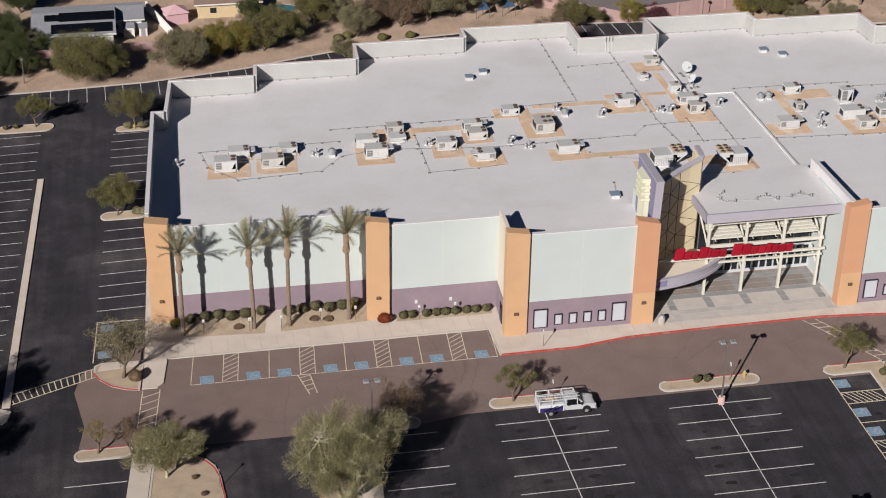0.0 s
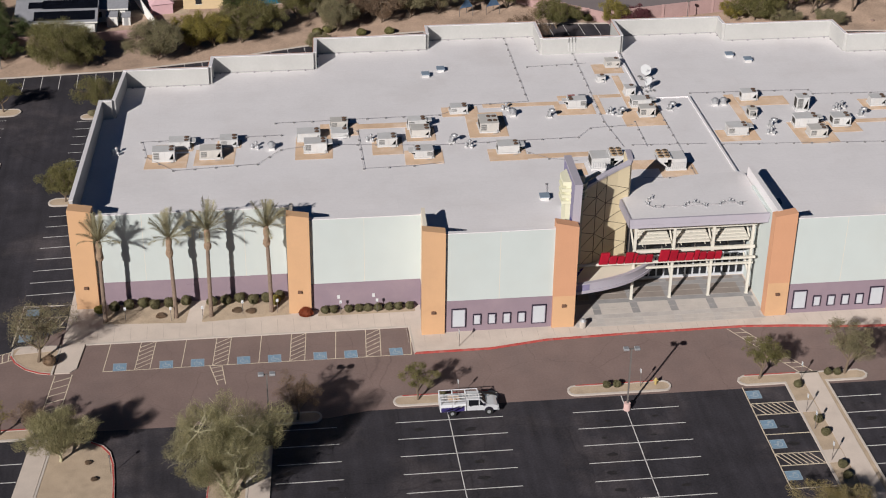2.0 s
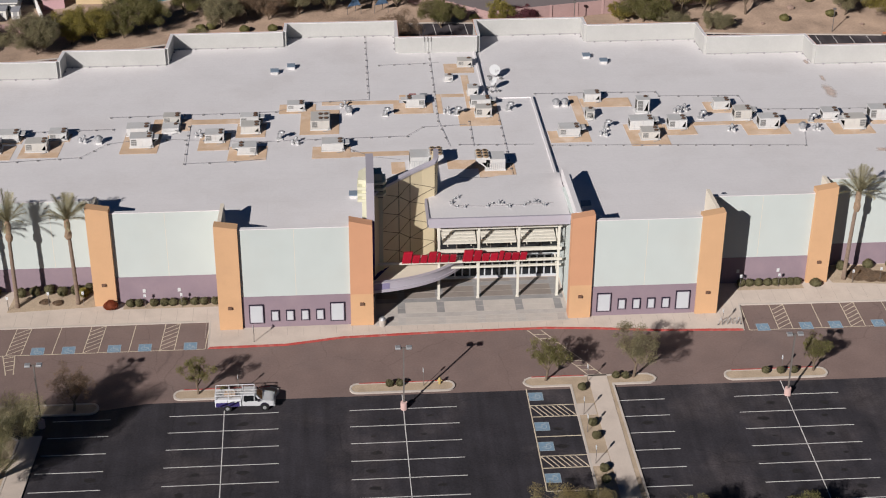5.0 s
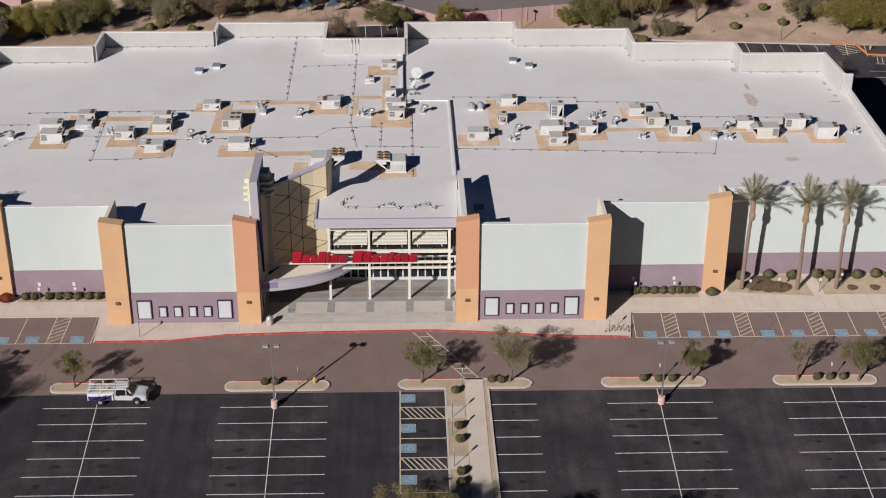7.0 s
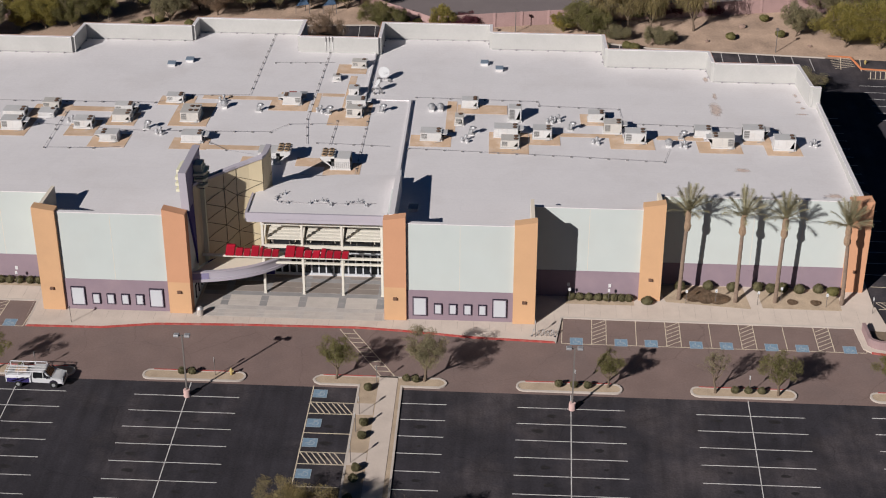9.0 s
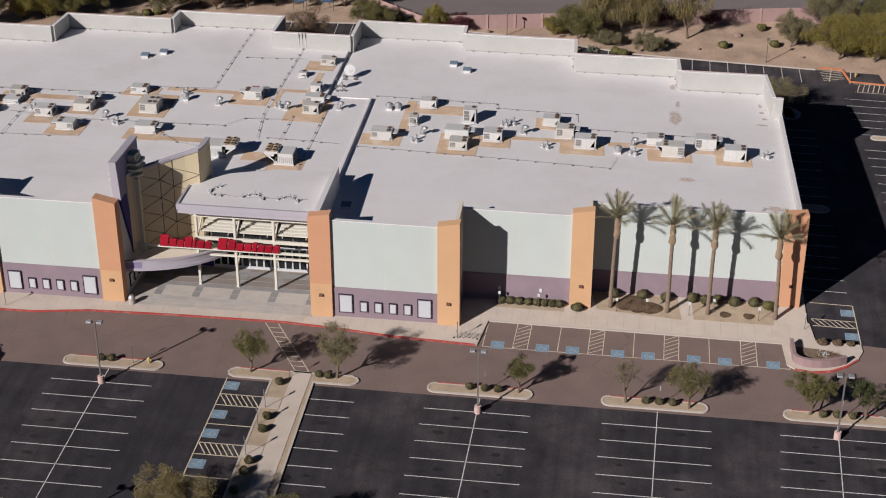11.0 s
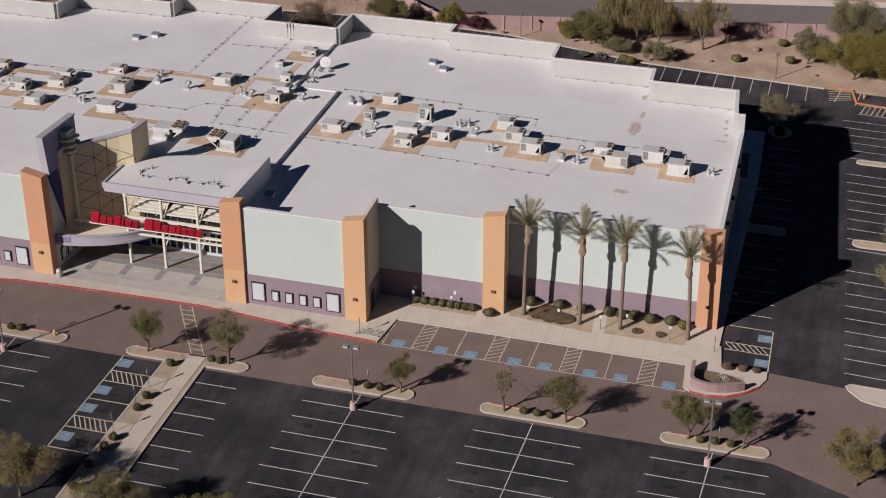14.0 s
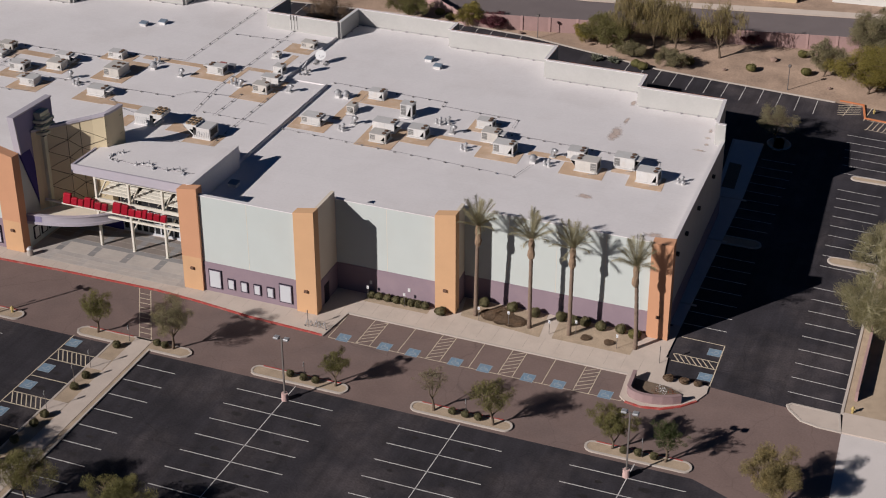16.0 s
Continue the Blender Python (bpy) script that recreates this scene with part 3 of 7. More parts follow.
# the bed beyond the right car park
structure("pavement", prism([(80.72, 2.3), (81.0, 2.3), (86.9, 70), (86.6, 70)], -0.3, 0.16), "curb", "kerb beside the eastern planting strip", "kerb")
structure("ground", prism([(81.0, 2.6), (120, 2.6), (120, 70), (86.9, 70)], -0.3, 0.1), "gravel", "gravel strip beside the car park", "ground")
structure("pavement", prism([(80.98, -0.78), (120, -0.78), (120, 2.6), (81.0, 2.6)], -0.3, 0.15), "walk", "pale concrete pavement beside the apron", "pavement")
structure("wall_block", prism([(82.0, 5.0), (82.3, 5.0), (83.9, 22.0), (83.6, 22.0)], 0, 1.3), "pinkwall", "pink block wall beside the car park", "wall")

# ==== painted lines ====
def lines(label, segments, w=0.09, material="paint", z=0.008):
    """A group of painted lines, each a stripe of its own."""
    t = tagged(new("road_marking"), label, "road marking", "", "structure")
    for a, b in segments:
        part("line", ribbon([a, b], w, z, None, 0.005), material, t)
    return t


def back_y(x):
    """The back kerb's y at x."""
    for (xa, ya), (xb, yb) in zip(BACK_EDGE, BACK_EDGE[1:]):
        if xb <= x <= xa:
            return ya + (yb - ya) * (x - xa) / (xb - xa)
    return 80.0


def fan(x, xc, y):
    return x + 0.002 * xc * (y + 14.75)


for xc, y0 in ((-31.8, -14.6), (-13.55, -14.72), (26.3, -14.77), (44.6, -14.95), (62.2, -14.6)):
    row = [y0 - 2.56 * k for k in range(14)]
    lines("white lines of a double parking row", [((fan(xc - 5.5, xc, y), y), (fan(xc + 5.5, xc, y), y)) for y in row] + [((fan(xc, xc, -12.4), -12.4), (fan(xc, xc, -48.3), -48.3))])
ROW_Y = [-14.75 - 2.56 * k for k in range(14)]
lines("white lines of a single parking row", [((8.8, y), (fan(13.5, 13, y), y)) for y in ROW_Y])
lines("white lines of a single parking row", [((-49.0, y), (fan(-43.2, -44, y), y)) for y in ROW_Y])
lines("white lines of a single parking row", [((-79.5, y), (-73.6, y)) for y in ROW_Y[1:]])
lines("white bay lines on the west side", [((-74.45 - 0.075 * (y - 10), y), (-79.9 - 0.075 * (y - 10), y - 0.25)) for y in [10.2 + 2.72 * k for k in range(20) if k not in (9, 10)]])
lines("white bay lines of the far west rows", [((-90.4 - 0.09 * (y - 15), y), (-101.4 - 0.09 * (y - 15), y - 0.5)) for y in [0.5 + 2.98 * k for k in range(22)]])
lines("white bay lines along the back kerb", [((x, back_y(x) - 0.2), (x + 0.8, back_y(x) - 6.0)) for x in [-98.88 + 2.915 * k for k in range(18)]])
lines("white bay lines along the back kerb", [((x, back_y(x) - 0.2), (x - 0.45, back_y(x) - 6.3)) for x in [41.0 + 2.92 * k for k in range(12)]])
lines("white bay lines along the back kerb", [((x, back_y(x) - 0.2), (x + 0.3, back_y(x) - 6.0)) for x in [-45.0 + 2.92 * k for k in range(23)]])
lines("white bay lines on the east side", [((75.3 + 0.055 * (y - 4) - max(0, y - 45) * 0.03, y), (80.9 + 0.055 * (y - 4), y - 0.3)) for y in [4.4 + 2.76 * k for k in range(26) if k not in (9, 19)]])
lines("white bay lines beside the east wall", [((62.9 + 0.08 * (y - 12), y), (67.8 + 0.08 * (y - 12), y - 0.1)) for y in [13.3 + 2.74 * k for k in range(18) if k not in (7, 8)]])

M["paint_f"] = mat("faded_white_paint", (0.30, 0.35, 0.39), 0.8, vary=0.2, scale=2, fine=7, bump=0)
# oil drips and tyre scuffs in the bays
M["oil"] = mat("oil_stained_asphalt", (0.028, 0.025, 0.026), 0.7, vary=0.25, scale=1.0, fine=8)
blot_rnd = random.Random(5)
blot = bmesh.new()
for xc in (-31.8, -13.55, 26.3, 44.3, 62.1, 11.0, 1.8, -46.0):
    for k in range(13):
        for s in ((-1, 1) if abs(xc) > 12 else (0,)):
            if blot_rnd.random() < 0.85:
                cx = xc + s * (2.6 + blot_rnd.uniform(-0.8, 1.0))
                cy = -16.0 - 2.56 * k + blot_rnd.uniform(-0.3, 0.3)
                ra = blot_rnd.uniform(0.15, 0.5)
                blot.faces.new([blot.verts.new((cx + ra * 1.5 * blot_rnd.uniform(0.6, 1.1) * math.cos(q * 0.63), cy + ra * 0.8 * blot_rnd.uniform(0.6, 1.1) * math.sin(q * 0.63), 0.005)) for q in range(10)])
tagged(structure("road", blot, "oil", "dark oil stains in the parking bays", "oil stains"), kind="stuff")


def accessible_row(x0, ya, yb, slant=0.0):
    """Eight wide bays with four hatched aisles between them; gives the bays' middles."""
    segs, hatch, x, mids = [((x0, ya), (x0 + slant, yb))], [], x0, []
    for c in "SHSSHSSHSSHS":
        w = 3.36 if c == "S" else 1.62
        if c == "H":
            hatch += [((x + 0.05 + slant * (1 - k / 5), yb + 0.15 + k * (ya - yb - 1.2) / 5), (x + w - 0.05 + slant * (0.8 - k / 6), yb + 1.15 + k * (ya - yb - 1.2) / 5)) for k in range(6)]
        else:
            mids.append(x + w / 2 + slant)
        x += w
        segs.append(((x, ya), (x + slant, yb)))
    segs.append(((x0 + slant, yb), (x + slant, yb)))
    lines("cream lines of the accessible parking bays", segs, 0.085, "paint_y", 0.01)
    lines("cream diagonal hatching of access aisles", hatch, 0.085, "paint_y", 0.01)
    return mids


def symbol(x, y, rz=0.0):
    """A blue square with a white wheel emblem."""
    t = thing("parking_symbol", "faded blue painted square with white wheel emblem", "road marking", "accessible bay symbols", (x, y, 0.011), rz)
    part("square", box(-0.7, 0.7, -0.72, 0.72, 0, 0.005), "blue", t)
    part("border", ribbon([(-0.7, -0.72), (0.7, -0.72), (0.7, 0.72), (-0.7, 0.72), (-0.7, -0.72)], 0.05, 0.002, None, 0.006), "paint_f", t)
    em = ribbon([(0.32 * math.cos(a) - 0.05, 0.33 * math.sin(a) - 0.12) for a in (math.pi * 2 * k / 12 + 2.0 for k in range(10))], 0.1, 0.004, None, 0.005)
    ribbon([(-0.1, 0.5), (-0.05, 0.0), (0.35, 0.0), (0.5, -0.45)], 0.11, 0.004, em, 0.006)
    part("emblem", em, "paint_f", t, "faded white painted emblem")


for sx in accessible_row(-68.4, 1.9, -3.2):
    symbol(sx, -2.55)
for sx in accessible_row(26.25, 1.6, -3.25, -0.35):
    symbol(sx, -2.75)
lines("cream bay lines and hatching beside the path", [((-0.6, -12.3), (-0.6, -27.6))] + [((-0.6, y), (4.0, y)) for y in (-15.05, -16.85, -19.9, -22.75, -24.45, -27.6)]
      + [((-0.55 + 0.56 * k, y + 1.7), (0.55 + 0.56 * k, y + 0.1)) for y in (-16.85, -24.45) for k in range(7)], 0.11, "paint_y")
for y in (-13.6, -18.35, -21.35, -25.85):
    symbol(0.25, y, 90)
for x, y in ((-78.5, 8.9), (-78.2, 3.8), (67.15, 8.7), (66.8, 3.9)):
    symbol(x, y, 90)
lines("cream lines of the west accessible bays", [((-79.3, 2.4), (-79.8, 10.4)), ((-79.7, 10.3), (-74.4, 10.2)), ((-79.6, 7.8), (-74.3, 7.8)), ((-79.5, 5.6), (-74.1, 5.6))] + [((-79.4 + 0.9 * k, 5.7), (-78.8 + 0.9 * k, 7.7)) for k in range(6)], 0.11, "paint_y")
lines("cream lines of the east accessible bays", [((67.5, 2.4), (68.05, 10.4)), ((63.3, 10.5), (68.05, 10.35)), ((62.95, 7.05), (67.8, 6.95)), ((62.9, 5.65), (67.7, 5.55))] + [((62.95 + 0.62 * k, 6.95), (63.8 + 0.62 * k, 5.6)) for k in range(7)], 0.11, "paint_y")
lines("cream hatched crossing on the diagonal", [((-88.2, -2.4), (-78.9, 1.4)), ((-87.3, -3.9), (-78.7, -0.2))] + [((-88.0 + 0.62 * k, -2.3 + 0.25 * k), (-87.2 + 0.58 * k, -3.8 + 0.25 * k)) for k in range(15)], 0.11, "paint_y")
lines("worn cream ladder crossing to the path", [((0.9, -1.8), (6.3, -10.25)), ((2.4, -1.8), (7.8, -10.25))] + [((0.9 + 5.4 * f, -1.8 - 8.45 * f), (2.4 + 5.4 * f, -1.8 - 8.45 * f)) for f in (k / 10 for k in range(1, 11))], 0.1, "paint_y")
lines("cream hatched crossing at the west path", [((-73.4, -3.4), (-73.4, -9.5)), ((-71.6, -3.4), (-71.6, -9.5))] + [((-73.3, -4.6 - 1.2 * k), (-71.6, -3.9 - 1.2 * k)) for k in range(5)], 0.1, "paint_y")
lines("cream hatched end of a bay aisle", [((-57.0, -3.2), (-55.8, -6.7)), ((-55.7, -3.2), (-55.0, -6.6))] + [((-56.85 + 0.25 * k, -3.7 - 0.75 * k), (-55.65 + 0.15 * k, -3.4 - 0.75 * k)) for k in range(4)], 0.1, "paint_y")
lines("orange hatched no-parking corner", [((77.2, 80.5), (78.6, 86.5)), ((80.4, 80.0), (81.6, 85.6)), ((81.0, 80.2), (86.0, 80.0)), ((80.6, 76.6), (86.0, 76.2))] + [((76.4, 80.9 + 0.75 * k), (79.9, 82.2 + 0.75 * k)) for k in range(6)] + [((81.0 + 0.8 * k, 76.7), (81.9 + 0.8 * k, 79.8)) for k in range(6)], 0.12, "paint_y")

# ==== cinema building ====
RL, RR = 10.6, 10.3          # roof heights, west and lobby / east
ROOF_SLOPE = 0.014           # fall to the front
cinema = thing("cinema_building", "large white and orange stucco cinema with flat pale roof", "building")


def wall_run(p, q, z0, z1, material, t=0.4, name="wall", label="", cope=True):
    """A wall whose outer face runs from p to q with the inside on its left."""
    d = (Vector(q) - Vector(p)).normalized()
    n = Vector((-d.y, d.x)) * t
    poly = [p, q, (q[0] + n.x, q[1] + n.y), (p[0] + n.x, p[1] + n.y)]
    w = part(name, prism(poly, z0, z1), material, cinema, label)
    if cope:
        o = Vector((d.y, -d.x)) * 0.04
        i = n * 1.12
        part("coping", prism([(p[0] + o.x, p[1] + o.y), (q[0] + o.x, q[1] + o.y), (q[0] + i.x, q[1] + i.y), (p[0] + i.x, p[1] + i.y)], z1 + 0.001, z1 + 0.09), "roof", cinema)
    return w


def front_wall(x0, x1, y, top, base):
    """A white wall on a mauve base that stands slightly proud."""
    wall_run((x0, y), (x1, y), base - 0.05, top, "stucco_w", 0.4)
    wall_run((x0, y - 0.06), (x1, y - 0.06), 0.1, base, "stucco_p", 0.46, "plinth", "mauve stucco base", False)
    k = max(1, round((x1 - x0) / 6))
    for j in range(1, k):
        xx = x0 + (x1 - x0) * j / k
        part("control_joint", box(xx - 0.02, xx + 0.02, y - 0.008, y + 0.01, base, top - 0.1), "stucco_c", cinema)


front_wall(-70.2, -47.4, 9.4, 11.88, 3.15)
front_wall(-46.0, -33.0, 6.2, 11.88, 3.6)
front_wall(-31.0, -18.5, 0.55, 12.53, 4.1)
front_wall(8.1, 20.4, 0.55, 12.33, 3.95)
front_wall(22.4, 35.4, 6.2, 11.78, 3.6)
front_wall(36.9, 59.6, 9.4, 11.88, 3.1)


def pillar(x0, x1, yf, yb, z_left, z_right, material, label):
    """An orange pier with a sloping top."""
    part("pillar", prism([(x0, yf), (x1, yf), (x1, yb), (x0, yb)], 0.1, 0, None, [z_left, z_right, z_right, z_left]), material, cinema, label)
    part("wall_lamp", box((x0 + x1) / 2 - 0.24, (x0 + x1) / 2 + 0.24, yf - 0.2, yf + 0.02, 2.8, 3.15, None, 0.04), "fan", cinema, "small bronze wall lamp")


pillar(-72.5, -69.95, 8.8, 10.4, 13.12, 12.67, "stucco_o", "orange stucco pier at the west corner")
pillar(-48.15, -45.6, 5.7, 6.9, 12.92, 12.47, "stucco_o", "orange stucco pier")
pillar(-33.35, -30.8, 0.2, 1.4, 13.27, 12.87, "stucco_o", "orange stucco pier")
pillar(-18.75, -16.2, 0.2, 1.4, 13.42, 12.82, "stucco_t", "terracotta stucco pier beside the entrance")
pillar(5.75, 8.25, 0.2, 1.4, 12.87, 13.27, "stucco_t", "terracotta stucco pier beside the entrance")
part("repainted_patch", box(5.78, 8.22, 0.196, 0.21, 0.16, 4.4), "stucco_o", cinema, "yellower repainted stucco patch")
part("repainted_patch", box(-18.72, -16.23, 0.196, 0.21, 0.16, 4.2), "stucco_o", cinema, "yellower repainted stucco patch")
pillar(20.25, 22.75, 0.2, 1.4, 12.67, 13.12, "stucco_o", "orange stucco pier")
pillar(34.95, 37.45, 5.7, 6.9, 12.42, 12.87, "stucco_o", "orange stucco pier")
pillar(59.15, 61.6, 8.8, 10.4, 12.02, 12.27, "stucco_t", "terracotta stucco pier at the east corner")
# returns between the stepped fronts
for x0, x1, y0, y1, z in ((-33.1, -32.7, 1.4, 6.2, 12.8), (22.1, 22.5, 1.4, 6.2, 12.8), (-47.9, -47.5, 6.9, 9.4, 12.4), (36.8, 37.2, 6.9, 9.4, 12.4)):
    part("return_wall", box(x0, x1, y0, y1, 3.6, z), "stucco_c", cinema, "cream stucco return wall")
    part("return_base", box(x0 - 0.05, x1 + 0.05, y0, y1, 0.1, 3.6), "stucco_p", cinema, "mauve stucco base")
for x, s in ((-33.1, -1), (22.5, 1)):
    part("side_door", box(min(x + 0.04 * s, x + 0.12 * s), max(x + 0.04 * s, x + 0.12 * s), 2.6, 3.7, 0.15, 2.5), "black", cinema, "dark painted steel door")
for x in (-59.4, 48.6):
    part("exit_door", box(x - 0.55, x + 0.55, 9.28, 9.345, 0.15, 2.45), "stucco_p", cinema, "mauve painted steel exit door")
for x in (-42.5, -38.5, 26.8, 31.6):
    part("wall_sign", box(x - 0.16, x + 0.16, 6.08, 6.135, 1.55, 2.0), "sign_white", cinema, "small white notice plate")
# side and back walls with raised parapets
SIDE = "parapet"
west = [(-72.0, 48.3), (-72.0, 38.2), (-73.7, 38.2), (-72.45, 10.3)]
for a, b in zip(west, west[1:]):
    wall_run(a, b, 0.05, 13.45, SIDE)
east = [(61.2, 10.4), (62.5, 39.6), (61.5, 39.6), (61.3, 47.7)]
for a, b in zip(east, east[1:]):
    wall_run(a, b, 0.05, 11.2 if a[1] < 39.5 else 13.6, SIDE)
wall_run((61.26, 10.5), (62.56, 39.5), 0.1, 2.7, "stucco_p", 0.05, "plinth", "mauve stucco base", False)
back = [(61.3, 47.7), (49.3, 47.7), (49.3, 52.3), (34.4, 52.3), (34.4, 58.3), (17.4, 58.3), (17.4, 61.7), (0.3, 61.7), (0.3, 54.8), (-11.5, 54.8), (-11.5, 62.0), (-28.7, 62.0), (-28.7, 58.3), (-45.5, 58.3), (-45.5, 52.3), (-60.2, 52.3), (-60.2, 48.3), (-72.0, 48.3)]
for a, b in zip(back, back[1:]):
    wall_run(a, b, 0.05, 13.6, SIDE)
for a, b in zip(back, back[1:]):
    d = (Vector(b) - Vector(a)).normalized()
    o = Vector((d.y, -d.x)) * 0.06
    part("edge_trim", tube([(a[0] + o.x, a[1] + o.y, 13.66), (b[0] + o.x, b[1] + o.y, 13.66)], 0.05, 4), "edge_o", cinema, "thin orange metal edge")
for x in (-7.6, -7.1, -6.6):
    part("riser", tube([(x, 54.35, 11.4), (x, 54.35, 13.0)], 0.05, 6), "white_metal", cinema, "thin pipe riser on the parapet")
    part("riser_cap", tube([(x, 54.33, 12.95), (x, 54.33, 13.75)], 0.075, 6), "coil", cinema, "dark riser cap")
clip = mesh_of(box(-0.1, 0.1, -0.07, 0.07, -0.02, 0.16), "clip")
for a, b in zip(back + east[:1], back[1:]):
    d = (Vector(b) - Vector(a)).normalized()
    n = Vector((-d.y, d.x)) * 0.42
    za = RL + 0.14 if a[0] < 0.1 else RR + 0.14
    zz = [za + ROOF_SLOPE * (p[1] - 25) for p in (a, b)]
    p, q = Vector(a) + n, Vector(b) + n
    part("termination_bar", tube([(p.x, p.y, zz[0]), (q.x, q.y, zz[1])], 0.03, 4), "seam", cinema, "grey bar along the parapet foot")
    k = max(1, int((q - p).length / 2.2))
    for j in range(k):
        c = p.lerp(q, (j + 0.5) / k) + n * 0.3
        o = part("clip", clip, "seam", cinema)
        o.location = (c.x, c.y, zz[0] - 0.14 + (zz[1] - zz[0]) * (j + 0.5) / k)
for y, z in ((12.5, 9.2), (17.0, 9.4), (23.5, 9.4), (32.0, 9.6)):
    part("wall_lamp", box(61.2 + 0.0445 * (y - 10.4), 61.6 + 0.0445 * (y - 10.4), y - 0.25, y + 0.25, z - 0.2, z + 0.2, None, 0.05), "dark", cinema, "dark box wall lamp")
# roofs
ROOF_W = [(-72.3, 9.6), (-47.6, 9.6), (-47.6, 6.4), (-32.9, 6.4), (-32.9, 0.8), (-16.4, 0.8), (-16.4, 9.2), (6.5, 9.2), (6.5, 37.7), (0.1, 37.7), (0.1, 54.9), (-11.4, 54.9), (-11.4, 61.9), (-28.6, 61.9), (-28.6, 58.2), (-45.4, 58.2), (-45.4, 52.2), (-60.1, 52.2), (-60.1, 48.2), (-71.9, 48.2), (-71.9, 38.1), (-73.4, 38.1)]
ROOF_E = [(6.3, 0.8), (22.3, 0.8), (22.3, 6.4), (36.9, 6.4), (36.9, 9.6), (61.0, 9.6), (62.3, 39.4), (61.3, 39.4), (61.1, 47.6), (49.2, 47.4), (49.2, 52.2), (34.3, 52.2), (34.3, 58.2), (17.3, 58.2), (17.3, 61.6), (0.2, 61.6), (0.2, 37.8), (6.3, 37.8)]
part("roof", prism(ROOF_W, RL - 0.6, 0, None, [RL + ROOF_SLOPE * (y - 25) for _, y in ROOF_W]), "roof", cinema, "pale flat membrane roof with faint stains")
part("roof", prism(ROOF_E, RR - 0.7, 0, None, [RR + ROOF_SLOPE * (y - 25) for _, y in ROOF_E]), "roof", cinema, "pale flat membrane roof with faint stains")
for p, q in (((6.4, 12.0), (6.4, 37.8)), ((6.4, 37.8), (0.0, 37.8)), ((0.0, 37.8), (0.0, 54.9))):
    za, zb = RL + 0.14 + ROOF_SLOPE * (p[1] - 25), RL + 0.14 + ROOF_SLOPE * (q[1] - 25)
    w = 0.3
    dx, dy = (0, w) if p[1] == q[1] else (-w, 0)
    part("roof_kerb", prism([p, q, (q[0] + dx, q[1] - dy), (p[0] + dx, p[1] - dy)], RR - 0.3, 0, None, [za, zb, zb, za]), "roof", cinema, "low white upstand between the roofs")

# entrance recess
part("side_wall", box(6.05, 6.45, 1.4, 9.4, 0.1, 11.95), "stucco_w", cinema, "white stucco side wall")
part("wing_wall", prism([(6.35, 1.3), (6.95, 1.3), (6.95, 12.2), (6.35, 12.2)], 4.0, 13.05), "roof", cinema, "membrane-clad wing wall above the roof")
part("side_wall", box(-16.6, -16.2, 1.4, 9.4, 0.1, 12.6), "stucco_w", cinema, "white stucco side wall in the shade")
part("back_wall", box(-16.2, 6.05, 9.0, 9.4, 3.4, 11.0), "glass", cinema, "dark glazing above the doors")
for k in range(8):
    part("glazing_bar", box(-8.3 + 2 * k, -8.18 + 2 * k, 8.94, 9.0, 3.4, 10.9), "pole", cinema)
part("back_wall", box(-16.2, -8.2, 8.95, 9.35, 0.1, 3.4), "purple_d", cinema, "dark violet wall under the canopy")
shop = part("storefront", box(-8.2, 6.05, 9.1, 9.16, 0.2, 3.4), "glass", cinema, "dark glass storefront")
for k in range(17):
    x = -8.2 + k * 14.2 / 16
    part("mullion", box(x - 0.085, x + 0.085, 8.98, 9.2, 0.15, 3.4), "alu", shop)
for z, h in ((0.3, 0.14), (1.75, 0.08), (3.25, 0.14)):
    part("transom", box(-8.2, 6.0, 8.985, 9.19, z - h, z + h), "alu", shop)

# plaza slabs: pale squares with grey bands
plaza = tagged(part("plaza", box(-16.1, 5.95, -0.2, 9.0, 0.1, 0.158), "paver"), "concrete entrance plaza of pale and grey slabs", "plaza", "", "structure")
BAND_X, BAND_Y = (-13.15, -8.6, -4.05, 0.55, 5.1), (1.7, 4.75, 7.9)


def plaza_cells(lo, hi, bands, width):
    """Cuts a run into plain fields and grey bands."""
    out, a = [], lo
    for b in bands:
        if b - width / 2 - a > 0.1:
            m = (a + b - width / 2) / 2
            out += [(a, m, False), (m, b - width / 2, False)]
        out.append((b - width / 2, min(hi, b + width / 2), True))
        a = b + width / 2
    if hi - a > 0.1:
        out.append((a, hi, False))
    return out


slab_mesh = {}
for xa, xb, dx in plaza_cells(-16.05, 5.9, BAND_X, 0.9):
    for ya, yb, dy in plaza_cells(-0.15, 8.95, BAND_Y, 0.85):
        if dx and 2.0 < ya < 4.2 or dy and ya > 4 or dx and ya > 5:
            key = "paver_dark"
        elif ya > 5:
            key = "paver_back"
        else:
            key = "paver_mid" if dx or dy else "paver"
        size = (round(xb - xa, 2), round(yb - ya, 2), key)
        if size not in slab_mesh:
            slab_mesh[size] = mesh_of(box(-size[0] / 2 + 0.004, size[0] / 2 - 0.004, -size[1] / 2 + 0.004, size[1] / 2 - 0.004, 0, 0.02, None, 0.004), "slab")
        s = part("slab", slab_mesh[size], key, plaza)
        s.matrix_basis = pose((xa + xb) / 2, (ya + yb) / 2, 0.155)

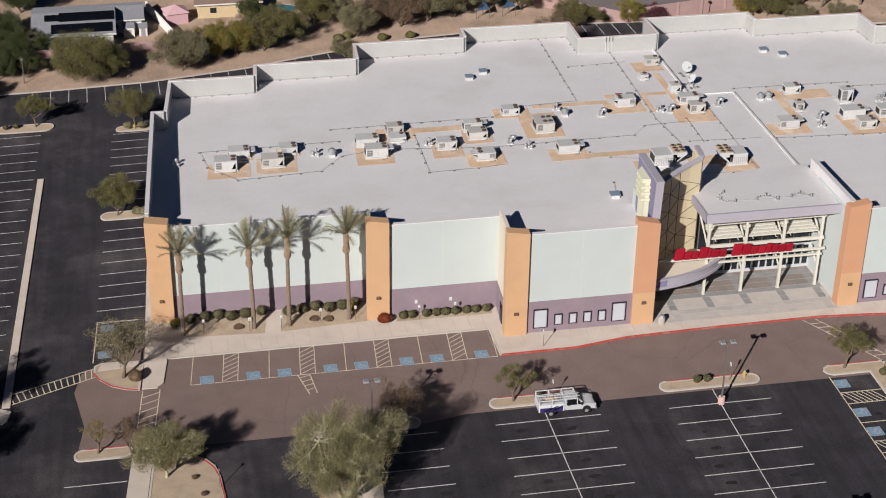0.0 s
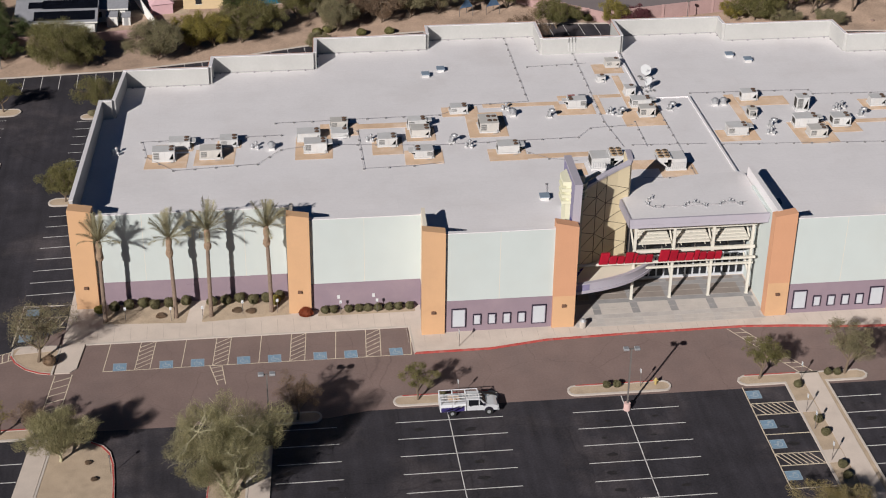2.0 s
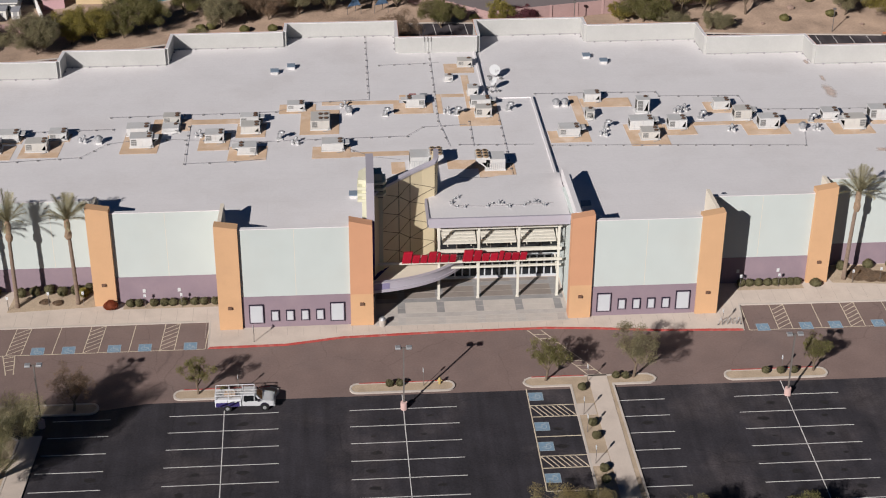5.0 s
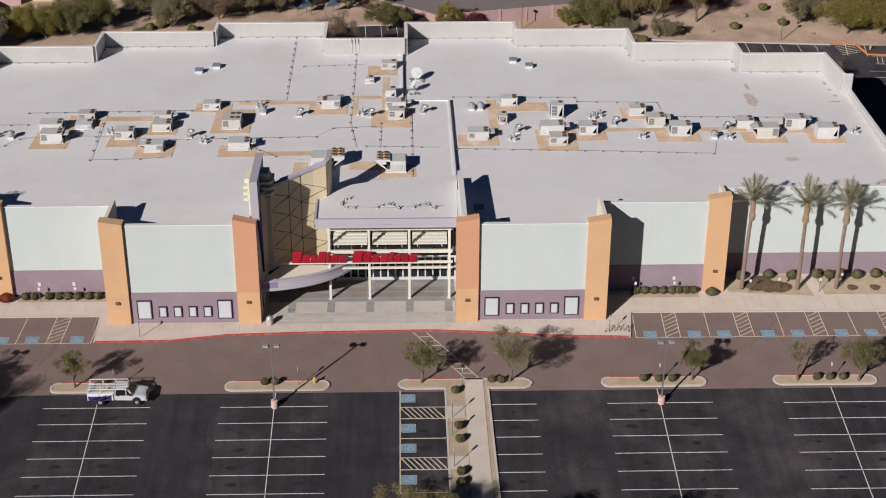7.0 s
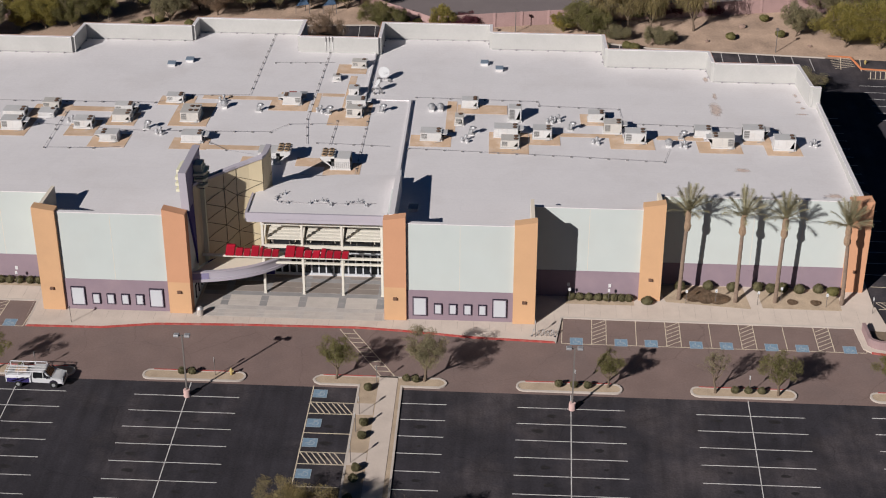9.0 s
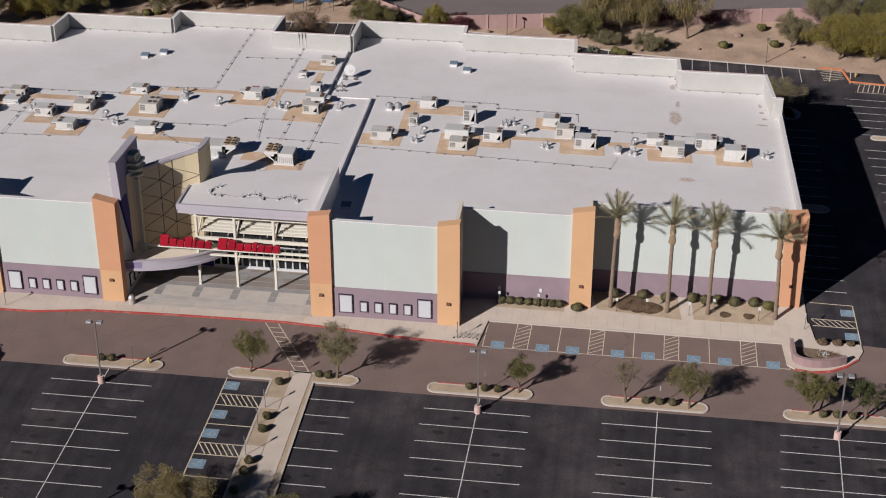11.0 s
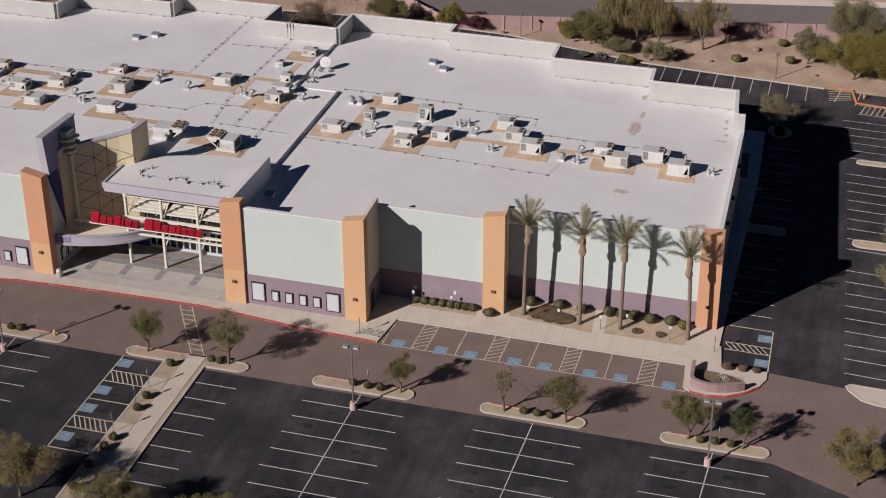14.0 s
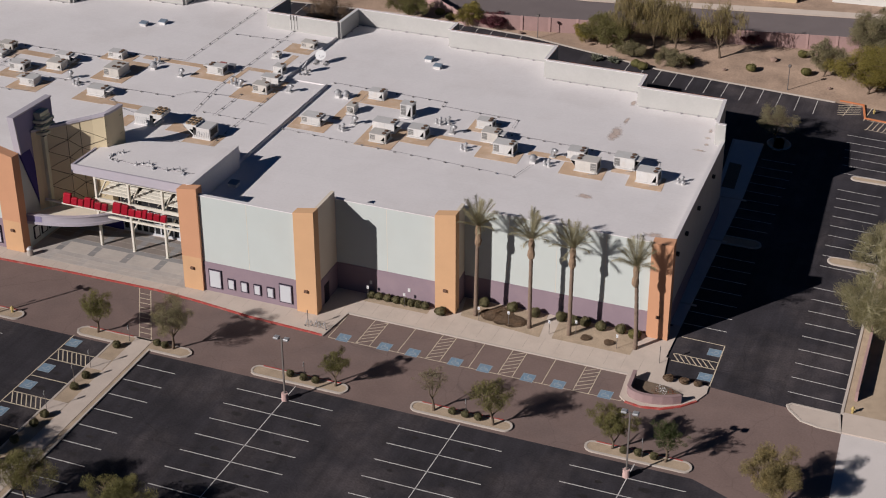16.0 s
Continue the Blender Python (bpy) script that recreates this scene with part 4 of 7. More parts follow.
# entrance canopy roof
can = part("entrance_canopy", prism([(-9.8, 2.95), (5.95, 2.95), (6.34, 13.4), (-1.0, 13.0), (-6.2, 11.3), (-9.85, 7.9)], 10.75, 11.75), "roof", cinema, "projecting entrance roof")
part("fascia", prism([(-10.0, 2.7), (6.0, 2.7), (6.0, 2.95), (-9.8, 2.95)], 11.25, 11.95), "purple", can, "lavender metal fascia")
part("fascia", prism([(-9.9, 2.82), (5.97, 2.82), (5.97, 2.96), (-9.8, 2.96)], 10.74, 11.251), "purple", can, "lavender metal fascia")
part("fascia", prism([(-10.05, 2.7), (-9.8, 2.95), (-9.86, 7.6), (-10.1, 7.6)], 10.9, 11.9), "purple", can, "lavender metal fascia")
# frame of columns and beams
for x in (-8.6, -4.05, 0.55, 5.15):
    col = part("column", box(x - 0.145, x + 0.145, 4.79, 5.13, 0.15, 11.0, None, 0.03), "steel_w", cinema, "cream steel column")
    part("base", box(x - 0.2, x + 0.2, 4.75, 5.15, 0.15, 0.2, None, 0.01), "steel_w", col)
    part("bracket", tube([(x, 5.0, 2.7), (x, 7.2, 4.3)], 0.11, 6), "steel_w", col)
    part("bracket", tube([(x, 5.0, 6.4), (x, 8.85, 9.45)], 0.11, 6), "steel_w", col)
for z, h, y in ((9.4, 0.26, 4.95), (6.5, 0.38, 4.9), (5.4, 0.25, 4.35), (4.3, 0.22, 4.95)):
    x0 = -15.6 if abs(z - 5.4) < 0.1 else -8.8
    part("beam", box(x0, 5.5, y - 0.15, y + 0.15, z - h / 2, z + h / 2, None, 0.02), "steel_w", cinema, "cream steel beam")
for k in range(5):
    y, z = 5.25 + 0.58 * k, 7.16 + 0.09 * k
    for x0, x1 in ((-8.2, -4.3), (-3.7, 0.3), (0.9, 4.9)):
        part("louvre", prism([(x0, y), (x1, y), (x1, y + 0.36), (x0, y + 0.36)], z, 0, None, [z + 0.15, z + 0.15, z + 0.21, z + 0.21]), "steel_w", cinema)
for x in (-7.6, -4.9, -3.1, -0.3, 1.5, 4.3):
    part("louvre_bearer", tube([(x, 5.1, 6.98), (x, 8.2, 7.45)], 0.05, 6), "steel_w", cinema, "cream steel louvre bearer")
# curved tower wall with recessed diagonal joints
CURVE = [(-15.95, 3.7), (-15.65, 4.4), (-15.1, 5.1), (-14.2, 5.8), (-13.1, 6.6), (-11.8, 7.4), (-10.4, 8.0), (-8.9, 8.45), (-8.62, 8.9), (-8.5, 9.6), (-8.45, 10.5), (-8.4, 11.4)]
def curve_top(x):
    return 14.55 + 1.4 * max(0.0, (x + 15.9) / 7.0) ** 1.6
tower = part("curved_wall", prism(CURVE + [(-9.0, 11.5), (-9.3, 9.3), (-10.6, 8.6), (-12.1, 8.0), (-13.5, 7.1), (-14.7, 6.3), (-15.5, 5.5), (-15.97, 4.7), (-15.98, 3.9)], 4.2, 0, None,
             [curve_top(p[0]) for p in CURVE] + [16.05, 15.95, 15.6, 15.2, 14.9, 14.7, 14.6, 14.55, 14.55]), "tan_wall", cinema, "pale yellow curved wall scored with diagonals")
part("coping", strip(CURVE, -0.5, 0.1, 0, 0, None, [curve_top(p[0]) + 0.25 for p in CURVE], [curve_top(p[0]) - 0.05 for p in CURVE]), "purple", tower, "lavender metal coping")
diag = bmesh.new()
NODES, PITCH = (2, 4, 5, 7), 2.35


def on_curve(k, z):
    (xa, ya), (xb, yb) = CURVE[max(0, k - 1)], CURVE[min(len(CURVE) - 1, k + 1)]
    n = Vector((yb - ya, xa - xb)).normalized() * 0.03
    return (CURVE[k][0] + n.x, CURVE[k][1] + n.y, z)


for i, k in enumerate(NODES):
    if i:
        tube([on_curve(k, 4.4), on_curve(k, curve_top(CURVE[k][0]) - 0.05)], 0.03, 4, diag)
    if i + 1 == len(NODES):
        continue
    for row in range(6):
        za = 4.6 + PITCH * (row + (0.5 if i % 2 else 0.0))
        for dz in (-PITCH / 2, PITCH / 2):
            lim = curve_top(CURVE[k][0]) - 0.1
            zb = za + dz
            if 4.3 < zb < lim and 4.3 < za < lim:
                steps = NODES[i + 1] - k
                tube([on_curve(k + s, za + dz * s / steps) for s in range(steps + 1)], 0.028, 4, diag)
for row in range(5):
    za = 5.2 + PITCH * row
    tube([(-8.86, 8.35, za), (-8.34, 11.3, za + 0.6)], 0.028, 4, diag)
part("scored_joint", diag, "joint", tower, "thin dark diagonal joints")
# tall fin
def fin(x0, x1, yz, material, name, parent, label=""):
    bm = bmesh.new()
    a = [bm.verts.new((x0, y, z)) for y, z in yz]
    b = [bm.verts.new((x1, y, z)) for y, z in yz]
    bm.faces.new(a)
    bm.faces.new(b[::-1])
    for i in range(len(yz)):
        j = (i + 1) % len(yz)
        bm.faces.new((a[i], a[j], b[j], b[i]))
    return part(name, bm, material, parent, label)
finp = fin(-16.7, -16.0, [(1.15, 17.4), (8.0, 17.45), (8.0, 11.0), (5.6, 4.4), (4.3, 4.4), (1.7, 12.6)], "violet", "fin", cinema, "tall tapering violet fin")
fin(-16.78, -15.92, [(1.0, 17.55), (8.1, 17.6), (8.1, 17.42), (1.18, 17.37), (1.74, 12.6), (1.5, 12.6)], "purple", "edge_trim", finp, "lavender edge trim")
fin(-16.74, -15.94, [(1.45, 12.6), (3.2, 12.6), (5.3, 4.4), (4.1, 4.4)], "purple_d", "blade", finp, "deep violet tapering blade")
block = part("side_block", prism([(-17.25, 3.4), (-16.71, 3.4), (-16.71, 6.4), (-17.25, 5.6)], 10.8, 16.6), "tan_pale", finp, "pale yellow stepped block")
for z in (14.1, 14.85, 15.6):
    part("slat", prism([(-17.75, 3.2), (-16.715, 3.1), (-16.715, 6.6), (-17.7, 5.4)], z, z + 0.32), "tan_pale", block)
part("cap", prism([(-17.6, 3.5), (-16.715, 3.3), (-16.715, 6.6), (-17.6, 5.6)], 16.2, 16.7), "tan_pale", block)
vent = part("vent_tower", box(-15.95, -14.95, 4.7, 6.3, 4.36, 16.2), "tan_pale", cinema, "pale louvred vent tower")
for z in (14.0, 14.75, 15.5):
    part("slat", prism([(-15.95, 4.3), (-14.9, 4.35), (-14.55, 4.9), (-14.6, 6.5), (-15.95, 6.5)], z, z + 0.32), "tan_pale", vent)
    part("gap", box(-15.94, -14.9, 4.65, 6.35, z - 0.26, z - 0.003), "black", vent)
part("cap", box(-15.95, -15.05, 4.6, 6.2, 16.2, 16.75), "tan_pale", vent)
part("parapet_block", prism([(-14.0, 9.0), (-11.6, 11.2), (-11.9, 11.6), (-14.4, 9.5)], 11.0, 13.6, None, None), "stucco_c", cinema, "stucco block behind the tower")
# crescent canopy over the side entrance
OUT = [(-16.2, 1.5), (-14.6, 1.75), (-12.8, 2.1), (-11.0, 2.65), (-9.3, 3.4), (-7.8, 4.4), (-6.6, 5.5), (-5.8, 6.5)]
for _ in range(2):
    OUT = [OUT[0]] + [tuple(Vector(a).lerp(Vector(b), f)) for a, b in zip(OUT, OUT[1:]) for f in (0.25, 0.75)] + [OUT[-1]]
part("crescent_canopy", prism(OUT + [(-6.6, 6.9), (-8.9, 8.2), (-11.8, 7.4), (-14.2, 5.6), (-15.9, 2.8), (-16.2, 2.5)], 3.75, 4.35), "stucco_c", cinema, "crescent-shaped tan canopy")
part("canopy_rim", strip(OUT, -0.15, 0.1, 3.85, 4.75), "purple", cinema, "curved lavender metal rim")
part("canopy_rim", strip(OUT, 0, 0.2, 3.5, 3.85), "purple", cinema, "curved lavender lower rim")
# violet strip over the lavender rim's west end paints in the pier's shade
part("canopy_rim", strip([p for p in OUT if p[0] < -14.1], -0.155, 0.13, 3.84, 4.64), "violet", cinema, "curved rim end with pier shade painted violet")
part("canopy_lip", strip(OUT, -0.2, 0.2, 4.66, 4.8), "purple", cinema, "curved lavender lip")

# red sign: plain block shapes of the words' sizes, standing on the beam
sign = thing("roof_sign", "red block shapes of a cinema sign on a steel beam", "sign")
xs = -12.9
for w, h in ((1.15, 1.45), (0.95, 1.0), (0.85, 0.95), (1.0, 1.35), (0.45, 1.2), (1.0, 0.95), (0.85, 0.95), (0, 0), (1.2, 1.45), (1.0, 1.35), (0.95, 0.95), (0.95, 0.95), (0.65, 1.2), (0.85, 0.95), (0.95, 0.95), (0.85, 0.95)):
    if w == 0:
        xs += 0.65
        continue
    bm = bmesh.new()
    lean = 0.18 * h
    prism([(xs, 3.95), (xs + w - 0.1, 3.95), (xs + w - 0.1, 4.32), (xs, 4.32)], 5.56, 5.56 + h, bm)
    for v in bm.verts:
        if v.co.z > 5.6:
            v.co.x += lean
    bmesh.ops.bevel(bm, geom=list(bm.edges), offset=0.07, segments=1, affect="EDGES")
    part("sign_block", bm, "red", sign)
    xs += w

# poster cases
def poster(x0, x1, z0, z1, y):
    f = part("poster_frame", box(x0, x1, y - 0.14, y, z0, z1, None, 0.02), "black", cinema, "black poster case")
    part("poster", box(x0 + 0.2, x1 - 0.2, y - 0.16, y - 0.135, z0 + 0.2, z1 - 0.2), "poster", f, "blank white poster")
    part("trim", box(x0 + 0.12, x1 - 0.12, y - 0.15, y - 0.13, z0 + 0.12, z1 - 0.12), "purple", f)
for off in (-39.0, 0.0):
    yy = 0.49
    poster(off + 8.95, off + 10.6, 0.72, 3.15, yy)
    for k in range(4):
        poster(off + 11.35 + 1.67 * k, off + 12.3 + 1.67 * k, 0.95, 2.35, yy)
    poster(off + 17.95, off + 19.6, 0.72, 3.15, yy)
for k in range(3):
    f = part("poster_frame", box(-16.2, -16.08, 2.2 + 1.4 * k, 3.2 + 1.4 * k, 0.9, 2.6), "black", cinema, "black poster case")
    part("poster", box(-16.09, -16.06, 2.35 + 1.4 * k, 3.05 + 1.4 * k, 1.05, 2.45), "sign_white", f, "blank white poster")

# ==== things on the roof ====
def roof_z(x, y):
    return (RL if x < 6.4 and (y < 37.7 or x < 0.1) else RR) + ROOF_SLOPE * (y - 25)


def rooftop_unit(x, y, w, h, d=1.9, fans=2, hood=0, tan=False, grille=True):
    """A packaged air handler: kerb, cabinet, lid, fan guards, coil grille and weather hood."""
    z = roof_z(x, y)
    t = thing("rooftop_unit", "beige sheet-metal rooftop air unit with fans" if tan else "white sheet-metal rooftop air unit with fans", "air conditioner", "rooftop air units", (x, y, z))
    body = "tan_metal" if tan else "white_metal"
    part("skid", box(-w / 2 - 0.12, w / 2 + 0.12, -0.12, d + 0.12, -0.05, 0.16, None, 0.02), "white_metal", t)
    part("cabinet", box(-w / 2, w / 2, 0, d, 0.16, h, None, 0.03), body, t)
    part("lid", box(-w / 2 - 0.05, w / 2 + 0.05, -0.05, d + 0.05, h, h + 0.06, None, 0.02), body, t)
    e = 1 if hood >= 0 else -1
    big = fans > 2
    for k in range(fans):
        fx = e * (w / 2 - 0.42 - 0.72 * (k // 2 if not big else k // 2))
        fy = d * (0.72 - 0.44 * (k % 2))
        f = part("fan", cyl(fx, fy, h + 0.05, h + 0.15, 0.3, 0.28, 12), "dark", t, "dark fan guard")
        part("guard", cyl(fx, fy, h + 0.15, h + 0.18, 0.27, 0.12, 10), "fan", f)
    if grille:
        gx = -e * (w / 2 - 0.1)
        g0, g1 = min(gx, gx + e * 0.7), max(gx, gx + e * 0.7)
        part("grille", box(g0, g1, -0.025, 0.0, 0.35, h - 0.12), "coil", t, "grey coil grille")
        for k in range(3):
            part("fin", box(g0, g1, -0.045, -0.026, 0.42 + k * (h - 0.55) / 3, 0.455 + k * (h - 0.55) / 3), body, t)
    for q in (0.18, 0.55):
        part("seam", box(e * w * (q - 0.5) - 0.012, e * w * (q - 0.5) + 0.012, -0.008, 0.0, 0.2, h - 0.05), "grey_metal", t)
    for s in (-1, 1):
        if (int(x * 7) + s) % 3:
            part("side_louvre", box(min(s * w / 2, s * (w / 2 + 0.02)), max(s * w / 2, s * (w / 2 + 0.02)), d * 0.2, d * 0.8, 0.35, h - 0.2), "dark", t, "dark side louvre")
    if not hood and not big:
        m = bmesh.new()
        cx = e * (w / 2 - 0.2)
        m.faces.new([m.verts.new(p) for p in ((cx - e * 0.5, -0.03, 0.3), (cx, -0.03, 0.3), (cx, -0.03, h - 0.2))])
        bmesh.ops.solidify(m, geom=m.faces[:], thickness=0.02)
        part("opening", m, "dark", t, "dark triangular hood opening")
    if hood:
        s = 1 if hood > 0 else -1
        bm = bmesh.new()
        x0, x1 = s * w / 2, s * (w / 2 + 0.75)
        vs = [bm.verts.new(p) for p in ((x0, 0.25, h - 0.1), (x0, d - 0.25, h - 0.1), (x0, d - 0.25, 0.45), (x0, 0.25, 0.45), (x1, 0.25, h - 0.15), (x1, d - 0.25, h - 0.15))]
        for f in ((0, 1, 5, 4), (0, 4, 3), (1, 2, 5), (2, 3, 4, 5), (0, 3, 2, 1)):
            bm.faces.new([vs[i] for i in f])
        hd = part("hood", bm, "white_metal", t, "sloping sheet-metal weather hood")
        m = bmesh.new()
        m.faces.new([m.verts.new(p) for p in ((x0 + s * 0.02, 0.22, h - 0.3), (x1 - s * 0.12, 0.22, h - 0.2), (x0 + s * 0.02, 0.22, 0.5))])
        bmesh.ops.solidify(m, geom=m.faces[:], thickness=0.03)
        part("opening", m, "dark", hd, "dark hood opening")
    part("conduit", tube([(w / 2 - 0.2, -0.05, 0.4), (w / 2 - 0.2, -0.35, 0.1), (w / 2 - 0.9, -0.6, 0.06)], 0.04, 5), "grey_metal", t)
    return t


WEST_UNITS = ((-63.8, 24.8, 2.7, 1.35), (-62.2, 28.0, 2.6, 1.0), (-58.0, 24.9, 2.7, 1.2), (-56.0, 28.1, 2.2, 0.95), (-45.9, 28.7, 2.9, 1.1),
              (-45.0, 25.4, 2.8, 1.3), (-42.0, 31.9, 2.2, 1.05), (-41.9, 29.5, 2.1, 0.6), (-35.9, 26.3, 2.4, 1.1), (-31.8, 31.0, 2.4, 1.2),
              (-31.5, 28.6, 2.4, 1.0), (-31.5, 22.7, 2.3, 1.0), (-25.9, 35.1, 2.3, 0.9), (-20.8, 23.0, 2.7, 1.05),
              (-2.0, 48.7, 2.1, 0.9), (-9.8, 35.3, 2.5, 1.15), (-1.7, 38.6, 1.4, 1.1), (-1.0, 34.9, 2.7, 1.05), (-0.9, 31.8, 2.1, 1.2))
EAST_UNITS = ((9.7, 25.9, 2.7, 1.1), (14.5, 36.3, 2.2, 1.1), (13.2, 30.7, 1.1, 1.15), (20.6, 32.3, 1.7, 1.9), (19.4, 27.4, 3.1, 1.25),
              (19.9, 24.3, 2.3, 1.1), (24.1, 27.2, 2.4, 1.25), (31.5, 32.9, 2.2, 1.1), (33.4, 29.4, 2.3, 1.35), (36.1, 26.7, 2.7, 1.4),
              (45.1, 28.9, 2.2, 1.0), (47.2, 25.9, 2.8, 1.45), (51.5, 28.4, 2.7, 1.5), (55.0, 25.7, 2.7, 1.5))
for k, (x, y, w, h) in enumerate(WEST_UNITS):
    rooftop_unit(x, y, w, h, 1.5 if y > 30 else 1.8, 1 if w < 2.2 else 2, (0, 1, 0, -1)[k % 4] if w > 2.2 else 0, k % 4 == 2, k % 3 != 1)
for k, (x, y, w, h) in enumerate(EAST_UNITS):
    rooftop_unit(x, y, w, h, 1.5 if y > 30 else 1.8, 1 if w < 2.0 else 2, (1, 0, 0, -1)[k % 4] if w > 2.2 else 0, k % 3 == 2, k % 3 != 1)
rooftop_unit(-22.5, 29.1, 2.4, 1.3, 2.9, 4, 0, True)


def large_unit(x, y, w, s):
    """A big air handler whose six-fan head juts out over a sloping hood on side s."""
    z, d, h = roof_z(x, y), 2.3, 1.55
    t = thing("rooftop_unit", "large white rooftop air unit with six tan fans", "air conditioner", "large rooftop units", (x, y, z))
    part("skid", box(-w / 2 - 0.1, w / 2 + 0.1, -0.08, d + 0.08, -0.05, 0.2, None, 0.02), "white_metal", t)
    body = part("cabinet", box(-w / 2, w / 2, 0, d, 0.2, h, None, 0.03), "white_metal", t)
    for k in range(9):
        xx = -w / 2 + 0.2 + (w - 0.4) * k / 8
        part("rib", box(xx - 0.03, xx + 0.03, -0.03, 0.002, 0.3, h * 0.62), "grey_metal", body)
    part("seam", box(-w / 2, w / 2, -0.015, 0.002, h * 0.66, h * 0.69), "grey_metal", body)
    part("side_louvre", box(*sorted((-s * w / 2, -s * (w / 2 + 0.03))), 0.3, d - 0.3, 0.45, h - 0.2), "dark", t, "dark side louvre")
    a, b = s * (w / 2 - 0.5), s * (w / 2 + 1.25)
    bm = bmesh.new()
    vs = [bm.verts.new(p) for p in ((a, 0, h + 0.22), (b, 0, h + 0.22), (b, 0, h - 0.15), (s * (w / 2 + 0.02), 0, 0.5), (a, 0, 0.5))]
    ws = [bm.verts.new((v.co.x, d, v.co.z)) for v in vs]
    bm.faces.new(vs)
    bm.faces.new(ws[::-1])
    for k in range(5):
        bm.faces.new((vs[k], vs[(k + 1) % 5], ws[(k + 1) % 5], ws[k]))
    head = part("fan_head", bm, "white_metal", t, "jutting white fan head with sloping underside")
    m = bmesh.new()
    m.faces.new([m.verts.new(p) for p in ((s * (w / 2 - 0.1), -0.02, 0.55), (s * (w / 2 + 0.5), -0.02, h * 0.75), (s * (w / 2 - 0.1), -0.02, h * 0.75))])
    bmesh.ops.solidify(m, geom=m.faces[:], thickness=0.03)
    part("opening", m, "dark", head, "dark triangular hood opening")
    for i in range(2):
        for j in range(3):
            fx, fy = a + s * (0.48 + 0.8 * i), 0.4 + 0.75 * j
            f = part("fan", cyl(fx, fy, h + 0.2, h + 0.38, 0.34, 0.33, 14), "fan_tan", head, "tan fan shroud")
            part("guard", cyl(fx, fy, h + 0.385, h + 0.4, 0.22, 0.2, 12), "dark", f, "dark fan opening")


large_unit(-9.9, 17.7, 2.8, 1)
large_unit(-0.95, 16.65, 2.4, -1)
rooftop_unit(-4.7, 43.7, 1.1, 0.7, 1.0, 1, 0, False, False)
for x in (-10.1, -8.6):
    z = roof_z(x, 38.2)
    t = thing("roof_box", "small rust-red sheet-metal box on the roof" if x < -9 else "small grey sheet-metal box on the roof", "roof box", "", (x, 38.0, z))
    part("cabinet", box(-0.45, 0.45, -0.4, 0.4, 0, 0.6, None, 0.03), "faded_red" if x < -9 else "grey_metal", t)
    part("lid", box(-0.5, 0.5, -0.45, 0.45, 0.6, 0.66), "faded_red" if x < -9 else "grey_metal", t)


def exhaust_vent(x, y, kind):
    z = roof_z(x, y)
    if kind == 0:
        t = thing("exhaust_fan", "round galvanized mushroom exhaust fan on a kerb", "roof vent", "roof vents", (x, y, z))
        part("kerb", box(-0.45, 0.45, -0.45, 0.45, -0.05, 0.35), "white_metal", t)
        part("drum", cyl(0, 0, 0.35, 0.95, 0.48, 0.62, 14), "grey_metal", t)
        part("cap", cyl(0, 0, 0.95, 1.35, 0.72, 0.3, 14), "grey_metal", t)
    elif kind == 1:
        t = thing("flue_cluster", "cluster of galvanized flue pipes with conical caps", "roof vent", "roof vents", (x, y, z))
        for k, (dx, dy, h) in enumerate(((-0.45, 0, 0.55), (0.15, 0.4, 0.8), (0.4, -0.4, 0.4))):
            p = part("flue", cyl(dx, dy, -0.05, h + 0.06, 0.2, None, 8), "grey_metal", t)
            part("cap", cyl(dx, dy, h + 0.05, h + 0.28, 0.33, 0.12, 10), "grey_metal", p)
            part("collar", cyl(dx, dy, 0, 0.14, 0.3, 0.2, 8), "white_metal", p)
    else:
        t = thing("gooseneck_vent", "curved galvanized gooseneck duct on the roof", "roof vent", "roof vents", (x, y, z))
        part("duct", tube([(0, 0, -0.05), (0, 0, 0.9), (0.12, -0.1, 1.2), (0.45, -0.25, 1.3), (0.8, -0.35, 1.1)], [0.33, 0.33, 0.34, 0.34, 0.38], 10), "grey_metal", t, "", True)
        part("flashing", box(-0.5, 0.5, -0.5, 0.5, -0.04, 0.12), "white_metal", t)
    t.scale = t.scale * 0.8


for k, (x, y) in enumerate(((-52.7, 27.5), (-50.6, 27.0), (-38.1, 28.2), (-27.7, 26.9), (-25.6, 25.4), (-18.8, 33.9), (-19.5, 36.0), (-14.0, 33.1), (-5.7, 33.3), (-4.5, 32.8), (2.6, 33.8), (-70.1, 27.4),
                            (9.3, 35.2), (10.5, 35.3), (14.1, 26.0), (14.8, 28.2), (25.3, 32.3), (26.3, 32.9), (27.9, 30.3), (31.0, 26.4), (40.3, 26.1), (42.2, 28.5), (42.2, 26.0), (59.0, 27.3))):
    exhaust_vent(x, y, (1, 0, 1, 2, 1, 0, 1, 2, 1, 2, 2, 1, 0, 0, 1, 2, 1, 1, 2, 1, 0, 2, 1, 1)[k])

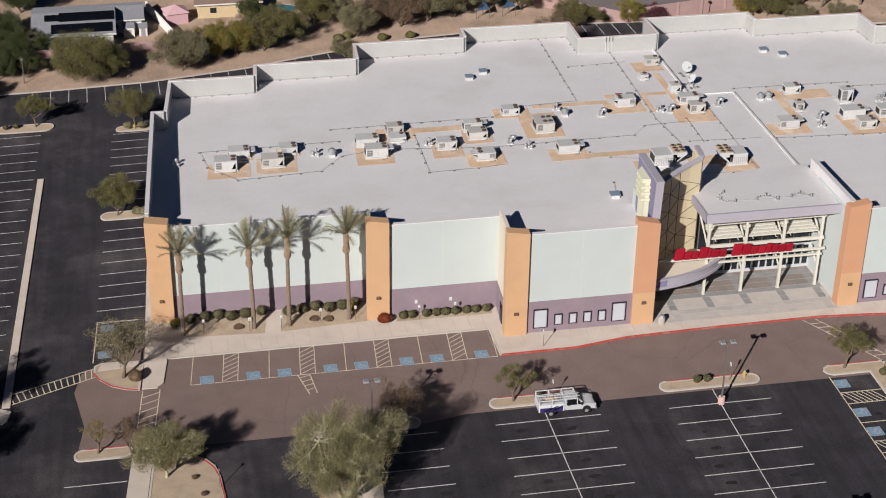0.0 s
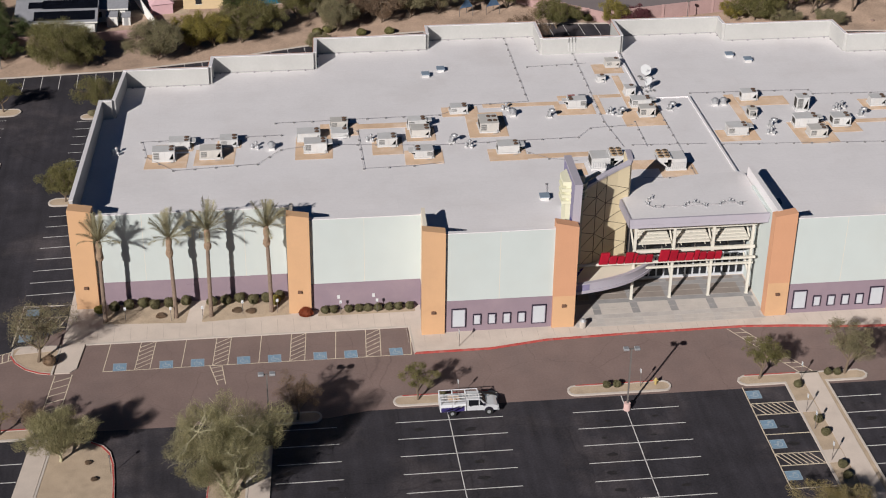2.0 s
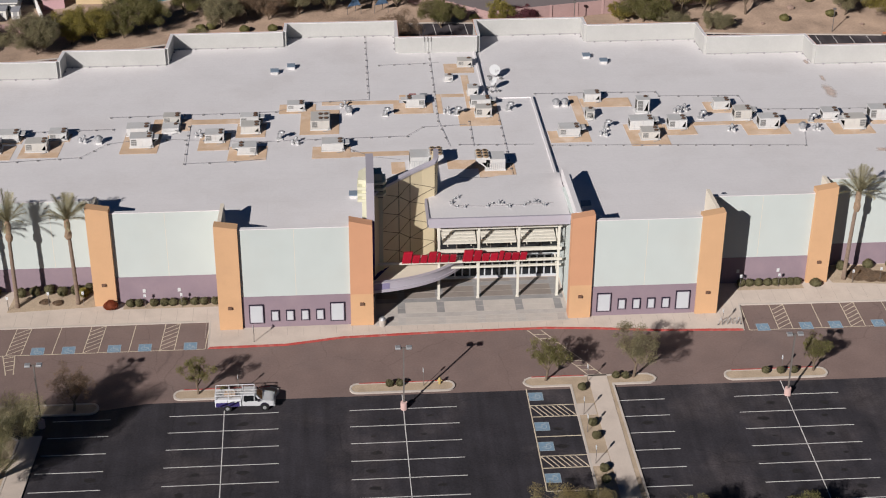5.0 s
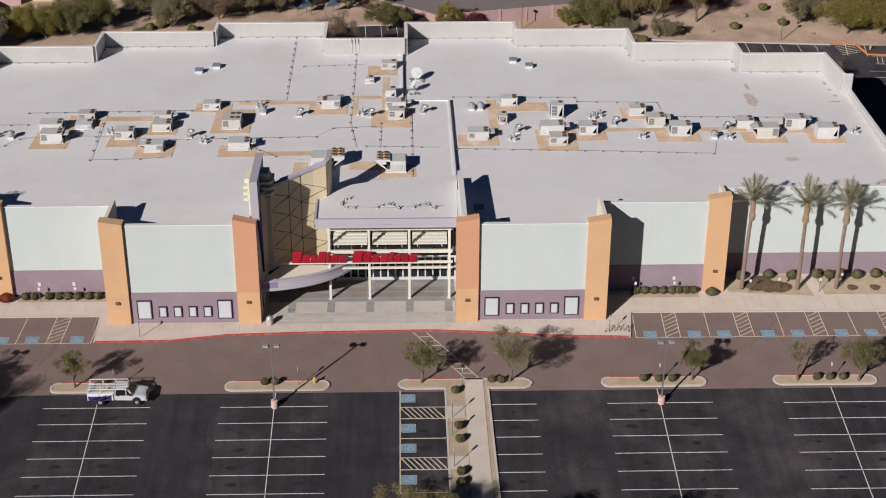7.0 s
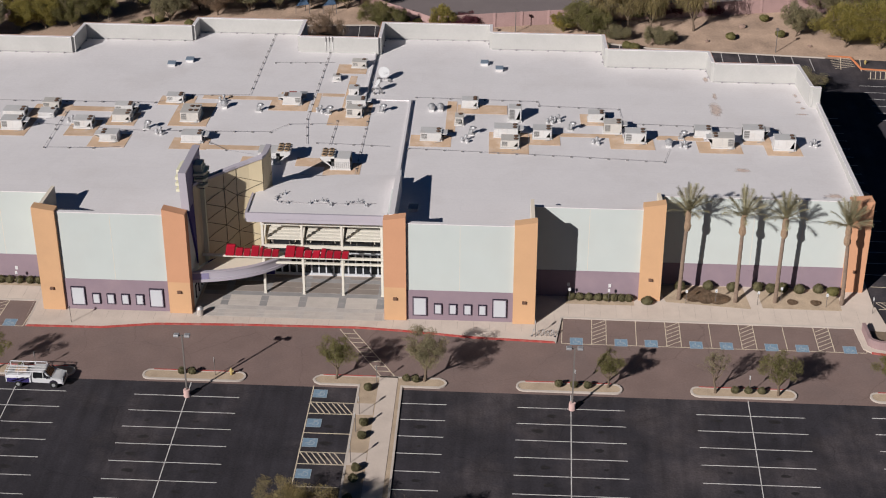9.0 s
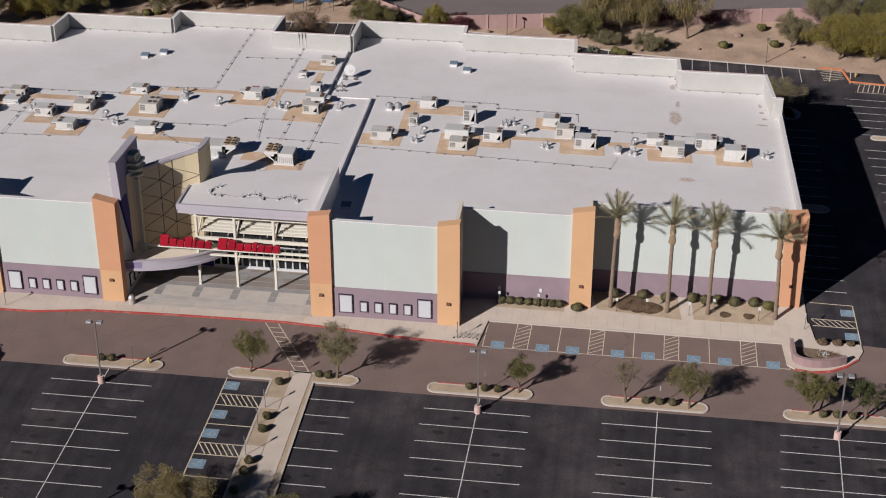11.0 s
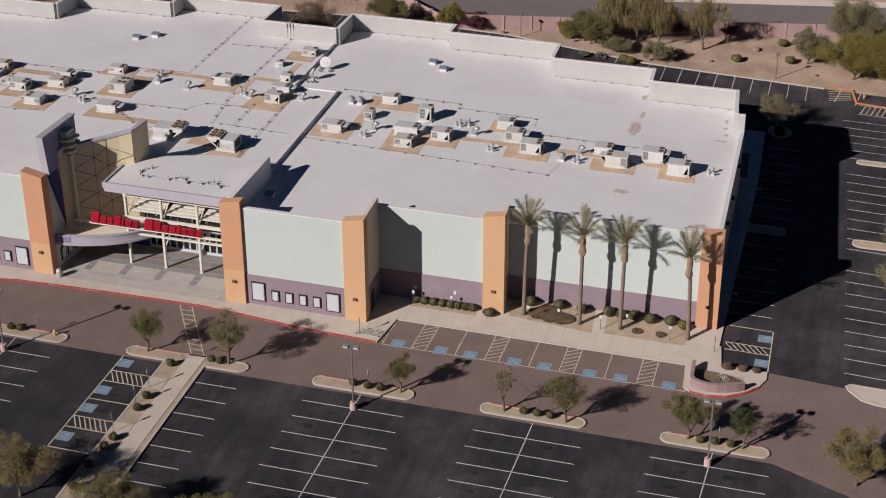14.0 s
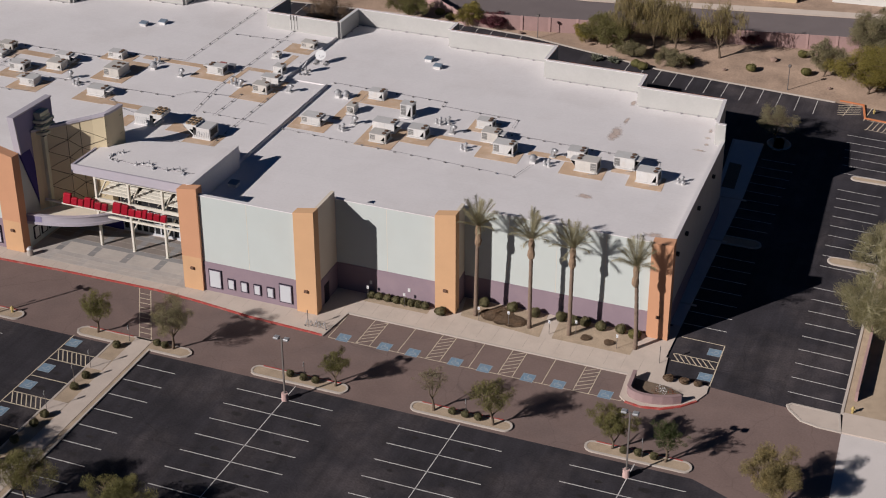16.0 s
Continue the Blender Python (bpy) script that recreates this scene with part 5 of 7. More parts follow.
for x, y, r, turn in ((1.95, 45.0, 0.8, 8), (1.35, 41.0, 0.65, -75)):
    z = roof_z(x, y)
    t = thing("satellite_dish", "white round satellite dish on a ballasted frame", "satellite dish", "satellite dishes", (x, y, z), turn)
    part("mast", cyl(0, 0.25, -0.03, 1.15, 0.07, None, 8), "grey_metal", t)
    for dx in (-0.75, 0.75):
        part("frame_rail", box(dx - 0.05, dx + 0.05, -0.75, 0.75, -0.02, 0.08), "white_metal", t)
        for dy in (-0.55, 0.0, 0.55):
            part("ballast_block", box(dx - 0.22, dx + 0.22, dy - 0.12, dy + 0.12, 0.08, 0.26, None, 0.02), "coil" if dy else "grey_metal", t)
    part("frame_rail", box(-0.7, 0.7, 0.2, 0.3, -0.02, 0.08), "white_metal", t)
    face = Vector((0, -math.cos(radians(38)), math.sin(radians(38))))
    hub = Vector((0, 0.12, 1.25))
    part("reflector", tube([tuple(hub - face * 0.05), tuple(hub + face * 0.02), tuple(hub + face * 0.14)], [r * 0.35, r * 0.8, r], 20), "sign_white", t)
    part("feed_arm", tube([tuple(hub + Vector((0, -0.1, -r * 0.7))), tuple(hub + face * 0.9 + Vector((0, 0, -0.25)))], 0.025, 5), "grey_metal", t)
    part("feed", tube([tuple(hub + face * 0.75 + Vector((0, 0, -0.2))), tuple(hub + face * 0.95 + Vector((0, 0, -0.26)))], 0.06, 8), "grey_metal", t)

for x, y in ((-29.5, 48.0), (-27.2, 49.7), (16.3, 51.8), (18.5, 49.7), (-18.2, 11.2), (8.6, 7.8)):
    z = roof_z(x, y)
    t = thing("roof_hatch", "low white roof hatch with blue-grey lid", "roof hatch", "roof hatches", (x, y, z))
    part("kerb", box(-0.5, 0.5, -0.4, 0.4, -0.05, 0.4), "white_metal", t)
    part("lid", prism([(-0.58, -0.48), (0.58, -0.48), (0.58, 0.48), (-0.58, 0.48)], 0.4, 0, None, [0.5, 0.5, 0.62, 0.62]), "skylight", t, "blue-grey sloping lid")


def roof_pipe(points, blocks=True):
    """A dark conduit run raised on small blocks."""
    t = thing("roof_conduit", "thin dark conduit run on small support blocks", "conduit", "roof conduits")
    pts = [(x, y, roof_z(x, y) + 0.17) for x, y in points]
    part("pipe", tube(pts, 0.022, 5), "seam", t)
    mesh = None
    for (xa, ya), (xb, yb) in zip(points, points[1:]):
        n = max(1, int(math.hypot(xb - xa, yb - ya) / 2.2))
        for k in range(n):
            x, y = xa + (xb - xa) * k / n, ya + (yb - ya) * k / n
            if mesh is None:
                mesh = mesh_of(box(-0.11, 0.11, -0.08, 0.08, -0.02, 0.15), "block")
            b = part("block", mesh, "coil", t)
            b.location = (x, y, roof_z(x, y))


for pts in (((-49.5, 30.7), (-67.3, 30.3), (-66.2, 26.0), (-62.4, 22.1), (-52.2, 22.9), (-49.4, 26.5), (-43.8, 27.7)),
            ((-39.7, 31.0), (-39.1, 20.5), (-32.9, 20.7), (-29.5, 21.1)), ((-50.4, 34.3), (-28.6, 34.8), (-24.0, 37.5), (-16.2, 38.0)),
            ((-44.5, 27.6), (-30.2, 26.0), (-11.3, 26.5), (-9.2, 29.0), (-3.5, 29.4)), ((-7.0, 54.2), (-7.1, 30.7), (-6.1, 23.3)),
            ((-3.0, 30.4), (-3.1, 23.1)), ((1.0, 32.7), (1.0, 14.7)), ((-4.8, 23.7), (4.6, 23.2)), ((-14.5, 49.8), (-5.7, 50.3)), ((1.0, 14.7), (-5.5, 14.9)),
            ((6.9, 39.2), (23.7, 38.8), (23.9, 37.4), (34.8, 36.9), (34.9, 34.3)), ((6.9, 23.4), (27.6, 22.3), (39.2, 21.5), (40.3, 25.2)), ((35.5, 32.4), (55.3, 31.7), (55.5, 30.1)),
            ((-20.5, 24.6), (-16.0, 21.0), (-12.5, 20.0)), ((-17.4, 14.6), (-17.9, 11.8))):
    roof_pipe(pts)
roof_pipe(((-16.45, 61.2), (-16.2, 38.0)))

pads = ((-66.1, -60.9, 23.0, 26.9), (-60.1, -55.1, 23.4, 27.7), (-63.5, -60.5, 27.4, 29.6), (-57.6, -54.5, 27.7, 30.0), (-47.6, -42.9, 23.8, 30.2), (-44.5, -39.5, 30.0, 33.6), (-37.9, -34.0, 24.2, 29.0), (-33.9, -29.1, 21.2, 25.0), (-39.7, -30.2, 31.8, 33.2),
        (-33.4, -29.6, 27.6, 31.6), (-25.2, -20.1, 27.9, 35.2), (-23.4, -18.6, 21.2, 24.4), (-18.6, -10.5, 21.4, 22.6), (-28.2, -23.3, 34.4, 37.3), (-22.5, -12.0, 36.7, 37.8), (-12.8, -7.5, 33.4, 36.8), (-5.1, -0.8, 46.6, 50.0),
        (-4.3, 1.2, 29.2, 33.9), (-2.9, 1.2, 34.0, 36.6), (-2.9, -1.9, 36.7, 45.7), (-6.9, -6.2, 33.2, 39.4), (-6.1, -3.0, 38.4, 39.4), (-6.7, -2.6, 17.4, 19.7), (-3.0, 1.5, 15.0, 18.6), (-13.6, -11.9, 16.6, 19.6), (-65.3, -63.8, 28, 29.5), (-11.9, -10.4, 38, 39.5))
pads_e = ((7.0, 12.3, 24.3, 27.6), (11.4, 12.7, 28.6, 38.4), (12.8, 19.6, 34.6, 37.4), (17.2, 22.3, 22.8, 29.0), (22.4, 26.4, 25.6, 28.8), (26.5, 34.6, 28.2, 29.2), (29.4, 33.2, 31.8, 35.3), (32.8, 38.5, 25.0, 28.2), (39.0, 45.1, 28.0, 29.2), (44.0, 49.6, 24.5, 27.8), (50.1, 53.8, 27.2, 30.2), (52.6, 57.1, 24.3, 27.8))
for x0, x1, y0, y1 in pads + pads_e:
    za, zb = roof_z((x0 + x1) / 2, y0), roof_z((x0 + x1) / 2, y1)
    part("walk_pad", prism([(x0, y0), (x1, y0), (x1, y1), (x0, y1)], za - 0.05, 0, None, [za + 0.015, za + 0.015, zb + 0.015, zb + 0.015]), "pad", cinema, "tan weathered walk pad")
for x, y, a, b in ((48.15, 38.0, 0.85, 3.7), (48.7, 42.4, 0.35, 1.8), (48.3, 48.3, 0.4, 1.4), (48.6, 20.0, 1.1, 0.8), (60.2, 39.0, 0.35, 0.5), (60.0, 41.0, 0.4, 0.6), (60.1, 43.2, 0.35, 0.9), (59.6, 37.0, 0.8, 0.4), (59.8, 11.5, 0.8, 1.2), (58.5, 14.0, 1.2, 0.8)):
    z = roof_z(x, y)
    bm = bmesh.new()
    rnd = random.Random(int(x * 10))
    bm.faces.new([bm.verts.new((x + a * 1.25 * math.cos(q * 0.349) + 0.14 * b * math.sin(q * 0.349), y + b * 1.25 * math.sin(q * 0.349), z + 0.006 + ROOF_SLOPE * 1.25 * b * math.sin(q * 0.349))) for q in range(18)])
    part("rust_mark", bm, "rust", cinema, "faint rusty water stain")
# lightning clamps and cables on the entrance roof
for x, y, r, a0, a1 in ((-5.9, 6.6, 1.25, 1.9, 4.9), (-1.9, 5.0, 1.3, 0.2, 2.7), (2.2, 5.0, 1.25, 0.2, 2.7)):
    t = thing("cable_loop", "curved cable with small grey clamps on the roof", "roof cable", "roof cable loops", (x, y, 11.75))
    arcs = [(r * math.cos(a0 + (a1 - a0) * k / 8), r * math.sin(a0 + (a1 - a0) * k / 8), 0.06) for k in range(9)]
    part("cable", tube(arcs, 0.035, 5), "seam", t)
    for k in (0, 1, 3, 4, 6, 8):
        c = part("clamp", box(-0.17, 0.17, -0.12, 0.12, -0.02, 0.16, None, 0.02), "grey_metal", t)
        c.location = (arcs[k][0], arcs[k][1], 0)
        part("head", cyl(arcs[k][0] + 0.05, arcs[k][1] + 0.12, 0.14, 0.42 if k % 4 == 0 else 0.24, 0.1, 0.06, 8), "white_metal" if k % 4 else "grey_metal", t)
t = thing("roof_conduit", "thin dark cable across the entrance roof", "conduit", "roof conduits")
part("pipe", tube([(-6.9, 6.0, 11.79), (-3.4, 5.6, 11.79), (1.0, 5.7, 11.79), (4.5, 6.0, 11.79)], 0.035, 5), "seam", t)

# ==== street furniture ====
def lamp_post(x, y, rz=0):
    t = thing("street_lamp", "brown twin-head car park lamp on a pink concrete base", "street lamp", "car park lamps", (x, y, 0), rz)
    part("base", cyl(0, 0, -0.02, 0.85, 0.36, 0.34, 14), "pinkbase", t, "round pink concrete base")
    part("pole", box(-0.075, 0.075, -0.075, 0.075, 0.8, 7.5), "pole", t)
    part("arm", box(-0.4, 0.4, -0.05, 0.05, 7.38, 7.48), "pole", t)
    for s in (-1, 1):
        h = part("head", box(s * 0.56 - 0.29, s * 0.56 + 0.29, -0.3, 0.3, 7.36, 7.6, None, 0.05), "grey_metal", t, "square grey lamp head")
        part("lens", box(s * 0.56 - 0.22, s * 0.56 + 0.22, -0.22, 0.22, 7.345, 7.362), "sign_white", h)


for x, y in ((-13.5, -14.75), (26.4, -14.8), (62.1, -14.4), (-49.9, -15.5), (-13.5, -40.2), (26.4, -40.2)):
    lamp_post(x, y)


def sign_post(x, y, h=1.9, z=0.12, w=0.27, ph=0.40, rz=0):
    t = thing("sign_post", "small white parking sign on a thin post", "sign", "parking signs", (x, y, z), rz)
    part("post", cyl(0, 0, -0.05, h, 0.035, None, 6), "pole", t)
    p = part("plate", box(-w / 2, w / 2, -0.06, -0.035, h - ph, h), "sign_white", t, "white sign plate")
    part("panel", box(-w / 2 + 0.08, w / 2 - 0.08, -0.066, -0.06, h - ph + 0.1, h - ph * 0.6), "blue", p, "small blue panel on the plate")


for x, y in ((40.9, 5.4), (44.4, 5.7), (49.3, 5.6), (52.2, 6.6), (57.0, 5.5), (-67.4, 6.0), (-62.2, 5.6), (-58.6, 5.5), (-54.1, 6.2), (-50.1, 6.1), (27.2, 5.1), (31.8, 5.1), (-38.6, 5.1), (-42.8, 5.1)):
    sign_post(x, y)
for x, y in ((26.9, -11.2), (45.1, -11.3), (-11.3, -11.2), (-30.6, -11.2), (63.0, -11.3), (6.0, -11.6), (4.7, -16.9), (4.6, -19.6), (4.6, -24.2), (-76.2, 1.0), (23.0, -2.3), (-29.7, -2.35), (61.85, 4.5)):
    sign_post(x, y, 2.2, 0.1, 0.28, 0.45, -80)


def trash_can(x, y):
    t = thing("trash_can", "grey concrete litter bin by the entrance", "litter bin", "", (x, y, 0.16))
    part("body", cyl(0, 0, 0, 0.85, 0.36, 0.4, 12), "curb", t)
    part("lid", cyl(0, 0, 0.85, 1.1, 0.42, 0.2, 12), "grey_metal", t)


trash_can(-15.4, -0.1)


def shapes_rack(x, y):
    t = thing("bike_rack", "wavy grey steel bicycle rack on the pavement", "bike rack", "", (x, y, 0.15))
    pts = []
    for k in range(41):
        a = k / 40
        pts.append((-1.3 + 2.6 * a, 0.12 * math.sin(a * 5 * math.pi), 0.48 - 0.42 * math.cos(a * 10 * math.pi)))
    part("rail", tube(pts, 0.04, 6), "grey_metal", t, "", True)
    for s in (-1.3, 1.3):
        part("foot", cyl(s, 0, -0.02, 0.07, 0.1, None, 8), "black", t)


shapes_rack(23.9, -2.2)


def hydrant(x, y, z=0.1):
    t = thing("fire_hydrant", "yellow fire hydrant with cap", "hydrant", "hydrants", (x, y, z))
    part("barrel", cyl(0, 0, -0.05, 0.6, 0.14, None, 10), "yellow_paint", t)
    part("bonnet", cyl(0, 0, 0.6, 0.82, 0.19, 0.06, 10), "yellow_paint", t)
    part("outlet", tube([(-0.26, 0, 0.45), (0.26, 0, 0.45)], 0.08, 8), "yellow_paint", t)


hydrant(-9.6, -11.0)
hydrant(-80.6, 63.0)
hydrant(81.9, 83.3, 0.0)
hydrant(81.9, 2.9, 0.1)

# curved planter wall at the east corner
planter = thing("planter_wall", "low curved mauve stucco planter wall with flowers", "planter")
OUTER = [(59.75, 1.0), (59.65, -1.9), (59.95, -2.4), (60.6, -2.75), (61.4, -2.9), (62.4, -2.85), (63.4, -2.6), (64.4, -2.2), (65.2, -1.75)]
part("wall", strip(OUTER, -0.3, 0, 0.1, 1.08), "planter", planter)
part("wall_cap", strip(OUTER, -0.34, 0.04, 1.08, 1.15), "planter", planter)
structure("pavement", prism([(59.0, 1.6), (59.0, -2.6), (59.7, -3.3), (61.4, -3.6), (63.4, -3.2), (65.2, -2.1), (66.6, -0.7), (67.4, 0.9), (67.45, 2.2), (62.7, 2.4), (62.55, 5.8), (59, 5.8)], -0.3, 0.145), "walk", "raised kerbed corner with a planter", "pavement")
structure("kerb", ribbon([(59.7, -3.3), (61.4, -3.6), (63.4, -3.2), (65.2, -2.1), (66.6, -0.7)], 0.22, 0.0, None, 0.155), "redcurb", "red painted kerb round the corner", "kerb")
# soil in bark brown, darkened to paint in the shade behind the wall
part("soil", prism([(60.05, 0.7), (60.05, -1.9), (61.4, -2.5), (63.2, -2.2), (64.9, -1.4), (65.0, -0.3), (63.0, 0.5)], 0.1, 0.3), "bark", planter, "planting soil with planter shade painted in")


def truck(x, y):
    """A service pickup with a utility body, ladder rack and decals, facing east."""
    t = thing("service_truck", "white service pickup with ladder rack and navy decals", "truck", "", (x, y, 0.0))
    prof = [(2.85, 0.5), (2.9, 0.75), (2.85, 1.02), (2.5, 1.14), (1.65, 1.24), (1.05, 1.86), (-0.25, 1.9), (-0.35, 1.5), (-0.36, 0.6)]
    bm = bmesh.new()
    a = [bm.verts.new((px, -0.95, pz)) for px, pz in prof]
    b = [bm.verts.new((px, 0.95, pz)) for px, pz in prof]
    bm.faces.new(a[::-1])
    bm.faces.new(b)
    for i in range(len(prof)):
        j = (i + 1) % len(prof)
        bm.faces.new((a[i], a[j], b[j], b[i]))
    for v in bm.verts:
        if v.co.z > 1.6:
            v.co.y *= 0.82
    bmesh.ops.bevel(bm, geom=list(bm.edges), offset=0.06, segments=2, affect="EDGES")
    cab = part("cab", bm, "truck_silver", t, "silver pickup cab and bonnet")
    for s in (-1, 1):
        w = bmesh.new()
        vs = [w.verts.new(p) for p in ((-0.2, s * 0.975, 1.22), (1.45, s * 0.975, 1.22), (0.98, s * 0.83, 1.8), (-0.15, s * 0.82, 1.82))]
        w.faces.new(vs)
        bmesh.ops.solidify(w, geom=w.faces[:], thickness=0.02)
        part("side_window", w, "glass", cab, "dark tinted side window")
        part("mirror", box(1.25, 1.45, min(s * 0.98, s * 1.2), max(s * 0.98, s * 1.2), 1.25, 1.5, None, 0.03), "black", cab)
        part("headlight", box(2.84, 2.91, min(s * 0.6, s * 0.9), max(s * 0.6, s * 0.9), 0.85, 1.02), "sign_white", cab)
        part("door_handle", box(-0.05, 0.15, min(s * 0.95, s * 0.985), max(s * 0.95, s * 0.985), 1.15, 1.2), "black", cab)
    w = bmesh.new()
    w.faces.new([w.verts.new(p) for p in ((1.70, -0.8, 1.27), (1.70, 0.8, 1.27), (1.15, 0.68, 1.85), (1.15, -0.68, 1.85))])
    bmesh.ops.solidify(w, geom=w.faces[:], thickness=0.02)
    part("windscreen", w, "glass", cab, "dark windscreen")
    part("grille", box(2.87, 2.93, -0.55, 0.55, 0.72, 1.0), "black", cab)
    part("bumper", box(2.8, 3.0, -0.95, 0.95, 0.45, 0.68, None, 0.03), "grey_metal", t)
    body = part("utility_body", box(-3.1, -0.42, -1.02, 1.02, 0.62, 1.48, None, 0.04), "truck_white", t, "white utility body with lockers")
    part("cargo_bed", box(-3.0, -0.5, -0.6, 0.6, 1.0, 1.49), "grey_metal", body)
    part("cargo", box(-2.2, -1.0, -0.4, 0.4, 1.47, 1.7, None, 0.05), "pad", body, "tan cargo in the bed")
    part("chassis", box(-3.05, 2.75, -0.7, 0.7, 0.4, 0.64), "black", t)
    for s in (-1, 1):
        part("decal", box(-3.0, -0.6, min(s * 1.02, s * 1.026), max(s * 1.02, s * 1.026), 0.66, 1.16), "truck_blue", body, "navy decal panel")
        for q0, q1, w, m in ((-2.75, -1.25, 0.26, "house_pink"), (-2.45, -0.95, 0.12, "truck_white"), (-1.75, -0.75, 0.3, "truck_blue")):
            bm = bmesh.new()
            bm.faces.new([bm.verts.new((px, s * 1.03, pz)) for px, pz in ((q0, 0.72), (q0 + w, 0.72), (q1 + w, 1.3), (q1, 1.3))])
            bmesh.ops.solidify(bm, geom=bm.faces[:], thickness=0.008)
            part("stripe", bm, m, body, {"house_pink": "pale pink swoosh stripe", "truck_white": "white swoosh stripe", "truck_blue": "navy swoosh stripe"}[m])
        part("locker_line", box(-1.85, -1.82, min(s * 1.02, s * 1.03), max(s * 1.02, s * 1.03), 0.7, 1.44), "black", body)
    rack = part("ladder_rack", tube([(-3.05, -0.95, 1.98), (0.9, -0.95, 1.98), (0.9, 0.95, 1.98), (-3.05, 0.95, 1.98), (-3.05, -0.95, 1.98)], 0.042, 6), "truck_white", t, "white tube ladder rack")
    for xx in (-3.05, -1.7, -0.35, 0.9):
        part("crossbar", tube([(xx, -0.95, 1.98), (xx, 0.95, 1.98)], 0.036, 6), "truck_white", rack)
        for s in (-1, 1):
            part("upright", tube([(xx, s * 0.95, 1.2 if xx > 0 else 1.46), (xx, s * 0.95, 1.98)], 0.042, 6), "truck_white", rack)
    part("ladder", tube([(-3.0, -0.6, 2.07), (1.2, -0.6, 2.07)], 0.036, 6), "white_metal", rack, "grey aluminium ladder")
    part("rail", tube([(-3.0, -0.15, 2.07), (1.2, -0.15, 2.07)], 0.036, 6), "white_metal", rack, "grey aluminium ladder")
    for k in range(12):
        part("rung", tube([(-2.8 + 0.34 * k, -0.6, 2.07), (-2.8 + 0.34 * k, -0.15, 2.07)], 0.03, 5), "white_metal", rack)
    for wx in (-1.85, 1.92):
        for s in (-1, 1):
            tyre = bmesh.new()
            tube([(wx, s * 0.72, 0.4), (wx, s * 1.03, 0.4)], 0.4, 16, tyre)
            wh = part("wheel", tyre, "rubber", t, "black tyre")
            part("rim", tube([(wx, s * 0.9, 0.4), (wx, s * 1.045, 0.4)], 0.19, 12), "grey_metal", wh, "silver rim")
            part("wheel_arch", tube([(wx, s * 0.9, 0.5), (wx, s * 0.965, 0.5)], 0.47, 14), "black", t)


truck(-29.67, -13.3)

# ==== distant surroundings ====
def block_wall(p, q, h, label):
    d = (Vector(q) - Vector(p))
    n = Vector((-d.y, d.x)).normalized() * 0.2
    w = structure("wall_block", prism([p, q, (q[0] + n.x, q[1] + n.y), (p[0] + n.x, p[1] + n.y)], -0.1, h), "pinkwall", label, "wall")
    k = max(1, int(d.length / 5))
    m = mesh_of(box(-0.2, 0.2, -0.14, 0.14, -0.1, h + 0.05), "post")
    for j in range(k + 1):
        o = part("post", m, "pinkwall", w)
        o.location = (p[0] + d.x * j / k, p[1] + d.y * j / k, 0)
    return w


block_wall((8, 95.6), (90, 113.6), 2.3, "long pink concrete block wall before the street")
block_wall((90, 113.6), (170, 128), 2.3, "long pink concrete block wall before the street")
block_wall((8, 95.6), (-8, 109), 1.8, "pink concrete block wall turning from the street")
block_wall((-112, 93.8), (-63, 98.2), 1.5, "pink block garden wall before the houses")
structure("kerb", ribbon(BACK_EDGE[1:], 0.3, -0.02, None, 0.16), "curb", "pale concrete kerb behind the back bays", "kerb")
structure("kerb", ribbon([(76.5, 86.6), (80.2, 86.2), (80.6, 80.8), (87, 80.0)], 0.3, 0.0, None, 0.17), "orange_paint", "orange painted kerb at the lot corner", "kerb")


def house(x0, x1, y0, y1, h, wallm, roofm, rise, label, ridge_x=True, rz=0.0, panels=()):
    cx, cy = (x0 + x1) / 2, (y0 + y1) / 2
    t = thing("house", label, "house", "houses", (cx, cy, -0.05), rz)
    a, b = (x1 - x0) / 2, (y1 - y0) / 2
    part("wall", box(-a, a, -b, b, -0.1, h), wallm, t)
    bm = bmesh.new()
    o = 0.6
    lo = [bm.verts.new(p) for p in ((-a - o, -b - o, h), (a + o, -b - o, h), (a + o, b + o, h), (-a - o, b + o, h))]
    hi = [bm.verts.new(p) for p in (((-a - o, 0, h + rise), (a + o, 0, h + rise)) if ridge_x else ((0, -b - o, h + rise), (0, b + o, h + rise)))]
    if ridge_x:
        fs = ((lo[0], lo[1], hi[1], hi[0]), (lo[2], lo[3], hi[0], hi[1]), (lo[1], lo[2], hi[1]), (lo[3], lo[0], hi[0]))
    else:
        fs = ((lo[1], lo[2], hi[1], hi[0]), (lo[3], lo[0], hi[0], hi[1]), (lo[0], lo[1], hi[0]), (lo[2], lo[3], hi[1]))
    for f in fs:
        bm.faces.new(f)
    bm.faces.new(lo[::-1])
    roof = part("roof", bm, roofm, t)
    part("fascia", box(-a - o - 0.02, a + o + 0.02, -b - o - 0.06, -b - o, h - 0.2, h + 0.06), "house_white", t)
    for xx in (-a * 0.5, a * 0.45):
        w = part("window", box(xx - 0.6, xx + 0.6, -b - 0.05, -b + 0.01, 1.0, 2.1), "glass", t)
        part("frame", box(xx - 0.7, xx + 0.7, -b - 0.04, -b + 0.01, 0.92, 1.0), "house_white", w)
    for (u0, u1, v0, v1) in panels:
        bm = bmesh.new()
        s = rise / (b + o)
        bm.faces.new([bm.verts.new((u, v, h + s * (v + b + o) + 0.12)) for u, v in ((u0, v0), (u1, v0), (u1, v1), (u0, v1))])
        bmesh.ops.solidify(bm, geom=bm.faces[:], thickness=0.05)
        part("solar_panel", bm, "solar", roof, "dark solar panels")
    return t


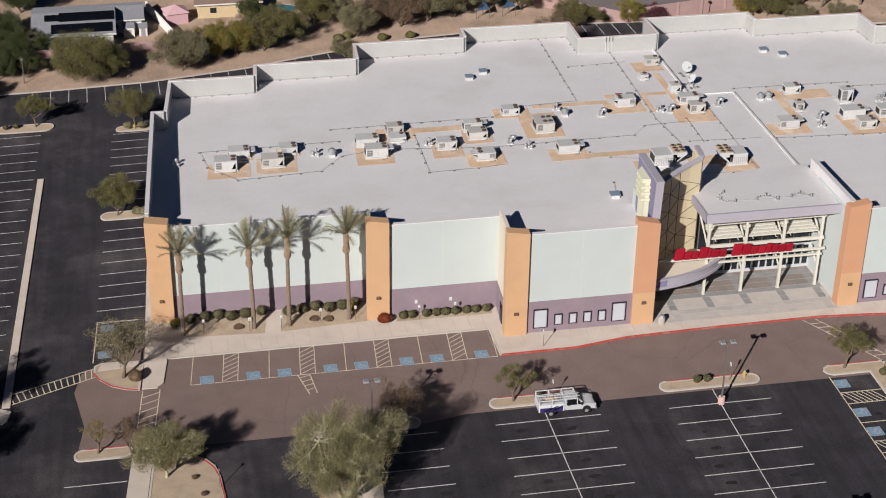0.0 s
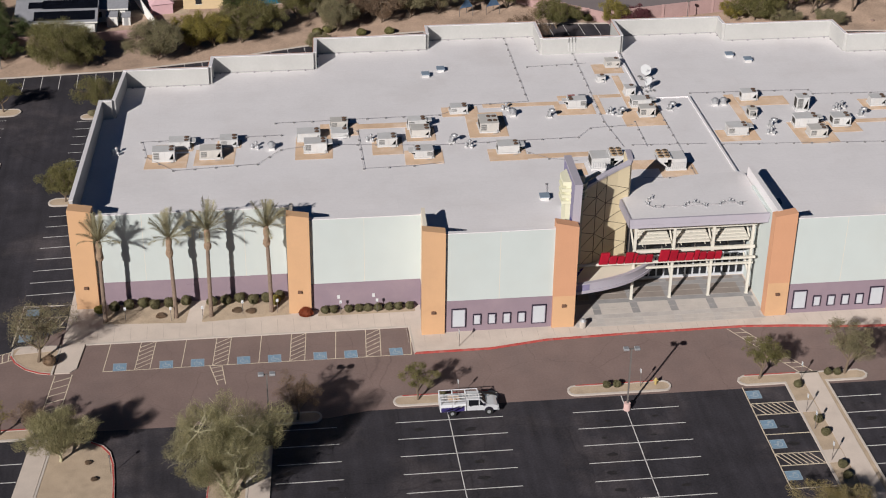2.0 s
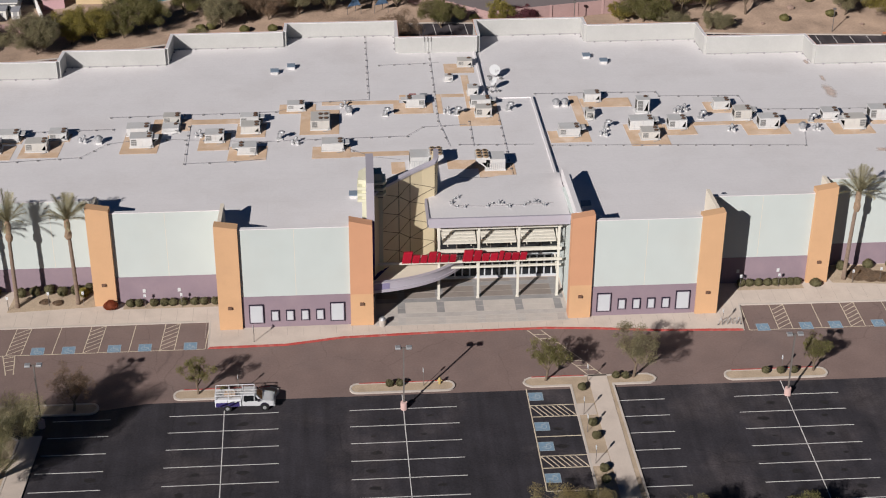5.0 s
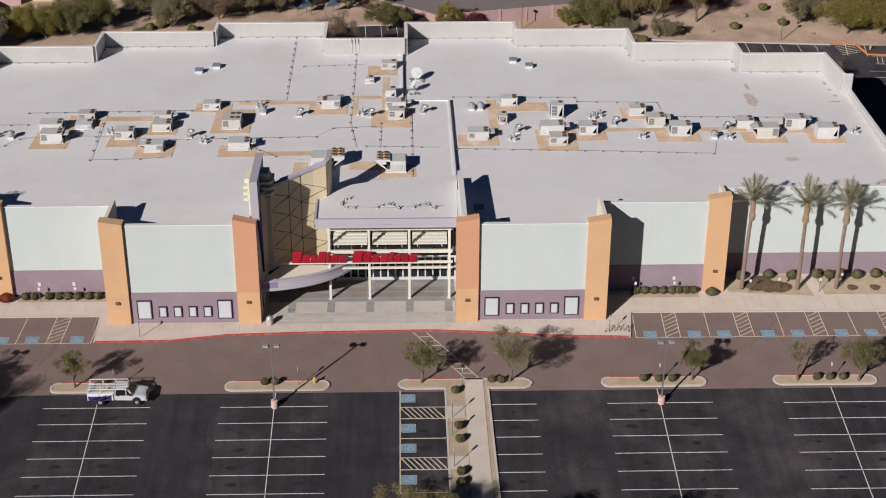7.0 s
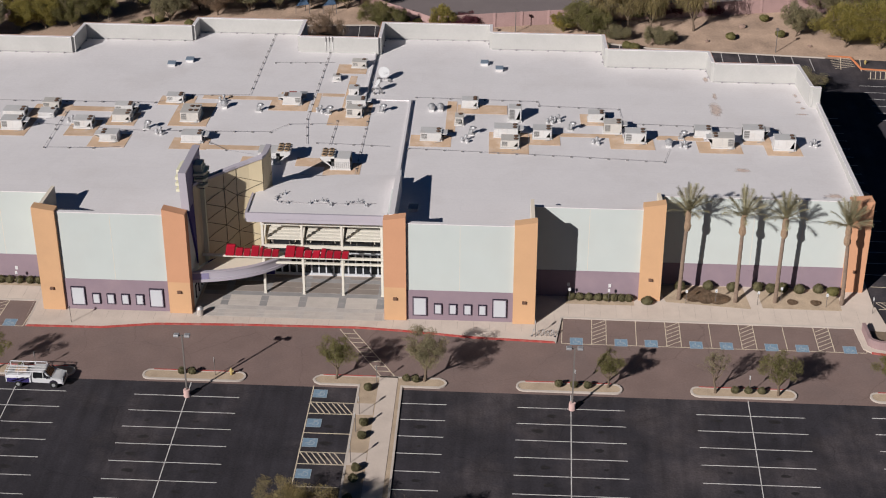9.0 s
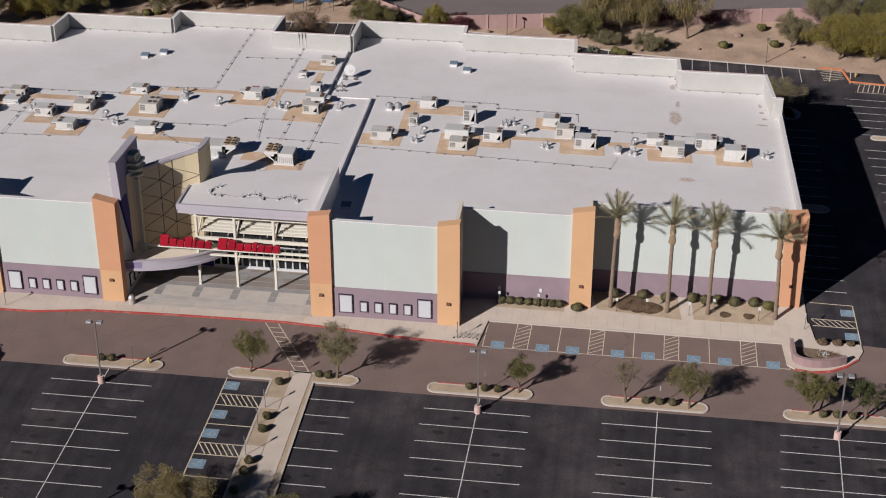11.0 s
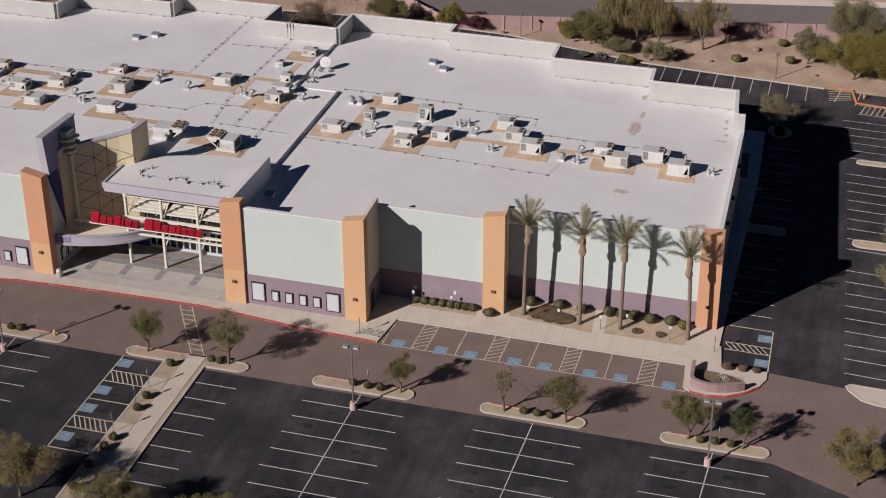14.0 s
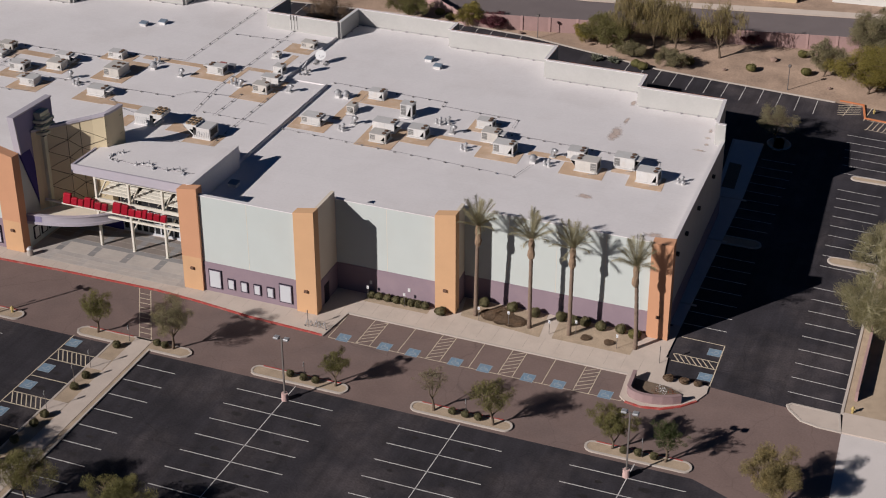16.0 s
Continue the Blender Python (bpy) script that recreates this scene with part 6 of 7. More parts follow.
house(-102.6, -88.6, 99.5, 113.5, 3.0, "house_white", "shingle", 1.7, "white single-storey house with grey roof and solar panels", True, 0, ((-4.0, 7.0, -6.9, -4.0), (-5.2, -2.6, -2.9, -0.9), (-2.6, 7.4, -3.2, -0.4)))
house(-90.5, -83.8, 106.5, 114.5, 2.8, "house_white", "shingle", 1.2, "low white rear wing of a house with grey roof", True)
carport = thing("carport", "open lean-to porch on white posts", "porch", "", (-101.0, 98.2, 0))
part("roof", prism([(-2.2, -1.6), (2.6, -1.6), (2.6, 1.2), (-2.2, 1.2)], 2.6, 0, None, [2.7, 2.7, 3.0, 3.0]), "shingle", carport)
for xx in (-2.0, 0.2, 2.4):
    part("post", box(xx - 0.09, xx + 0.09, -1.5, -1.32, -0.05, 2.62), "house_white", carport)
house(-74.0, -62.0, 112.4, 127, 3.0, "house_yellow", "brown_roof", 1.6, "yellow stucco house with brown roof", False)
shed = thing("garden_tent", "pink canvas garden pavilion", "pavilion", "", (-77.4, 111.2, -0.05), 12)
part("wall", box(-2.0, 2.0, -1.8, 1.8, 0, 2.2), "house_pink", shed)
bm = bmesh.new()
top = bm.verts.new((0, 0, 3.4))
cs = [bm.verts.new(p) for p in ((-2.3, -2.1, 2.15), (2.3, -2.1, 2.15), (2.3, 2.1, 2.15), (-2.3, 2.1, 2.15))]
for k in range(4):
    bm.faces.new((cs[k], cs[(k + 1) % 4], top))
bm.faces.new(cs[::-1])
part("roof", bm, "house_pink", shed)
for sx, sy, sw, sh in ((-85.5, 104.6, 2.0, 2.0), (-83.0, 105.2, 1.5, 1.6)):
    t = thing("garden_shed", "small white garden shed beside the house", "shed", "garden sheds", (sx, sy, -0.05))
    part("wall", box(-sw / 2, sw / 2, -1.1, 1.1, 0, sh), "house_white", t)
    part("roof", prism([(-sw / 2 - 0.1, -1.2), (sw / 2 + 0.1, -1.2), (sw / 2 + 0.1, 1.2), (-sw / 2 - 0.1, 1.2)], sh, 0, None, [sh + 0.08, sh + 0.08, sh + 0.3, sh + 0.3]), "shingle", t)
    part("door", box(-0.4, 0.4, -1.13, -1.1, 0, 1.6), "grey_metal", t)
fence = thing("garden_fence", "white garden wall between the plots", "wall", "", (-80.4, 110, -0.05), -74)
part("panel", box(-8, 8, -0.12, 0.12, 0, 1.9), "house_white", fence)
structure("pavement", prism([(-86, 108), (-72, 109.5), (-72, 113), (-86, 112)], -0.2, -0.03), "gravel", "pale gravel yard", "yard")
pool = thing("swimming_pool", "small curved garden pool with pale rim", "pool", "", (-58.3, 114.8, -0.05))
PO = [(3.8 * math.cos(a) * (1 + 0.15 * math.cos(2 * a)), 2.3 * math.sin(a)) for a in (2 * math.pi * k / 24 for k in range(24))]
part("rim", prism([(x * 1.12, y * 1.15) for x, y in PO], -0.1, 0.08), "walk", pool)
part("water", prism(PO, -0.1, 0.1), "water", pool, "blue-green water")
for k, (x0, x1, y0) in enumerate(((30, 46, 130), (50, 66, 134), (72, 92, 140), (4, 22, 126))):
    house(x0, x1, y0, y0 + 12, 3.2, ("house_white", "house_yellow", "house_white", "stucco_c")[k], ("brown_roof", "brown_roof", "shingle", "brown_roof")[k], 1.8, "pale house across the street with low pitched roof", True, 6)
for x, y in ((-18.8, 103.5), (-13.6, 104.0)):
    t = thing("shade_sail", "blue triangular shade canopy on posts", "canopy", "shade canopies", (x, y, -0.05))
    bm = bmesh.new()
    bm.faces.new([bm.verts.new(p) for p in ((-1.3, -0.8, 1.6), (1.3, -0.6, 1.9), (0.3, 0.9, 3.1))])
    bmesh.ops.solidify(bm, geom=bm.faces[:], thickness=0.03)
    part("cloth", bm, "bluecover", t, "blue cloth")
    for px, py, pz in ((-1.3, -0.8, 1.65), (1.3, -0.6, 1.95), (0.3, 0.9, 3.15)):
        part("post", cyl(px, py, -0.05, pz, 0.06, None, 6), "pole", t)
def path_light(x, y, h=4.2, label="slim dark post lamp behind the car park"):
    t = thing("street_lamp", label, "street lamp", "post lamps", (x, y, -0.05))
    k = 1.0 if h > 3 else 0.45
    part("pole", cyl(0, 0, -0.1, h, 0.09 * k, 0.06 * k, 8), "pole", t)
    part("head", box(-0.25 * k, 0.25 * k, -0.25 * k, 0.25 * k, h, h + 0.4 * k, None, 0.05 * k), "pole", t)
for x, y in ((-101, 84.6), (-55, 97), (22.2, 95.0), (68.0, 88.1), (-92.7, 84.5)):
    path_light(x, y)
path_light(-64.75, -19.6, 2.1, "short slim post lamp in a gravel bed")

# ==== plants ====
def leaf_cloud(rnd, centres, count, size, spread, droop=0.0):
    """Small petals round given centres, as one mesh."""
    verts, faces = [], []
    for c, r in centres:
        for _ in range(max(4, int(count * r * r))):
            d = Vector((rnd.gauss(0, 1), rnd.gauss(0, 1), rnd.gauss(0, 1))).normalized()
            p = c + d * r * spread * (0.35 + 0.65 * rnd.random() ** 0.5)
            a = Vector((rnd.gauss(0, 1), rnd.gauss(0, 1), rnd.gauss(0, 0.7) - droop)).normalized()
            b = a.cross(Vector((rnd.gauss(0, 1), rnd.gauss(0, 1), rnd.gauss(0, 1)))).normalized()
            k = len(verts)
            verts += [p - a * size * 0.5, p + b * size * 0.2, p + a * size * 0.6, p - b * size * 0.2]
            faces.append((k, k + 1, k + 2, k + 3))
    me = bpy.data.meshes.new("crown")
    me.from_pydata([tuple(v) for v in verts], [], faces)
    return me


def sprays(seed, centres, radii, total, length, width, origin, droop, outward):
    """Thin leafy sprays growing outwards from the limbs, gathered in clumps, as one mesh."""
    g = np.random.default_rng(seed)
    c, r = np.array(centres), np.array(radii)
    pick = g.choice(len(c), total, p=r ** 2 / (r ** 2).sum())
    d = g.normal(size=(total, 3))
    d /= np.linalg.norm(d, axis=1, keepdims=True)
    p = c[pick] + d * (r[pick] * g.random(total) ** 0.45)[:, None] * np.array((1, 1, 0.85))
    out = p - np.array(origin)
    out /= np.linalg.norm(out, axis=1, keepdims=True) + 1e-6
    a = outward * out + g.normal(size=(total, 3)) * 0.62 + np.array((0, 0, -droop))
    a /= np.linalg.norm(a, axis=1, keepdims=True)
    b = np.cross(a, g.normal(size=(total, 3)))
    b /= np.linalg.norm(b, axis=1, keepdims=True) + 1e-6
    ln = length * np.where(g.random(total) < 0.2, 1.9, 0.5 + g.random(total))[:, None]
    w = width * (0.6 + 0.8 * g.random(total))[:, None]
    blades = np.stack([p - a * ln * 0.5 - b * w, p - a * ln * 0.5 + b * w, p + a * ln * 0.6], axis=1).reshape(-1, 3)
    me = bpy.data.meshes.new("crown")
    me.from_pydata(blades.tolist(), [], np.arange(total * 3).reshape(-1, 3).tolist())
    return me


def tree(x, y, h, r, leaf, seed, label, bark="bark", dens=1.0, blade=(0.34, 0.035), z=0.0, droop=0.0, bare=0.0, trunk_h=None, group="trees", outward=0.8, belly=0.45):
    """A tapered forked trunk, limbs that reach into every clump, and a feathery uneven crown."""
    rnd = random.Random(seed)
    r = r * 1.14
    t = thing("tree", label, "tree", group, (x, y, z))
    th = trunk_h or h * 0.3
    zc, hc = (h + th) / 2 + 0.06 * h, (h - th) / 2
    r0 = 0.018 * h + 0.045
    lean = Vector((rnd.uniform(-0.25, 0.25), rnd.uniform(-0.25, 0.25), 0)) * (h / 5)
    fork = lean + Vector((0, 0, th * rnd.uniform(0.45, 0.8)))
    bm = bmesh.new()
    tube([(0, 0, -0.15), tuple(fork * 0.5 + Vector((0.05, 0.04, 0))), tuple(fork)], [r0 * 1.3, r0, r0 * 0.85], 7, bm)
    limbs = []
    for k in range(rnd.choice((4, 5, 5, 6))):
        a = 2.4 * k + rnd.uniform(-0.4, 0.4)
        e = Vector((math.cos(a) * r * 0.5, math.sin(a) * r * 0.5, zc + hc * rnd.uniform(-0.1, 0.5)))
        m = fork.lerp(e, 0.5) + Vector((math.cos(a), math.sin(a), 0)) * 0.08 * r + Vector((rnd.uniform(-.15, .15), rnd.uniform(-.15, .15), -0.04 * h))
        tube([tuple(fork), tuple(m), tuple(e)], [r0 * 0.7, r0 * 0.45, r0 * 0.2], 6, bm)
        limbs += [m, fork.lerp(m, 0.6), m.lerp(e, 0.5), e]
    n = int(30 + 13 * r)
    centres, radii = [], []
    for k in range(n):
        a, u = 2.39996 * k + rnd.uniform(-0.3, 0.3), 1 - 2 * (k + 0.5) / n
        f = rnd.uniform(0.55, 1.0) if k % 4 else rnd.uniform(0.15, 0.5)
        q = math.sqrt(max(0.02, 1 - u * u)) * (1 - belly * max(0.0, -u)) * (1 + 0.2 * math.sin(2 * a + seed) + 0.14 * math.sin(3 * a + 1.7 * seed))
        c = lean + Vector((math.cos(a) * q * r * f, math.sin(a) * q * r * f, zc + u * hc * rnd.uniform(0.78, 1.02) * max(f, 0.5)))
        if rnd.random() < bare * 0.5:
            continue
        near = min(limbs, key=lambda p: (p - c).length)
        mid = near.lerp(c, 0.5) + Vector((rnd.uniform(-.1, .1), rnd.uniform(-.1, .1), 0.05)) * r * 0.3
        tube([tuple(near), tuple(mid), tuple(c)], [r0 * 0.22, r0 * 0.14, r0 * 0.05], 4, bm)
        for _ in range(5 if bare else 3 if bark == "bark_g" else 1):
            e = c + Vector((rnd.gauss(0, 1), rnd.gauss(0, 1), rnd.gauss(0.3, 0.8))) * r * 0.17
            tube([tuple(mid), tuple(e)], [r0 * 0.1, r0 * 0.03], 3, bm)
        centres.append(tuple(c))
        radii.append(r * rnd.uniform(0.10, 0.29))
    part("trunk", bm, bark, t)
    total = int(dens * (1 - bare) * 620 * r * r * (0.34 * 0.035) / (blade[0] * blade[1]))
    part("crown", sprays(seed, centres, radii, total, blade[0], blade[1], tuple(fork), droop, outward), leaf, t)
    return t


# trees on the islands and beds: x, y, height, radius, leaf, density, bareness
LOT_TREES = ((-52.9, -24.3, 10.2, 4.75, "leaf_pv", 1.3, 0.0, "wide pale green palo verde tree with fine twigs", "bark_g"),
             (-69.9, -17.4, 5.3, 2.95, "leaf_pv", 1.5, 0.0, "low pale green palo verde tree with bent trunk", "bark_g"),
             (-73.6, -13.4, 3.7, 1.5, "leaf_br", 0.55, 0.3, "young half-bare brownish tree on an island", "bark"),
             (-76.9, -12.9, 3.8, 1.3, "leaf_yl", 0.35, 0.45, "nearly bare yellowish sapling tree", "bark"),
             (-75.7, -0.9, 7.0, 3.5, "leaf_ol", 0.42, 0.3, "thin olive tree with forked trunk", "bark"),
             (-47.2, -13.2, 4.6, 2.4, "leaf_br", 0.55, 0.3, "half-bare brown tree with fine twigs", "bark"),
             (-80.2, 35.5, 4.9, 3.0, "leaf_mq", 1.0, 0.0, "round olive-green mesquite tree", "bark"),
             (-80.6, 64.0, 5.6, 3.3, "leaf_mq", 0.7, 0.05, "grey-green mesquite tree over low shrubs", "bark"),
             (-96.0, 66.2, 4.8, 2.5, "leaf_mq", 0.9, 0.05, "small yellow-green tree on island", "bark"),
             (-34.8, -11.2, 4.0, 1.6, "leaf_mq", 0.75, 0.1, "small airy green tree on island", "bark"),
             (1.6, -11.1, 4.7, 1.9, "leaf_mq", 0.9, 0.05, "small green tree with straight trunk", "bark"),
             (11.0, -11.0, 5.7, 2.5, "leaf_ol", 0.75, 0.15, "airy olive-grey tree with thin crown", "bark"),
             (30.4, -11.1, 4.0, 1.6, "leaf_mq", 0.9, 0.05, "leafy dark green young tree", "bark"),
             (41.6, -11.4, 5.0, 1.5, "leaf_ol", 0.4, 0.4, "thin greyish half-bare young tree", "bark"),
             (48.1, -11.5, 5.0, 2.3, "leaf_mq", 0.6, 0.1, "airy olive-green tree on island", "bark"),
             (60.0, -11.0, 4.6, 2.0, "leaf_mq", 1.35, 0.0, "leafy green young tree on island", "bark"),
             (65.2, -11.2, 4.2, 1.8, "leaf_dk", 0.7, 0.15, "open dark green young tree", "bark"),
             (75.6, -13.8, 5.2, 2.9, "leaf_wp", 1.3, 0.0, "dense olive-brown rounded shade tree", "bark"),
             (83.2, 17.5, 7.2, 4.3, "leaf_pv", 0.95, 0.05, "tall pale green tree leaning over the bays", "bark_g"),
             (84.6, 30.0, 7.4, 4.4, "leaf_pv", 0.95, 0.05, "tall pale green tree beside the bays", "bark_g"),
             (11.0, -36.0, 5.0, 2.7, "leaf_mq", 0.9, 0.05, "olive-green tree on the path island", "bark"),
             (21.0, -35.6, 4.6, 2.5, "leaf_mq", 0.9, 0.0, "leafy green tree in the car park", "bark"),
             (0.7, -34.4, 5.2, 3.0, "leaf_wp", 1.0, 0.05, "wide yellow-brown shade tree on island", "bark"),
             (68.0, 66.8, 5.0, 2.9, "leaf_ol", 0.75, 0.1, "grey-green mesquite tree on an island", "bark"),
             (-91.3, -5.9, 6.0, 3.0, "leaf_mq", 1.0, 0.0, "round green mesquite tree in bed", "bark"),
             (-92.0, -15.5, 6.0, 3.2, "leaf_mq", 1.0, 0.0, "round green mesquite tree in bed", "bark"),
             (-11.0, 76.0, 9.4, 3.5, "leaf_br", 0.9, 0.1, "tall olive-brown tree behind the low parapet", "bark"),
             (35.0, -40.0, 5.0, 2.6, "leaf_ol", 0.9, 0.1, "olive-green tree in the car park", "bark"))
for k, (x, y, h, r, leaf, dens, bare, label, bark) in enumerate(LOT_TREES):
    tree(x, y, h, r, leaf, 100 + k, label, bark, dens, (0.5, 0.014) if leaf == "leaf_pv" else (0.2, 0.018), 0.08, 0.0, bare, h * (0.13 if r > 4.6 else 0.22 if leaf == "leaf_pv" else 0.3 if r > 2.8 else 0.38), "car park trees", 1.2 if leaf == "leaf_pv" else 0.5, 0.12 if r > 4.6 else 0.45)
# belt of trees behind the building
BACK_TREES = ((-91.4, 86.0, 6.8, 5.7, "leaf_mq"), (-74.6, 86.0, 6.8, 4.7, "leaf_ol"), (-69.6, 90.6, 6.2, 3.8, "leaf_yl"), (-65.2, 91.6, 6.2, 3.8, "leaf_yl"), (-60.6, 93.0, 6.4, 4.0, "leaf_mq"), (-57.0, 97.0, 6.4, 3.8, "leaf_mq"), (-51.0, 105.0, 6.6, 4.0, "leaf_mq"),
              (-43.4, 97.2, 5.6, 3.4, "leaf_ol"), (-39.0, 103.5, 6.4, 4.2, "leaf_br"), (-46, 105.5, 5, 3.0, "leaf_ol"), (-35.0, 101, 6.5, 4.0, "leaf_br"), (-29.5, 103.5, 8.2, 4.2, "leaf_ol"), (-24.0, 104.5, 8.6, 4.4, "leaf_ol"), (-18.0, 107.5, 8.0, 4.4, "leaf_pv"), (-10.5, 106.5, 8.0, 4.2, "leaf_mq"), (-5.0, 108.5, 7.4, 3.8, "leaf_ol"),
              (-2.6, 94.5, 5.4, 3.4, "leaf_mq"), (35.3, 95.2, 5.8, 3.9, "leaf_mq"), (31.0, 96.3, 3.4, 2.2, "leaf_yl"), (8.7, 96.2, 4.0, 2.8, "leaf_yl"), (13.2, 96.6, 2.8, 2.4, "leaf_pink"), (49.5, 105.0, 2.6, 2.2, "leaf_pink"), (53.0, 106.0, 2.4, 2.0, "leaf_pink"), (46.3, 104.2, 2.6, 2.0, "leaf_dk"), (60.0, 106.8, 2.2, 1.8, "leaf_pink"), (-46.3, 87.6, 3.2, 2.4, "leaf_ol"), (-86.6, 85.4, 4.6, 3.2, "leaf_mq"), (80.6, 91.5, 7.6, 5.2, "leaf_yl"), (86.5, 91.0, 8.4, 5.8, "leaf_yl"), (80.5, 108.5, 4.6, 3.0, "leaf_rose"), (73.2, 96.5, 6.2, 3.2, "leaf_ol"), (81.0, 106.5, 9.4, 5.0, "leaf_ol"),
              (90.0, 101.5, 8.2, 5.0, "leaf_mq"), (100, 96, 8, 5.5, "leaf_mq"), (-104, 95, 5.5, 4.0, "leaf_dk"), (-110, 105, 6, 4.5, "leaf_dk"), (-108, 121, 6.5, 4.5, "leaf_dk"), (-63, 109, 4.0, 2.4, "leaf_dk"), (-49, 120, 5, 3.2, "leaf_ol"), (-36, 112, 7, 4.6, "leaf_ol"), (-28, 114, 7, 4.5, "leaf_br"),
              (48.0, 90.6, 3.0, 2.6, "leaf_ol"), (-101.2, 88.6, 3.8, 2.6, "leaf_dk"), (-105.5, 87.0, 4.4, 3.0, "leaf_dk"), (-104.0, 92.5, 4.6, 3.3, "leaf_dk"), (-116, 86, 6, 4.5, "leaf_mq"), (-109, 77, 5, 3.4, "leaf_mq"), (40.5, 92.4, 2.6, 2.4, "leaf_ol"))
for k, (x, y, h, r, leaf) in enumerate(BACK_TREES):
    tree(x, y, h, r, leaf, 300 + k, {"leaf_mq": "green mesquite tree behind the car park", "leaf_ol": "grey-green desert tree behind the car park", "leaf_yl": "yellow-green desert tree behind the car park", "leaf_br": "half-bare brown tree behind the car park", "leaf_pv": "pale green palo verde tree behind the car park", "leaf_dk": "dark green leafy garden tree", "leaf_pink": "low reddish flowering shrub tree", "leaf_rose": "pale pink flowering tree before the wall"}[leaf],
         "bark", 1.4, (0.34, 0.026), -0.05, 0.0, 0.25 if leaf == "leaf_br" else 0.05, h * 0.16, "background trees", 0.6, 0.15)
for k, (x, y, h, r) in enumerate(((39.2, 98.4, 9.0, 3.8), (43.4, 98.6, 9.6, 4.3), (47.4, 98.0, 8.6, 3.6), (55.5, 98.2, 9.4, 3.4))):
    tree(x, y, h, r, "leaf_wp", 400 + k, "tall weeping olive-brown tree before the block wall", "bark", 0.75, (1.1, 0.032), -0.05, 2.6, 0.0, h * 0.28, "weeping trees", 0.3, 0.0)


def shrub(x, y, r, h, leaf, seed, label, z=0.12, group="shrubs"):
    """A clipped bush: stems and a dense rounded shell of leaves."""
    rnd = random.Random(seed)
    t = thing("shrub", label, "shrub", group, (x, y, z))
    bm = bmesh.new()
    for k in range(3):
        a = 2.1 * k
        tube([(0, 0, -0.06), (0.3 * r * math.cos(a), 0.3 * r * math.sin(a), h * 0.6)], [0.05, 0.02], 5, bm)
    part("stems", bm, "bark", t)
    core = bmesh.new()
    bmesh.ops.create_icosphere(core, subdivisions=3, radius=1.0)
    for v in core.verts:
        k = 0.9 + 0.1 * noise.noise(v.co * 2.5 + Vector((seed, 0, 0)))
        v.co = Vector((v.co.x * r * k, v.co.y * r * k, max(-0.05, h * (0.5 + 0.5 * v.co.z * k))))
    part("foliage", core, leaf, t, "", True)
    verts, faces = [], []
    n = int(2600 * r)
    for k in range(n):
        u, a = rnd.uniform(-0.85, 1), rnd.uniform(0, 2 * math.pi)
        q = math.sqrt(1 - u * u)
        bump = 0.86 + 0.14 * rnd.random() + 0.08 * math.sin(3 * a + seed) * q
        p = Vector((q * math.cos(a) * r, q * math.sin(a) * r, h * (0.5 + 0.5 * u))) * bump
        d = Vector((rnd.gauss(0, 1), rnd.gauss(0, 1), rnd.gauss(0, 1))).normalized()
        e = d.cross(Vector((rnd.gauss(0, 1), rnd.gauss(0, 1), rnd.gauss(0, 1)))).normalized()
        s = 0.06
        i = len(verts)
        verts += [tuple(p - d * s), tuple(p + e * s * 0.7), tuple(p + d * s), tuple(p - e * s * 0.7)]
        faces.append((i, i + 1, i + 2, i + 3))
    me = bpy.data.meshes.new("foliage")
    me.from_pydata(verts, [], faces)
    part("leaves", me, leaf, t)


SHRUBS = [(x, 8.3 + 0.25 * (k % 3), 0.64, 1.15, "leaf_bush") for k, x in enumerate((-69.0, -67.4, -65.8, -64.4, -62.8, -60.9, -57.8, -56.2, -54.6, -53.0, -51.5, -50.0))]
SHRUBS += [(x, 8.4 + 0.2 * (k % 2), 0.64, 1.15, "leaf_bush") for k, x in enumerate((40.6, 44.0, 46.8, 49.9, 51.4, 52.8, 54.6, 56.8))]
SHRUBS += [(x, 5.5, 0.5, 0.9, "leaf_bush") for x in (-44.6, -43.6, -41.9, -40.7, -39.7, -38.5, -37.2, -36.1, -34.8, 27.4, 28.4, 29.5, 30.6, 31.6, 32.5, 33.4, 34.2)]
SHRUBS += [(-46.8, 5.2, 0.85, 0.95, "leaf_red"), (36.3, 5.1, 0.7, 0.85, "leaf_bush"), (-70.7, 8.0, 0.6, 0.9, "leaf_yl"), (58.4, 8.2, 0.75, 1.0, "leaf_mq"), (-50.4, 7.9, 0.6, 1.2, "leaf_yl")]
SHRUBS += [(x, y, 0.42, 0.75, "leaf_bush") for x, y in ((-14.9, -11.1), (-13.8, -11.1), (9.1, -11.1), (10.1, -11.2), (25.2, -11.2), (26.8, -11.3), (28.2, -11.3), (43.6, -11.3), (45.0, -11.3), (46.4, -11.3), (62.6, -11.2), (64.1, -11.2), (61.2, -11.3), (-32.2, -11.2), (-99, 66), (-100.5, 65.8))]
SHRUBS += [(x, y, 0.45, 0.8, "leaf_bush") for x, y in ((5.2, -12.9), (5.3, -18.6), (5.3, -20.6), (5.2, -25.3), (5.1, -26.8), (4.9, -29.5), (5.0, -32.5))]
SHRUBS += [(x, y, 0.75, 0.9, "leaf_ol") for x, y in ((-81.6, 63.4), (-79.4, 63.2), (-73.0, -12.6), (-77.6, 35.6), (-76.8, 35.4))]
